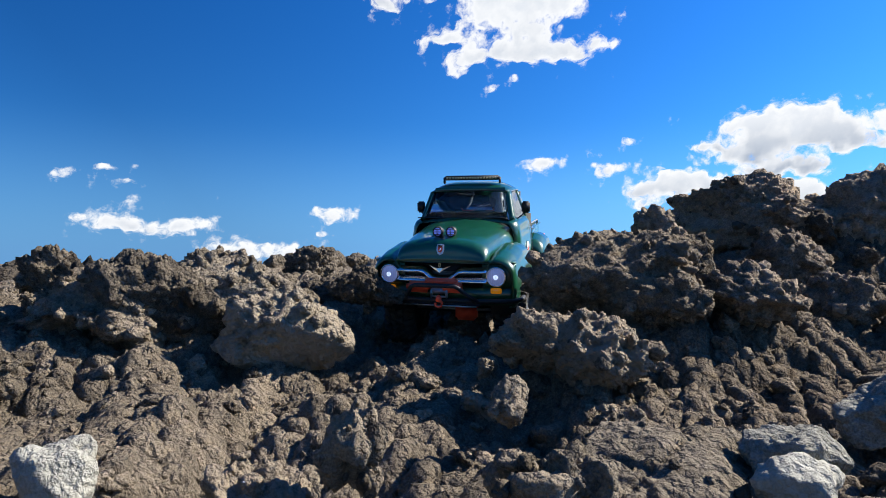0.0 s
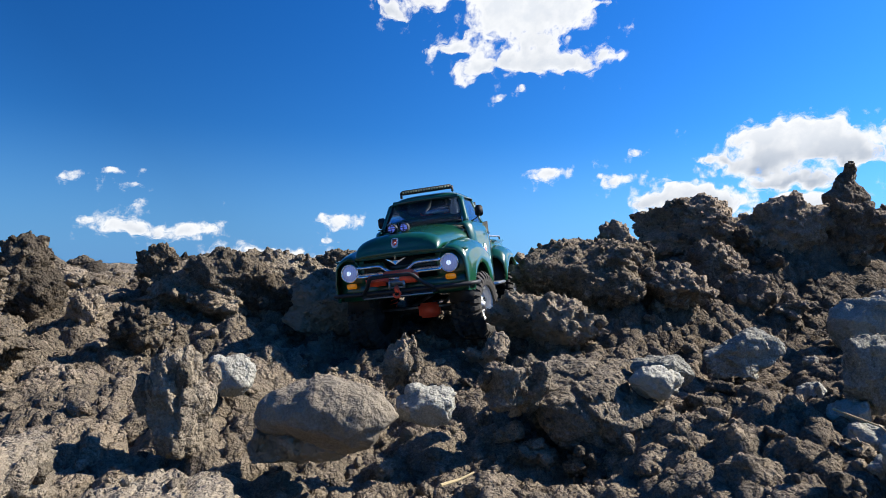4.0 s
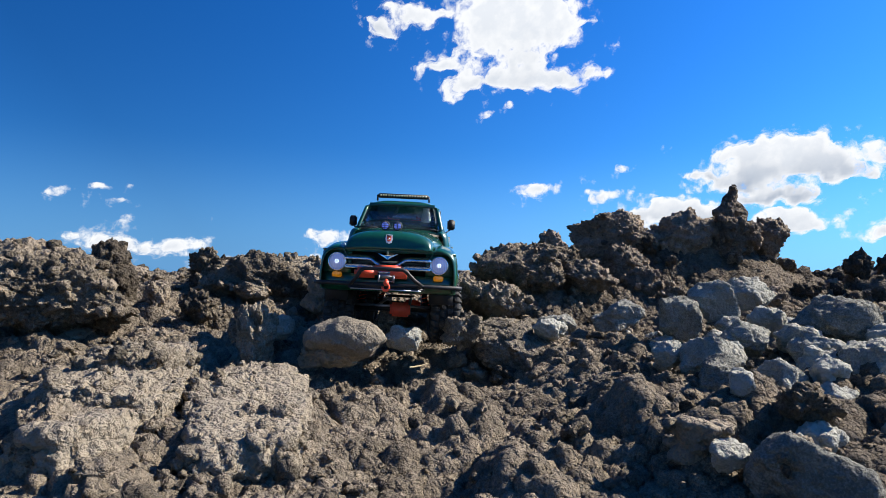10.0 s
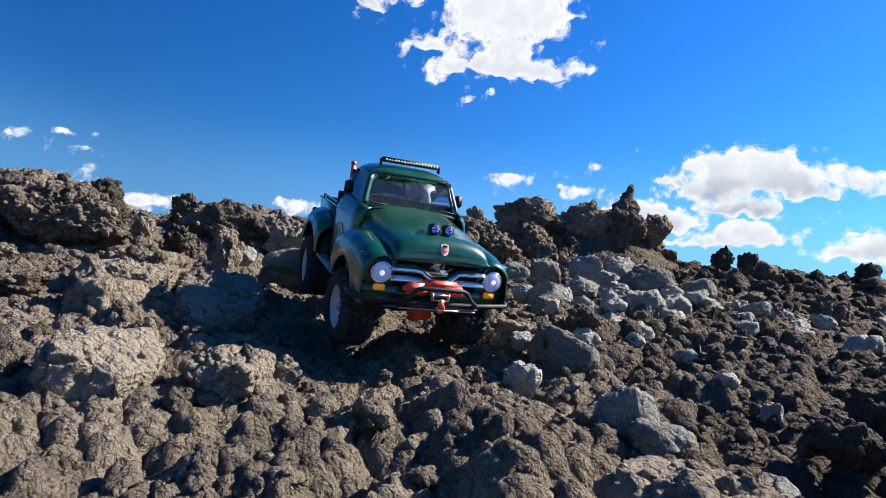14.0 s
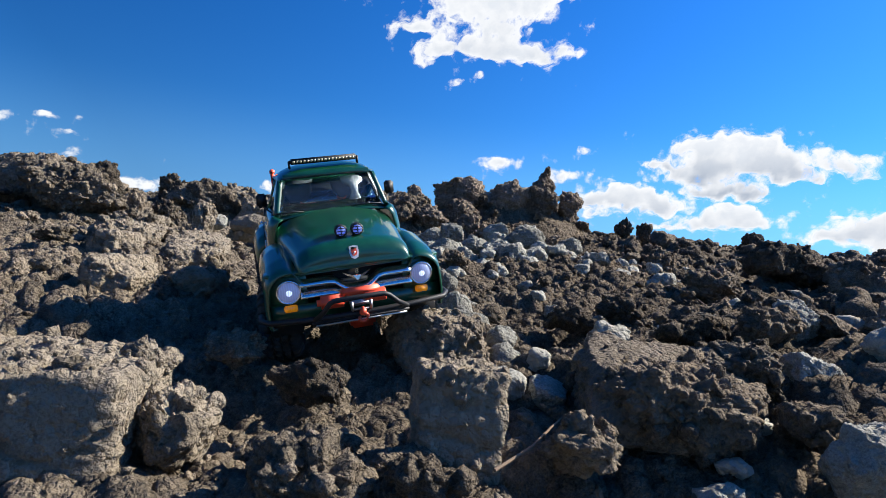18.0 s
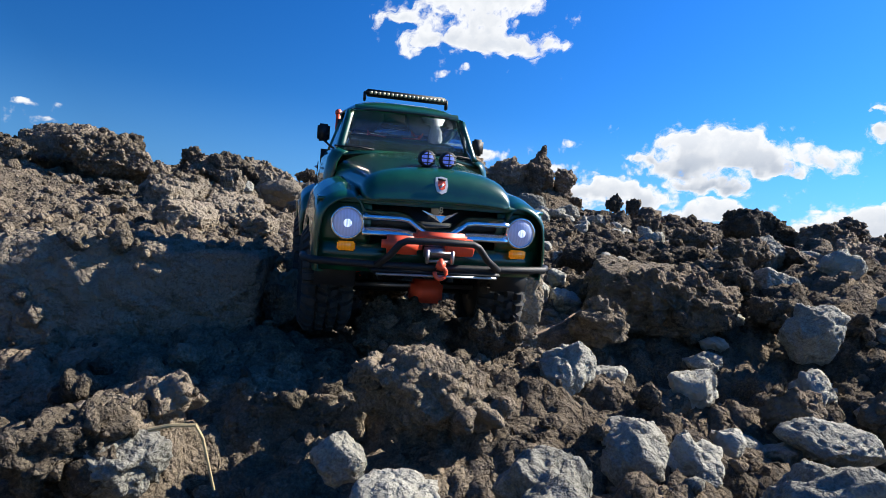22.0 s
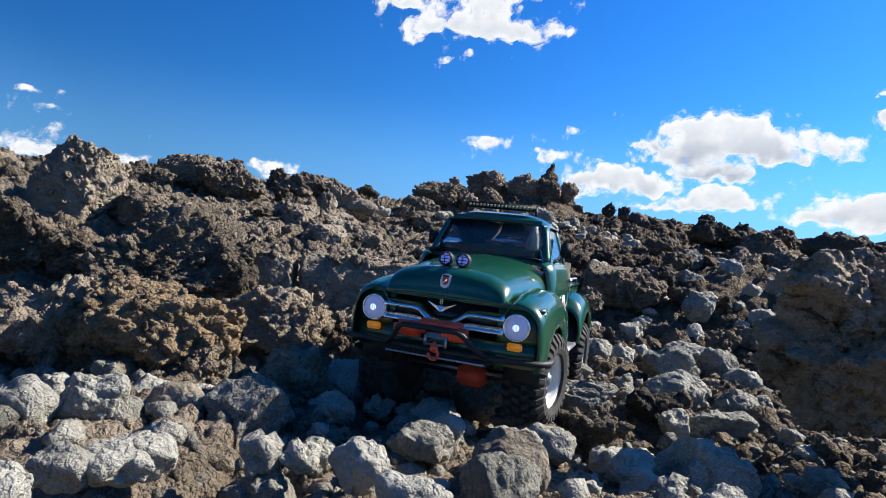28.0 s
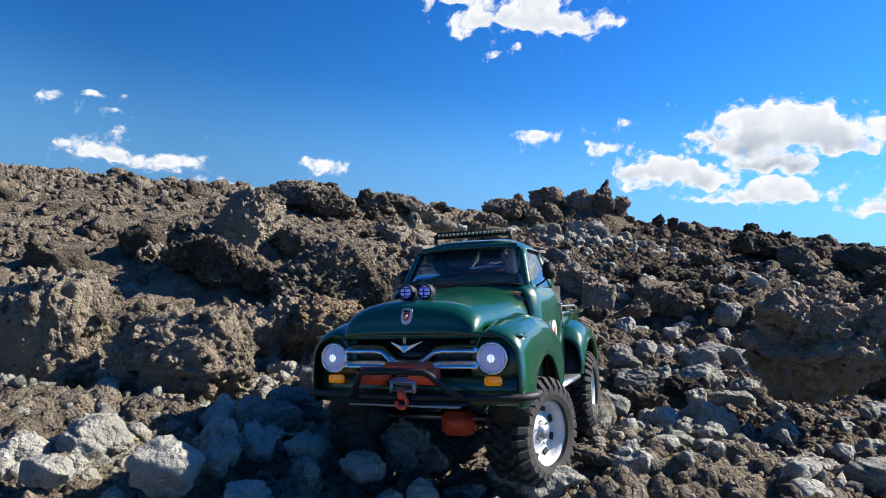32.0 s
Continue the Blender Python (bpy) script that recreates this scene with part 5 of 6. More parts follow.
# ---- dry stalks and roots ----
def stalk(name, points, r, mat_, label):
    bm = bmesh.new()
    pts = [Vector(p) for p in points]
    rings = []
    for i, p in enumerate(pts):
        d = (pts[min(i + 1, len(pts) - 1)] - pts[max(i - 1, 0)]).normalized()
        s = d.cross(Vector((0.1, 0.2, 1))).normalized()
        u = s.cross(d)
        q = r * (1 - 0.4 * i / (len(pts) - 1))
        rings.append([bm.verts.new(p + q * (math.cos(a) * s + math.sin(a) * u)) for a in [2 * math.pi * k / 7 for k in range(7)]])
    for a, b in zip(rings, rings[1:]):
        for k in range(7):
            bm.faces.new((a[k], a[(k + 1) % 7], b[(k + 1) % 7], b[k]))
    bm.faces.new(rings[0])
    bm.faces.new(rings[-1][::-1])
    me = bpy.data.meshes.new(name)
    bm.to_mesh(me)
    bm.free()
    me.materials.append(mat_)
    return tagged(new(name, me), label, "dry plant", "dry stalks and roots")


stalk("root", [(0.373, -0.949, -0.016), (0.417, -0.904, -0.005), (0.442, -0.870, 0.005), (0.465, -0.836, 0.010)], 0.0017, TWIG, "thin dry root sticking out between clay blocks")
stalk("stalk", [(0.642, 0.130, 0.200), (0.678, 0.112, 0.197), (0.707, 0.095, 0.192)], 0.0014, STRAW, "dry pale grass stalk on the stones")
stalk("stalk", [(0.719, 0.075, 0.187), (0.740, 0.070, 0.185), (0.734, 0.042, 0.178)], 0.0018, STRAW, "short bent dry stalk on the stones")
stalk("stalk", [(0.718, 0.055, 0.183), (0.673, -0.014, 0.162), (0.644, -0.064, 0.147)], 0.0014, STRAW, "short dry stalk on the stones")
stalk("stalk", [(0.976, 0.527, 0.227), (1.206, 0.805, 0.259), (1.284, 0.567, 0.237)], 0.0016, STRAW, "dry pale stalk lying on the clay")
stalk("stalk", [(-0.156, -1.170, -0.090), (-0.166, -1.136, -0.081), (-0.165, -1.116, -0.077)], 0.0016, STRAW, "short straw on a clod")
stalk("stalk", [(0.078, -1.340, -0.037), (0.088, -1.340, -0.034), (0.100, -1.340, -0.033), (0.104, -1.340, -0.039), (0.112, -1.340, -0.064)], 0.0011, STRAW, "thin bent pale stalk standing before the clay bank")
stalk("stick", [(-0.537, -2.121, -0.086), (-0.515, -2.101, -0.085), (-0.489, -2.098, -0.086)], 0.0020, STRAW, "broken dry stick among the stones")
stalk("stick", [(-0.372, -2.039, -0.085), (-0.325, -2.042, -0.085), (-0.288, -2.045, -0.085)], 0.0016, STRAW, "dry stick lying over the stones")
stalk("stalk", [(0.983, -0.086, 0.141), (0.832, -0.477, 0.118), (0.848, -0.519, 0.119)], 0.0014, TWIG, "thin root on the clay slab")
stalk("stalk", [(-0.013, 0.174, 0.179), (0.002, 0.186, 0.180), (0.013, 0.194, 0.183)], 0.0014, STRAW, "short straw on the soil")
stalk("stalk", [(0.378, 0.326, 0.212), (0.392, 0.278, 0.206), (0.387, 0.211, 0.195)], 0.0012, STRAW, "short straw between the rocks")
stalk("root", [(0.597, -0.100, 0.135), (0.646, 0.012, 0.169), (0.699, 0.056, 0.183)], 0.0014, TWIG, "curved dry root on the pile")


# ---- the model truck; x to its left-hand light as it faces us, nose towards -y, wheels on z = 0 ----
def link(name, me, mat_, parent, label=""):
    ob = new(name, me)
    if mat_:
        me.materials.clear()
        me.materials.append(mat_)
    ob.parent = parent
    if label:
        tagged(ob, label)
    return ob


def part(name, bm, mat_, parent, label="", smooth=True):
    me = bpy.data.meshes.new(name)
    bmesh.ops.recalc_face_normals(bm, faces=bm.faces[:])
    bm.to_mesh(me)
    bm.free()
    for p in me.polygons:
        p.use_smooth = smooth
    return link(name, me, mat_, parent, label)


def soften(ob, angle=35):
    """Keeps crisp creases on a smooth-shaded mesh."""
    me = ob.data
    bm = bmesh.new()
    bm.from_mesh(me)
    for e in bm.edges:
        if len(e.link_faces) == 2 and e.calc_face_angle(0) > radians(angle):
            e.smooth = False
    bm.to_mesh(me)
    bm.free()
    return ob


def thicken(ob, t=0.0016):
    mod = ob.modifiers.new("thickness", "SOLIDIFY")
    mod.thickness, mod.offset = t, -1
    return ob


def loft(sections, bm=None, closed=False, cap=False):
    bm = bm or bmesh.new()
    rows = [[bm.verts.new(p) for p in s] for s in sections]
    n = len(rows[0])
    for a, b in zip(rows, rows[1:]):
        for i in range(n if closed else n - 1):
            j = (i + 1) % n
            try:
                bm.faces.new((a[i], a[j], b[j], b[i]))
            except ValueError:
                pass
    if cap:
        bm.faces.new(rows[0])
        bm.faces.new(rows[-1][::-1])
    return bm


def tube(points, r, bm=None, sides=10):
    """A round bar along points."""
    pts = [Vector(p) for p in points]
    secs = []
    for i, p in enumerate(pts):
        d = (pts[min(i + 1, len(pts) - 1)] - pts[max(i - 1, 0)]).normalized()
        up = Vector((0, 0, 1)) if abs(d.z) < 0.9 else Vector((1, 0, 0))
        s = d.cross(up).normalized()
        u = s.cross(d)
        secs.append([p + r * (math.cos(a) * s + math.sin(a) * u) for a in [2 * math.pi * k / sides for k in range(sides)]])
    return loft(secs, bm, True, True)


def box(cx, cy, cz, sx, sy, sz, bevel=0.001, bm=None, m=None):
    tmp = bmesh.new()
    bmesh.ops.create_cube(tmp, size=1.0, matrix=Matrix.Translation((cx, cy, cz)) @ (m or Matrix()) @ Matrix.Diagonal((sx, sy, sz, 1)))
    if bevel:
        bmesh.ops.bevel(tmp, geom=tmp.edges[:], offset=bevel, segments=2, affect="EDGES")
    if bm is None:
        return tmp
    me = bpy.data.meshes.new("tmp")
    tmp.to_mesh(me)
    tmp.free()
    bm.from_mesh(me)
    bpy.data.meshes.remove(me)
    return bm


def lathe(profile, axis="x", n=32, bm=None, at=(0, 0, 0), cap=True):
    """Turns a profile of (along, radius) about an axis."""
    secs = []
    for a, r in profile:
        ring = []
        for k in range(n):
            c, s = r * math.cos(2 * math.pi * k / n), r * math.sin(2 * math.pi * k / n)
            p = {"x": (a, c, s), "y": (c, a, s), "z": (c, s, a)}[axis]
            ring.append(Vector(p) + Vector(at))
        secs.append(ring)
    return loft(secs, bm, True, cap)


def smooth_step(a, b, v):
    s = min(1, max(0, (v - a) / (b - a)))
    return s * s * (3 - 2 * s)


truck = new("model_truck")
tagged(truck, "small glossy dark green vintage pickup model with lit headlights", "truck")


def hood():
    """High rounded hood: full shoulders, a rolled nose and a thin lip over the grille."""
    rows = [(-0.2640, 0.1575, 0.0600), (-0.2645, 0.1600, 0.0620), (-0.2630, 0.1630, 0.0640)]
    for d in range(8, 91, 8):
        c, s = math.cos(radians(d)), math.sin(radians(d))
        rows.append((-0.234 - 0.0285 * c ** 0.8, 0.163 + 0.028 * s ** 0.85, 0.066 + 0.006 * s))
    for y in (-0.218, -0.2, -0.18, -0.16, -0.14, -0.12, -0.108, -0.0975):
        t = (y + 0.234) / 0.134
        rows.append((y, 0.191 + 0.0165 * t ** 0.9, 0.072 + 0.016 * t))
    rows += [(-0.090, 0.2066, 0.0875), (-0.084, 0.2040, 0.0868)]
    secs = []
    for y, zt, w in rows:
        base = min(zt - 0.002, 0.157 + 0.006 * smooth_step(-0.264, -0.235, y))
        row = []
        for k in range(-22, 23):
            a = radians(90 * k / 22)
            u, v = math.copysign(abs(math.sin(a)) ** 0.76, a), math.cos(a) ** 0.68
            u = u * (1 + 0.03 * (1 - v))
            ridge = 0.0014 * math.exp(-(u / 0.045) ** 2) * smooth_step(-0.25, -0.22, y)
            row.append((u * w, y, base + (zt - base) * (v * (1 - 0.05 * u * u)) + ridge))
        secs.append(row)
    ob = part("hood", loft(secs), PAINT, truck)
    # header panel between the wings, under the hood's lip
    rows = []
    for k in range(-12, 13):
        x = k / 12 * 0.1
        bow = 0.012 * abs(k / 12) ** 3
        rows.append([(x, -0.225, 0.1615), (x, -0.25 + bow, 0.160), (x, -0.2615 + bow, 0.1575), (x, -0.2605 + bow, 0.1545), (x, -0.25 + bow, 0.152)])
    thicken(part("header_panel", loft(rows), PAINT, truck))
    return thicken(ob)


def fender(side, y0, y1, axle, inner, outer, top, low, name, nose):
    """A wing: rounded over the top, with the wheel arch cut from its lower edge."""
    secs = []
    n = 40
    for k in range(n + 1):
        y = y0 + (y1 - y0) * k / n
        t = k / n
        shrink = 1.0
        if nose:
            shrink = math.sqrt(max(0, 1 - (1 - min(1, t / 0.12)) ** 2)) * 0.12 + 0.88
        else:
            shrink = 0.86 + 0.14 * math.sqrt(max(0, 1 - (1 - min(1, t / 0.18)) ** 2))
            if t > 0.75:
                shrink = 0.8 + 0.2 * math.sqrt(max(0, 1 - ((t - 0.75) / 0.25) ** 2))
        ztop = top(y)
        zin = ztop - 0.004
        d = y - axle
        arch = 0.058 + math.sqrt(max(0, 0.071 ** 2 - d * d)) if abs(d) < 0.071 else 0.0
        zb = max(low(y), arch)
        w = inner + (outer - inner) * shrink
        row = [(side * (inner - 0.006), y, zin - 0.012), (side * inner, y, zin)]
        for a in range(0, 10):
            ang = math.pi / 2 * a / 9
            rx_, rz_ = 0.030, 0.026
            row.append((side * (w - rx_ + rx_ * math.sin(ang)), y, ztop - rz_ + rz_ * math.cos(ang)))
        zs = ztop - 0.026
        for a in range(1, 6):
            row.append((side * (w + 0.002 * math.sin(math.pi * a / 5)), y, zs + (zb - zs) * a / 5))
        row.append((side * (w - 0.005), y, zb + 0.0005))
        secs.append(row)
    bm = loft(secs)
    ob = part(name, bm, PAINT, truck)
    return thicken(soften(ob, 50))


def front_top(y):
    return float(np.interp(y, (-0.258, -0.25, -0.22, -0.17, -0.12, -0.08, -0.06), (0.158, 0.163, 0.170, 0.175, 0.172, 0.160, 0.150)))


def rear_top(y):
    return float(np.interp(y, (0.065, 0.08, 0.12, 0.17, 0.21, 0.235), (0.135, 0.152, 0.160, 0.157, 0.140, 0.115)))


def build_body():
    hood()
    for s in (-1, 1):
        fender(s, -0.258, -0.072, -0.152, 0.074, 0.114, front_top, lambda y: 0.088, "front_fender", True)
        fender(s, 0.066, 0.232, 0.14, 0.082, 0.116, rear_top, lambda y: 0.085, "rear_fender", False)
    # front face with the grille opening
    bm = bmesh.new()
    rows = []
    for k in range(-14, 15):
        u = k / 14
        x = u * 0.112
        yb = -0.252 + 0.010 * abs(u) ** 4
        rows.append([(x, yb + 0.010, 0.157), (x, yb - 0.004, 0.1555), (x, yb - 0.004, 0.153), (x, yb + 0.012, 0.151)])
    loft(rows, bm)
    rows = []
    for k in range(-14, 15):
        u = k / 14
        x = u * 0.112
        yb = -0.252 + 0.010 * abs(u) ** 4
        rows.append([(x, yb + 0.012, 0.1165), (x, yb, 0.1145), (x, yb, 0.100), (x, yb + 0.004, 0.088), (x, yb + 0.03, 0.085)])
    loft(rows, bm)
    thicken(part("front_panel", bm, PAINT, truck), 0.002)
    for s in (-1, 1):
        bm = bmesh.new()
        rows = []
        for k in range(9):
            x = s * (0.062 + 0.0505 * k / 8)
            yb = -0.252 + 0.010 * (abs(x) / 0.112) ** 4
            rows.append([(x, yb + 0.004, 0.154), (x, yb, 0.15), (x, yb, 0.12), (x, yb + 0.002, 0.113)])
        loft(rows, bm)
        thicken(part("headlight_panel", bm, PAINT, truck), 0.002)
    part("grille_backing", box(0, -0.236, 0.134, 0.150, 0.004, 0.044, 0.0005), MATT, truck)
    # chrome grille: two bars that dip to a V in the middle, and the shadowed slat between them
    for z0, zc, r, nm in ((0.1428, 0.1300, 0.0046, "upper_grille_bar"), (0.1280, 0.1215, 0.0050, "lower_grille_bar")):
        secs = []
        for x in (-0.071, -0.066, -0.05, -0.036, -0.028, -0.020, -0.012, -0.006, 0, 0.006, 0.012, 0.020, 0.028, 0.036, 0.05, 0.066, 0.071):
            s = smooth_step(0.010, 0.032, abs(x))
            z = zc + (z0 - zc) * s
            y = -0.2605 - 0.005 * (1 - s)
            secs.append([(x, y + 0.016, z + r * 1.1), (x, y + 0.0075, z + r * 1.05), (x, y + 0.0025, z + r * 0.5), (x, y - 0.0005, z - r * 0.05), (x, y - 0.0018, z - r * 0.45), (x, y - 0.0012, z - r * 0.85), (x, y + 0.016, z - r)])
        part(nm, loft(secs, None, True, True), CHROME, truck, "chrome grille bar")
    part("grille_slat", box(0, -0.2455, 0.1355, 0.138, 0.006, 0.006, 0.001), GRILLE, truck)
    bm = bmesh.new()
    v = [bm.verts.new(p) for p in ((-0.0175, -0.2635, 0.1505), (-0.012, -0.2655, 0.1470), (0, -0.2690, 0.1400), (0.012, -0.2655, 0.1470), (0.0175, -0.2635, 0.1505), (0.005, -0.2675, 0.1465), (0, -0.2685, 0.1480), (-0.005, -0.2675, 0.1465))]
    bm.faces.new(v)
    r = bmesh.ops.extrude_face_region(bm, geom=bm.faces[:])
    bmesh.ops.translate(bm, vec=(0, 0.003, 0), verts=[e for e in r["geom"] if isinstance(e, bmesh.types.BMVert)])
    part("v_emblem", bm, CHROME, truck, "chrome V emblem", False)
    cu = bpy.data.curves.new("numeral", "FONT")
    cu.body, cu.size, cu.extrude, cu.align_x = "8", 0.0085, 0.0006, "CENTER"
    tmp = bpy.data.objects.new("numeral", cu)
    scene.collection.objects.link(tmp)
    bpy.context.view_layer.update()
    me = bpy.data.meshes.new_from_object(tmp.evaluated_get(bpy.context.evaluated_depsgraph_get()))
    bpy.data.objects.remove(tmp)
    ob = link("numeral", me, GOLD, truck, "pale gold numeral 8")
    ob.matrix_basis = pose(0, -0.2670, 0.1488, 90, 0, 0)
    # shield badge on the hood's nose
    def shield(k, y, name, mat_):
        bm = bmesh.new()
        pts = ((-0.0055, 0.0075), (0, 0.0088), (0.0055, 0.0075), (0.0062, 0.0), (0.0045, -0.0065), (0, -0.0088), (-0.0045, -0.0065), (-0.0062, 0.0))
        v = [bm.verts.new((a * k, y, b * k)) for a, b in pts]
        bm.faces.new(v)
        r = bmesh.ops.extrude_face_region(bm, geom=bm.faces[:])
        bmesh.ops.translate(bm, vec=(0, 0.0012, 0), verts=[e for e in r["geom"] if isinstance(e, bmesh.types.BMVert)])
        ob = part(name, bm, mat_, truck, "", False)
        ob.matrix_basis = pose(0, -0.2605, 0.1745, -22, 0, 0)
        return ob
    tagged(shield(1.0, -0.0008, "badge", BADGE), "white shield badge")
    tagged(shield(0.58, -0.0016, "badge_field", RED), "red badge field")
    bm = box(0, 0, 0, 0.0016, 0.0008, 0.005, 0.0002)
    ob = part("badge_bar", bm, BADGE, truck)
    ob.matrix_basis = pose(0, -0.2605, 0.1745, -22, 0, 0) @ pose(0, -0.0022, -0.001, 0, 40, 0)
    ob = part("badge_band", box(0, 0, 0, 0.0075, 0.0008, 0.002, 0.0002), MATT, truck)
    ob.matrix_basis = pose(0, -0.2605, 0.1745, -22, 0, 0) @ pose(0, -0.0022, 0.0052)
    # headlights and turn lamps
    for s in (-1, 1):
        at = (s * 0.085, 0, 0.134)
        lamp = part("headlight", lathe(((-0.2505, 0.0155), (-0.2565, 0.0155), (-0.2585, 0.0150), (-0.2585, 0.0132), (-0.255, 0.0128)), "y", 36, None, at), CHROME, truck, "round headlight in a chrome ring")
        part("lens", lathe(((-0.2562, 0.0131), (-0.2585, 0.0120), (-0.2602, 0.0090), (-0.2612, 0.0045), (-0.2614, 0.0004)), "y", 32, None, at), LAMP, lamp, "lit bluish white lens")
        part("bulb", lathe(((-0.2606, 0.0046), (-0.2618, 0.0032), (-0.2624, 0.0003)), "y", 16, None, at), LAMP_CORE, lamp, "bright white bulb")
        part("turn_lamp", box(s * 0.0845, -0.2545, 0.1125, 0.0165, 0.006, 0.0085, 0.0012), AMBER, truck, "amber turn lamp")
    # spot lamps on the hood
    for s in (-1, 1):
        at = (s * 0.0105, 0, 0.199)
        spot = part("spot_lamp", lathe(((-0.219, 0.002), (-0.222, 0.0055), (-0.230, 0.0078), (-0.2385, 0.0082), (-0.2395, 0.0075)), "y", 24, None, at), BLACK, truck, "small black spot lamp with a blue lens")
        part("lens", lathe(((-0.2385, 0.0073), (-0.2402, 0.005), (-0.2408, 0.0004)), "y", 24, None, at), FOG, spot, "glowing blue lens")
        bm = bmesh.new()
        for d in (-0.0038, 0, 0.0038):
            tube([(s * 0.0105 - 0.0071, -0.2415, 0.199 + d), (s * 0.0105 + 0.0071, -0.2415, 0.199 + d)], 0.0006, bm, 6)
        tube([(s * 0.0105, -0.2415, 0.1918), (s * 0.0105, -0.2415, 0.2062)], 0.0006, bm, 6)
        part("guard", bm, BLACK, spot)
        part("bracket", tube([(s * 0.0105, -0.229, 0.192), (s * 0.0105, -0.229, 0.184)], 0.0016), BLACK, spot)
    build_cab()


def build_cab():
    # lower cab with cowl and doors
    for s in (-1, 1):
        secs = []
        for y in (-0.119, -0.114, -0.110, -0.106, -0.101, -0.095, -0.085, -0.06, -0.03, 0.0, 0.025, 0.034):
            round_ = 0.006 * smooth_step(0.02, 0.034, y) + 0.020 * (1 - smooth_step(-0.135, -0.100, y)) ** 1.3
            drop = 0.006 * (1 - smooth_step(-0.13, -0.10, y))
            secs.append([(s * x, y, z) for x, z in ((0.084 - round_, 0.207 - drop), (0.0905 - round_, 0.2035 - drop), (0.095 - round_, 0.195 - drop), (0.0985 - round_, 0.175), (0.1 - round_, 0.145), (0.0985 - round_, 0.11), (0.095 - round_, 0.082), (0.088 - round_, 0.080))])
        thicken(soften(part("cab_side", loft(secs), PAINT, truck), 60))
        part("door_seam", tube([(s * 0.0998, 0.012, 0.09), (s * 0.1006, 0.012, 0.145), (s * 0.0985, 0.012, 0.19)], 0.0006, None, 5), MATT, truck)
        part("door_handle", box(s * 0.1015, 0.0, 0.183, 0.004, 0.016, 0.003, 0.001), CHROME, truck, "chrome door handle")
        tagged(part("door_emblem", lathe(((0.0995, 0.013), (0.1012, 0.0128), (0.1013, 0.0002)), "x", 24, None, (0, -0.045, 0.150)) if s > 0 else lathe(((-0.0995, 0.013), (-0.1012, 0.0128), (-0.1013, 0.0002)), "x", 24, None, (0, -0.045, 0.150)), BADGE, truck), "round white door emblem")
        tagged(part("emblem_mark", box(s * 0.1014, -0.045, 0.150, 0.0008, 0.012, 0.010, 0.0002), RED, truck), "red mark on the emblem")
        part("running_board", box(s * 0.100, -0.002, 0.083, 0.024, 0.135, 0.0055, 0.0015), STEEL, truck, "grey running board")
    # cowl and dashboard
    secs = []
    for k in range(-12, 13):
        x = k / 12 * 0.086
        c = 1 - (abs(k) / 12) ** 3
        secs.append([(x, -0.106 + 0.006 * (1 - c), 0.197 + 0.008 * c), (x, -0.098 + 0.004 * (1 - c), 0.2015 + 0.0065 * c), (x, -0.088, 0.205 + 0.0025 * c)])
    thicken(part("cowl", loft(secs), PAINT, truck))
    part("dashboard", box(0, -0.070, 0.197, 0.15, 0.026, 0.014, 0.004), MATT, truck)
    # roof: rounded shell with a visor edge
    secs = []
    for y, z, w in ((-0.074, 0.2535, 0.067), (-0.0745, 0.256, 0.0685), (-0.070, 0.2615, 0.070), (-0.060, 0.2665, 0.0715), (-0.04, 0.2700, 0.0725), (-0.015, 0.2705, 0.0725), (0.008, 0.2680, 0.0715), (0.022, 0.2620, 0.0695), (0.029, 0.2535, 0.067)):
        row = []
        for k in range(-14, 15):
            u = k / 14
            drop = abs(u) ** 4.5
            edge = 0.2505
            row.append((u * w * (1 + 0.02 * drop), y, z - (z - edge) * drop * (0.8 if z > 0.2535 else 0.3)))
        secs.append(row)
    thicken(part("roof", loft(secs), PAINT, truck), 0.002)
    rows = []
    for x in np.linspace(-0.064, 0.064, 17):
        e = 1 - (abs(x) / 0.064) ** 3
        y = -0.0745 + 0.004 * (abs(x) / 0.067) ** 2
        rows.append([(x, y - 0.0005, 0.2545), (x, y - 0.0035 * e, 0.2572), (x, y + 0.002 - 0.001 * e, 0.2605)])
    part("roof_visor", loft(rows), PAINT, truck)
    for s in (-1, 1):
        part("drip_rail", tube([(s * 0.0685, -0.072, 0.2525), (s * 0.0735, -0.05, 0.2535), (s * 0.0745, 0.0, 0.2535), (s * 0.0705, 0.026, 0.2515)], 0.0012, None, 6), ROOF_EDGE, truck)
        # pillars
        secs = []
        for t in np.linspace(0, 1, 7):
            x, y, z = 0.0805 - 0.0125 * t, -0.099 + 0.027 * t, 0.2045 + 0.049 * t
            secs.append([(s * (x - 0.003), y - 0.0015, z), (s * (x + 0.0045), y + 0.001, z), (s * (x + 0.006), y + 0.009, z), (s * x, y + 0.008, z)])
        part("front_pillar", loft(secs, None, True, True), PAINT, truck)
        secs = []
        for t in np.linspace(0, 1, 5):
            x, z = 0.088 - 0.017 * t, 0.203 + 0.05 * t
            secs.append([(s * (x - 0.004), 0.006, z), (s * (x + 0.001), 0.006, z), (s * x, 0.033 - 0.006 * t, z), (s * (x - 0.012), 0.035 - 0.007 * t, z)])
        part("rear_pillar", loft(secs, None, True, True), PAINT, truck)
        # side window
        bm = bmesh.new()
        v = [bm.verts.new((s * x, y, z)) for x, y, z in ((0.0845, -0.088, 0.206), (0.0865, 0.006, 0.206), (0.0705, 0.006, 0.2525), (0.0715, -0.062, 0.2525))]
        bm.faces.new(v)
        pane = thicken(part("side_window", bm, GLASS, truck, "", False), 0.0008)
        pane.visible_shadow = False
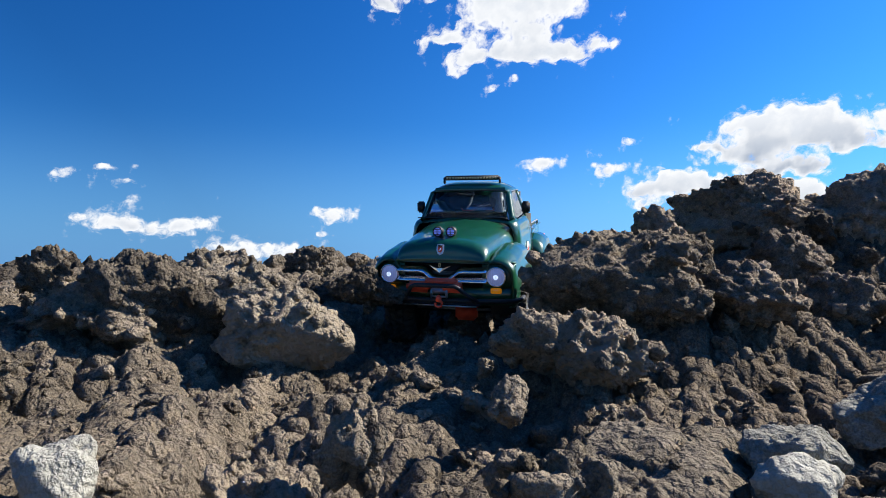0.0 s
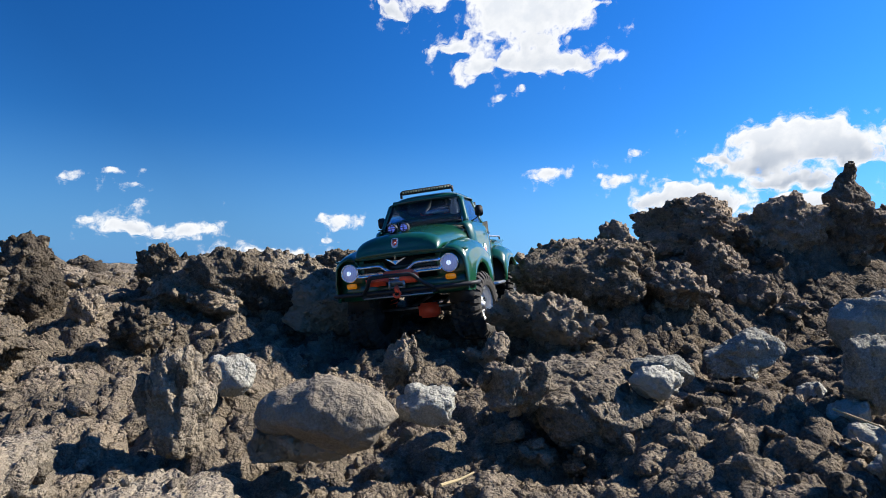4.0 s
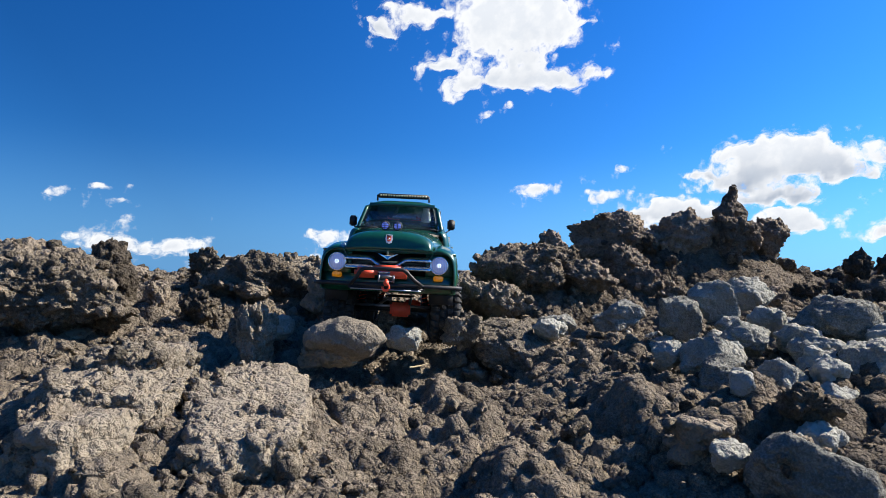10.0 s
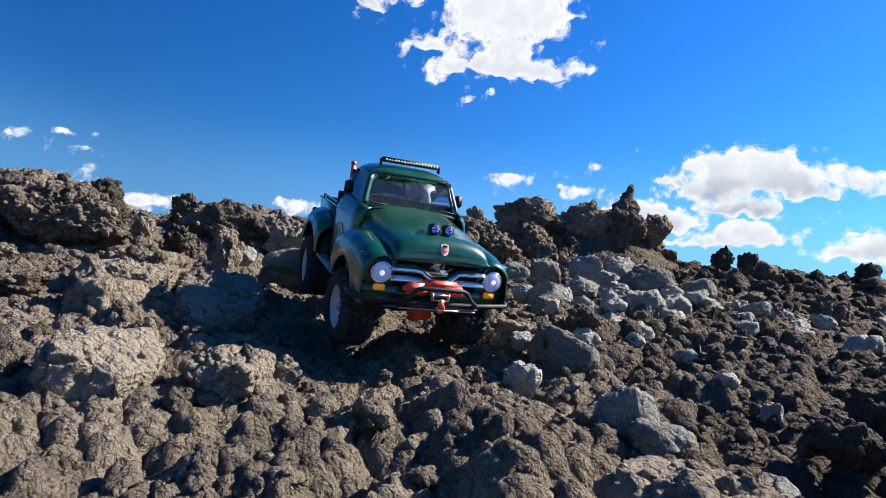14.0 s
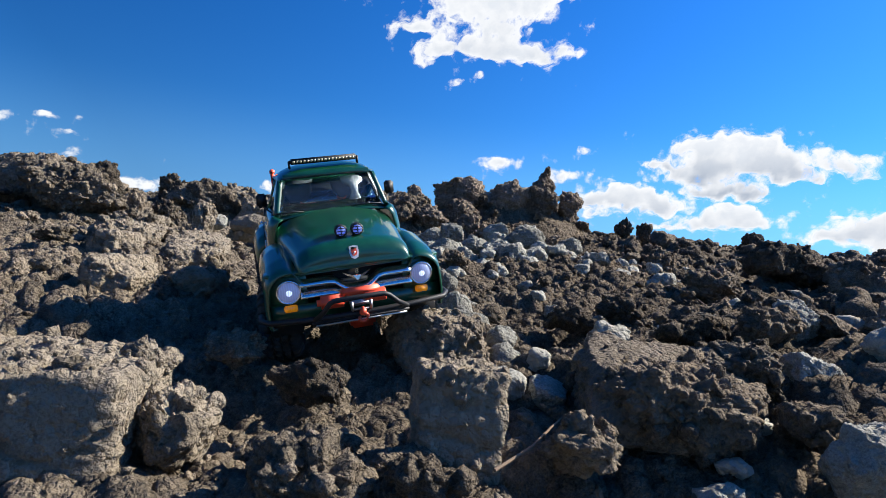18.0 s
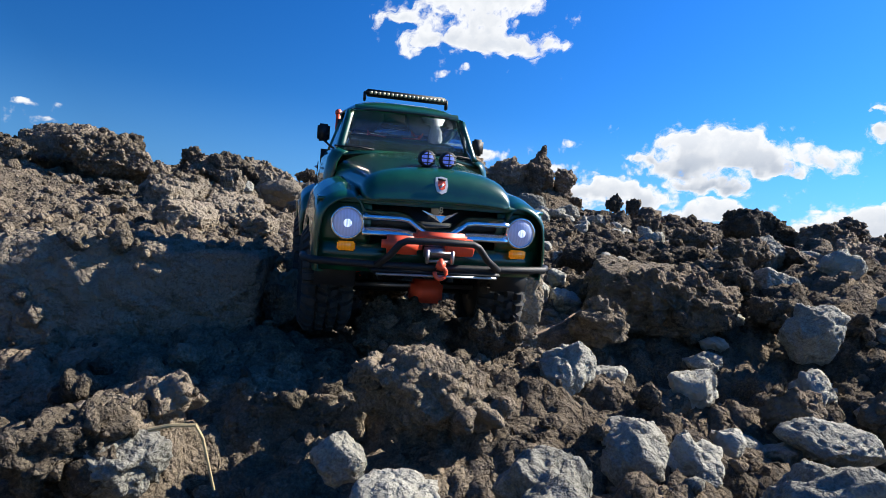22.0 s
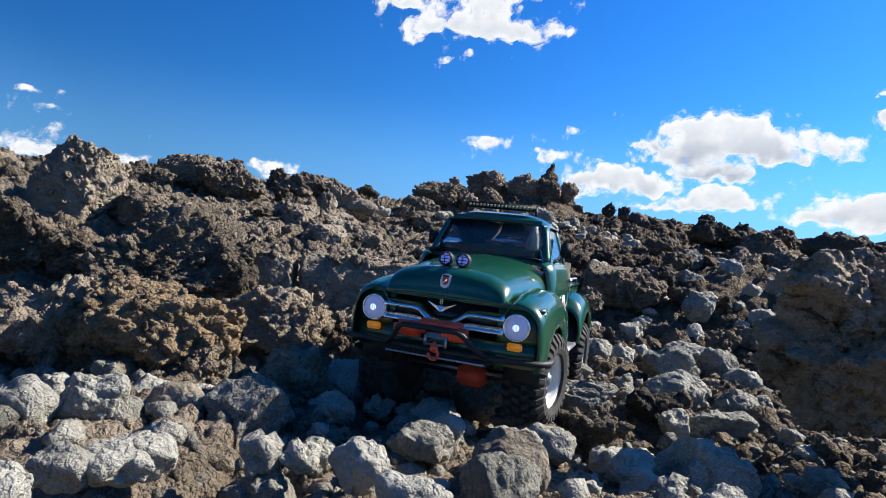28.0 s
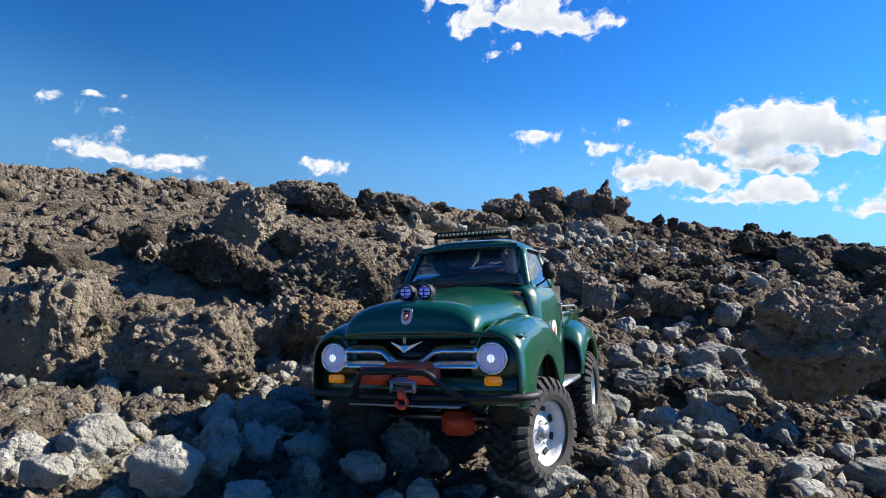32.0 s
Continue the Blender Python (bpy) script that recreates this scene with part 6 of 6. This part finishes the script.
        # mirrors
        arm = part("mirror", box(s * 0.098, -0.052, 0.2245, 0.0150, 0.006, 0.0210, 0.0025), BLACK, truck, "black wing mirror")
        part("mirror_arm", tube([(s * 0.0855, -0.066, 0.206), (s * 0.091, -0.058, 0.210), (s * 0.098, -0.052, 0.216)], 0.0012, None, 6), BLACK, arm)
        part("mirror_face", box(s * 0.098, -0.0483, 0.2245, 0.0120, 0.0008, 0.0175, 0.0002), CHROME, arm)
        # wipers
        part("wiper", tube([(s * 0.058 - 0.03, -0.1005, 0.2085), (s * 0.058, -0.0985, 0.2092), (s * 0.058 + 0.016, -0.099, 0.2078)], 0.0011, None, 6), MATT, truck)
    # windscreen
    secs = []
    for x in np.linspace(-1, 1, 17):
        secs.append([(x * 0.080, -0.0995 + 0.006 * x * x, 0.2035), (x * 0.074, -0.087 + 0.005 * x * x, 0.229), (x * 0.0675, -0.0745 + 0.004 * x * x, 0.2545)])
    pane = thicken(part("windscreen", loft(secs), GLASS, truck, "clear curved windscreen"), 0.0008)
    pane.visible_shadow = False
    part("screen_seal", tube([(-0.0665, -0.0718, 0.2545), (-0.0805, -0.0955, 0.2045), (-0.05, -0.0998, 0.2045), (0, -0.102, 0.2055), (0.05, -0.0998, 0.2045), (0.0805, -0.0955, 0.2045), (0.0665, -0.0718, 0.2545), (0.03, -0.0765, 0.2555), (-0.03, -0.0765, 0.2555), (-0.0665, -0.0718, 0.2545)], 0.0010, None, 6), MATT, truck)
    # back wall with its window
    bm = bmesh.new()
    for cx, cz, sx, sz in ((0, 0.145, 0.19, 0.125), (0, 0.2505, 0.118, 0.006), (-0.060, 0.228, 0.030, 0.042), (0.060, 0.228, 0.030, 0.042), (0, 0.212, 0.13, 0.014)):
        box(cx, 0.031, cz, sx, 0.003, sz, 0.0005, bm)
    part("back_wall", bm, MATT, truck, "dark inner back wall")
    part("back_window", box(0, 0.031, 0.235, 0.092, 0.0008, 0.034, 0), DARK_GLASS, truck).visible_shadow = False
    # interior
    part("cab_floor", box(0, -0.035, 0.150, 0.17, 0.12, 0.003, 0.0005), BLACK, truck)
    for x in (-0.04, 0.04):
        seat = part("seat", box(x, -0.018, 0.172, 0.052, 0.05, 0.016, 0.005), CLOTH, truck, "grey bucket seat")
        part("backrest", loft([[(x + u * w, y - 0.006 * abs(u) ** 3, z) for u in (-1, -0.8, -0.4, 0, 0.4, 0.8, 1)] + [(x + u * w, y + 0.012, z) for u in (1, 0, -1)] for y, z, w in ((0.000, 0.172, 0.022), (0.003, 0.190, 0.0235), (0.006, 0.210, 0.0225), (0.009, 0.224, 0.016), (0.010, 0.232, 0.012))], None, True, True), CLOTH, seat)
        part("headrest", box(x, 0.017, 0.236, 0.026, 0.010, 0.014, 0.004), CLOTH, seat)
    part("steering_wheel", loft([[Vector((0.04, -0.062, 0.206)) + Matrix.Rotation(radians(25), 3, "X") @ Vector(((0.017 + 0.0016 * math.cos(b)) * math.cos(a), 0.0016 * math.sin(b), (0.017 + 0.0016 * math.cos(b)) * math.sin(a))) for b in [2 * math.pi * j / 8 for j in range(8)]] for a in [2 * math.pi * i / 28 for i in range(29)]], None, True), BLACK, truck)
    for side in (-1, 1):
        part("cage_hoop", tube([(side * 0.044, 0.010, 0.160), (side * 0.041, 0.012, 0.215), (side * 0.034, 0.012, 0.243), (side * 0.012, 0.012, 0.247)], 0.0030, None, 8), RED, truck, "red roll cage bar")
        part("cage_brace", tube([(side * 0.004 - 0.022, 0.020, 0.244), (side * 0.006 + 0.022, 0.020, 0.205)], 0.0011, None, 6), CHROME, truck, "thin bright diagonal brace")
    part("harness_pad", box(0.030, 0.014, 0.226, 0.014, 0.008, 0.024, 0.003), RED, truck, "red harness pad beside the driver figure")
    # the moulded figure behind the wheel: one plain shape
    bm = lathe(((0.178, 0.013), (0.19, 0.0145), (0.205, 0.0165), (0.2125, 0.0150), (0.217, 0.0065), (0.2215, 0.0050), (0.2255, 0.0072), (0.232, 0.0088), (0.239, 0.0078), (0.2435, 0.0025)), "z", 20, None, (0, 0, 0))
    bmesh.ops.transform(bm, matrix=pose(0.046, -0.032, 0.001, 0, 0, 0) @ Matrix.Diagonal((1.1, 0.75, 1, 1)), verts=bm.verts)
    part("driver_figure", bm, DOLL, truck, "plain moulded driver figure in pale clothes")
    # light bar over the screen
    bar = part("light_bar", box(0, -0.0525, 0.2775, 0.101, 0.010, 0.0085, 0.0018), BLACK, truck, "long black roof light bar")
    for k in range(18):
        part("led", box(-0.0448 + k * 0.00527, -0.0581, 0.2775, 0.0036, 0.0012, 0.0036, 0.0004), LED, bar)
    for s in (-1, 1):
        part("bar_bracket", box(s * 0.0515, -0.052, 0.273, 0.003, 0.008, 0.012, 0.0008), BLACK, bar)
    part("jack_bar", box(-0.074, 0.038, 0.213, 0.006, 0.008, 0.094, 0.001), RED, truck, "upright red jack behind the cab")
    part("jack_head", box(-0.074, 0.038, 0.258, 0.008, 0.010, 0.008, 0.0015), RED, truck)
    build_bed()


def build_bed():
    part("bed_floor", box(0, 0.135, 0.118, 0.155, 0.195, 0.004, 0.0005), MATT, truck)
    for s in (-1, 1):
        bm = box(s * 0.0815, 0.135, 0.140, 0.004, 0.198, 0.058, 0.001)
        box(s * 0.0835, 0.135, 0.170, 0.009, 0.2, 0.005, 0.0018, bm)
        part("bed_side", bm, PAINT, truck)
        part("bed_rail", tube([(s * 0.0835, 0.045, 0.1725), (s * 0.0835, 0.05, 0.180), (s * 0.0835, 0.2, 0.180), (s * 0.0835, 0.205, 0.1725)], 0.0018, None, 6), STEEL, truck, "thin steel bed rail")
        part("tail_lamp", lathe(((0.233, 0.006), (0.239, 0.006), (0.2405, 0.0005)), "y", 16, None, (s * 0.092, 0, 0.14)), RED, truck)
    part("tailgate", box(0, 0.236, 0.141, 0.165, 0.004, 0.06, 0.0012), PAINT, truck)
    part("bed_front", box(0, 0.038, 0.141, 0.165, 0.003, 0.06, 0.001), PAINT, truck)
    build_bumper()


def build_bumper():
    part("bumper_bar", tube([(-0.121, -0.222, 0.098), (-0.1215, -0.243, 0.0985), (-0.113, -0.258, 0.0985), (-0.06, -0.268, 0.098), (0, -0.271, 0.098), (0.06, -0.268, 0.098), (0.113, -0.258, 0.0985), (0.1215, -0.243, 0.0985), (0.121, -0.222, 0.098)], 0.0036, None, 10), BLACK, truck, "black tube bumper")
    part("bumper_plate", box(0, -0.263, 0.093, 0.125, 0.018, 0.004, 0.001), BLACK, truck)
    part("bumper_lip", tube([(-0.058, -0.2735, 0.0905), (0.058, -0.2735, 0.0905)], 0.0013, None, 6), STEEL, truck, "bare steel lip")
    part("hoop", tube([(-0.058, -0.272, 0.098), (-0.048, -0.279, 0.108), (-0.040, -0.286, 0.1205), (-0.034, -0.287, 0.1235), (0, -0.288, 0.1240), (0.028, -0.287, 0.1235), (0.034, -0.286, 0.1205), (0.046, -0.279, 0.108), (0.060, -0.272, 0.098)], 0.0032, None, 10), BLACK, truck, "black stinger hoop")
    winch = part("winch", box(-0.0345, -0.2665, 0.1175, 0.038, 0.015, 0.0175, 0.005), RED, truck, "red winch with steel drum")
    part("motor", lathe(((0.012, 0.0078), (0.0135, 0.0085), (0.038, 0.0085), (0.0395, 0.0078)), "x", 20, None, (-0.006, -0.2665, 0.1175)), RED, winch)
    part("top_cover", box(0.002, -0.2645, 0.1265, 0.050, 0.014, 0.009, 0.0025), RED, winch)
    part("drum", lathe(((-0.013, 0.005), (0.012, 0.005)), "x", 16, None, (0, -0.268, 0.112)), STEEL, winch)
    bm = box(-0.0115, -0.2745, 0.1085, 0.0035, 0.004, 0.0125, 0.0008)
    box(0.0125, -0.2745, 0.1085, 0.0035, 0.004, 0.0125, 0.0008, bm)
    box(0.0, -0.2745, 0.1125, 0.022, 0.003, 0.0025, 0.0006, bm)
    box(0.0, -0.2745, 0.1045, 0.022, 0.003, 0.0025, 0.0006, bm)
    part("fairlead", bm, STEEL, winch, "steel roller fairlead")
    hook = [(0.001 + 0.0055 * math.sin(a), -0.279, 0.0945 - 0.0055 * math.cos(a)) for a in [radians(d) for d in range(-100, 171, 30)]]
    part("hook", tube([(0.001, -0.277, 0.1075), (0.001, -0.279, 0.1005)] + hook[::-1], 0.0021, None, 8), RED, truck, "red tow hook")
    part("hook_shackle", box(0.001, -0.2785, 0.1015, 0.0085, 0.005, 0.0095, 0.0016, None, pose(0, 0, 0, 0, 12, 0)), RED, truck, "red shackle above the tow hook")
    # running gear
    for s in (-1, 1):
        part("frame_rail", box(s * 0.032, -0.01, 0.094, 0.007, 0.46, 0.012, 0.001), MATT, truck)
        for y in (-0.152, 0.14):
            sh = part("shock", tube([(s * 0.06, y + 0.012, 0.062), (s * 0.05, y + 0.02, 0.12)], 0.0048, None, 10), MATT, truck, "black coil shock")
            bm = bmesh.new()
            pts = []
            for k in range(73):
                a, u = k * radians(36), k / 72
                pts.append((s * (0.06 - 0.010 * u) + 0.0062 * math.cos(a), y + 0.012 + 0.008 * u + 0.0062 * math.sin(a), 0.066 + 0.05 * u))
            part("spring", tube(pts, 0.0009, bm, 5), RED, sh, "red spring")
    for y in (-0.152, 0.14):
        ax = part("axle", tube([(-0.083, y, 0.058), (0.083, y, 0.058)], 0.0062, None, 12), MATT, truck, "black solid axle")
        part("diff_cover", box(0.016, y - 0.014, 0.056, 0.036, 0.022, 0.025, 0.004), RED, ax, "red differential cover")
    part("link_bar", tube([(0.03, -0.14, 0.06), (0.02, 0.02, 0.078)], 0.003), STEEL, truck)
    part("link_bar", tube([(-0.03, -0.14, 0.06), (-0.02, 0.02, 0.078)], 0.003), STEEL, truck)
    part("steering_rod", tube([(-0.07, -0.168, 0.062), (0.07, -0.168, 0.062)], 0.0024), STEEL, truck)
    part("skid_plate", box(0, 0.0, 0.078, 0.05, 0.12, 0.004, 0.001), MATT, truck)
    for nm, y in (("front_inner_arch", -0.152), ("rear_inner_arch", 0.14)):
        for s in (-1, 1):
            secs = []
            for k in range(13):
                a = math.pi * k / 12
                secs.append([(s * 0.07, y + 0.075 * math.cos(a), 0.070 + 0.078 * math.sin(a)), (s * 0.11, y + 0.073 * math.cos(a), 0.070 + 0.072 * math.sin(a))])
            thicken(part(nm, loft(secs), MATT, truck), 0.001)


def tyre_mesh():
    """One moulded tyre: staggered lugs stand out of the tread and wrap over the shoulders."""
    W, around = 0.024, 288
    profile = [(-W, 0.034), (-W - 0.002, 0.040), (-W - 0.0012, 0.0455), (-W + 0.001, 0.049), (-W + 0.0035, 0.0515)]
    profile += [(x, 0.0525) for x in np.linspace(-W + 0.006, W - 0.006, 17)]
    profile += [(W - 0.0035, 0.0515), (W - 0.001, 0.049), (W + 0.0012, 0.0455), (W + 0.002, 0.040), (W, 0.034), (W - 0.004, 0.0335), (-W + 0.004, 0.0335)]
    secs = []
    for i, (x, r) in enumerate(profile):
        ring = []
        for k in range(around):
            turn = k / around * 28
            lift = 0.0
            if r > 0.045:
                if abs(x) > 0.0125:
                    lift = 1.0 if (turn + (0.5 if x > 0 else 0) + 6 * abs(x)) % 1 < 0.62 else 0.0
                elif abs(x) < 0.011:
                    lift = 1.0 if (turn + (0.75 if x > 0 else 0.3) + (28 if x > 0 else -28) * x) % 1 < 0.6 and abs(abs(x) - 0.0055) < 0.0048 else 0.0
            rr = r + 0.0052 * lift * (1.0 if r > 0.05 else 0.45)
            xx = x * (1 + 0.05 * lift * (r < 0.05))
            a = 2 * math.pi * k / around
            ring.append((xx, rr * math.cos(a), rr * math.sin(a)))
        secs.append(ring)
    secs.append(secs[0])
    bm = loft(secs, None, True)
    bmesh.ops.remove_doubles(bm, verts=bm.verts[:], dist=0.00001)
    return bm


def build_wheels():
    wheels = {}
    first = {}
    for key, hub in HUBS.items():
        s = -1 if key[1] == "l" else 1
        w = part("wheel", lathe(((s * -0.012, 0.010), (s * 0.010, 0.012), (s * 0.013, 0.008), (s * 0.0175, 0.0065), (s * 0.0185, 0.003)), "x", 20), STEEL, truck, "knobbly tyre on a white steel rim")
        if "tyre" not in first:
            t = part("tyre", tyre_mesh(), RUBBER, w, "dusty black knobbly tyre", False)
            first["tyre"] = t.data
        else:
            link("tyre", first["tyre"], None, w, "dusty black knobbly tyre")
        bm = lathe(((s * -0.019, 0.033), (s * -0.018, 0.0355), (s * 0.019, 0.0355), (s * 0.0205, 0.0342), (s * 0.0195, 0.0315), (s * 0.015, 0.0295), (s * 0.009, 0.028), (s * 0.0065, 0.021), (s * 0.0115, 0.015), (s * 0.012, 0.009)), "x", 40)
        rim = part("rim", bm, WHITE, w, "white steel rim")
        # added dark disc: darkens the inner side, which the rim closes in white
        part("brake_disc", lathe(((s * -0.0194, 0.0335), (s * -0.0206, 0.0325), (s * -0.0210, 0.012), (s * -0.024, 0.011), (s * -0.0245, 0.001)), "x", 28), MATT, rim, "added dark disc over the inner side of the rim")
        bm = bmesh.new()
        for k in range(8):
            m = Matrix.Rotation(2 * math.pi * k / 8, 4, "X") @ pose(s * 0.0088, 0, 0.0245)
            bmesh.ops.create_cube(bm, size=1.0, matrix=m @ Matrix.Diagonal((0.002, 0.0075, 0.0048, 1)))
        part("rim_slots", bm, MATT, rim, "dark rim openings", False)
        bm = bmesh.new()
        for k in range(6):
            a = 2 * math.pi * k / 6
            lathe(((s * 0.010, 0.0013), (s * 0.0138, 0.0013), (s * 0.0142, 0.0003)), "x", 6, bm, (0, 0.0115 * math.cos(a), 0.0115 * math.sin(a)))
        part("nuts", bm, STEEL, rim)
        wheels[key] = w
    return wheels


build_body()
WHEELS = build_wheels()


# ---- motion ----
STEER_T = (0, 4, 7, 9, 10.5, 13, 17, 19, 21, 23, 25, 27.5, 29, 30, 30.5, 32)
STEER = (0, -8, 4, 0, 10, 6, -5, -10, 6, -5, -10, -8, -10, -14, -8, -20)


def motions():
    walk(truck, [(r[0], pose(*r[1:])) for r in TRUCK_PATH])
    spin, last = 0.0, None
    rows = {k: [] for k in WHEELS}
    steps = [0.25 * k for k in range(129)]
    for t in steps:
        m = path_pose(t)
        now = m.translation
        if last is not None:
            ahead = m.to_3x3() @ Vector((0, -1, 0))
            spin += math.degrees((now - last).dot(ahead) / RADIUS)
        last = now.copy()
        steer = float(np.interp(t, STEER_T, STEER))
        for k, hub in HUBS.items():
            w = m @ Vector(hub)
            lift = float(ground_height(w.x, w.y)) - (w.z - RADIUS)
            lift = max(-0.014, min(0.014, lift))
            rows[k].append((t, pose(hub[0], hub[1], hub[2] + lift, 0, 0, steer if k[0] == "f" else 0) @ pose(0, 0, 0, spin, 0, 0)))
    for k, w in WHEELS.items():
        walk(w, rows[k])


motions()
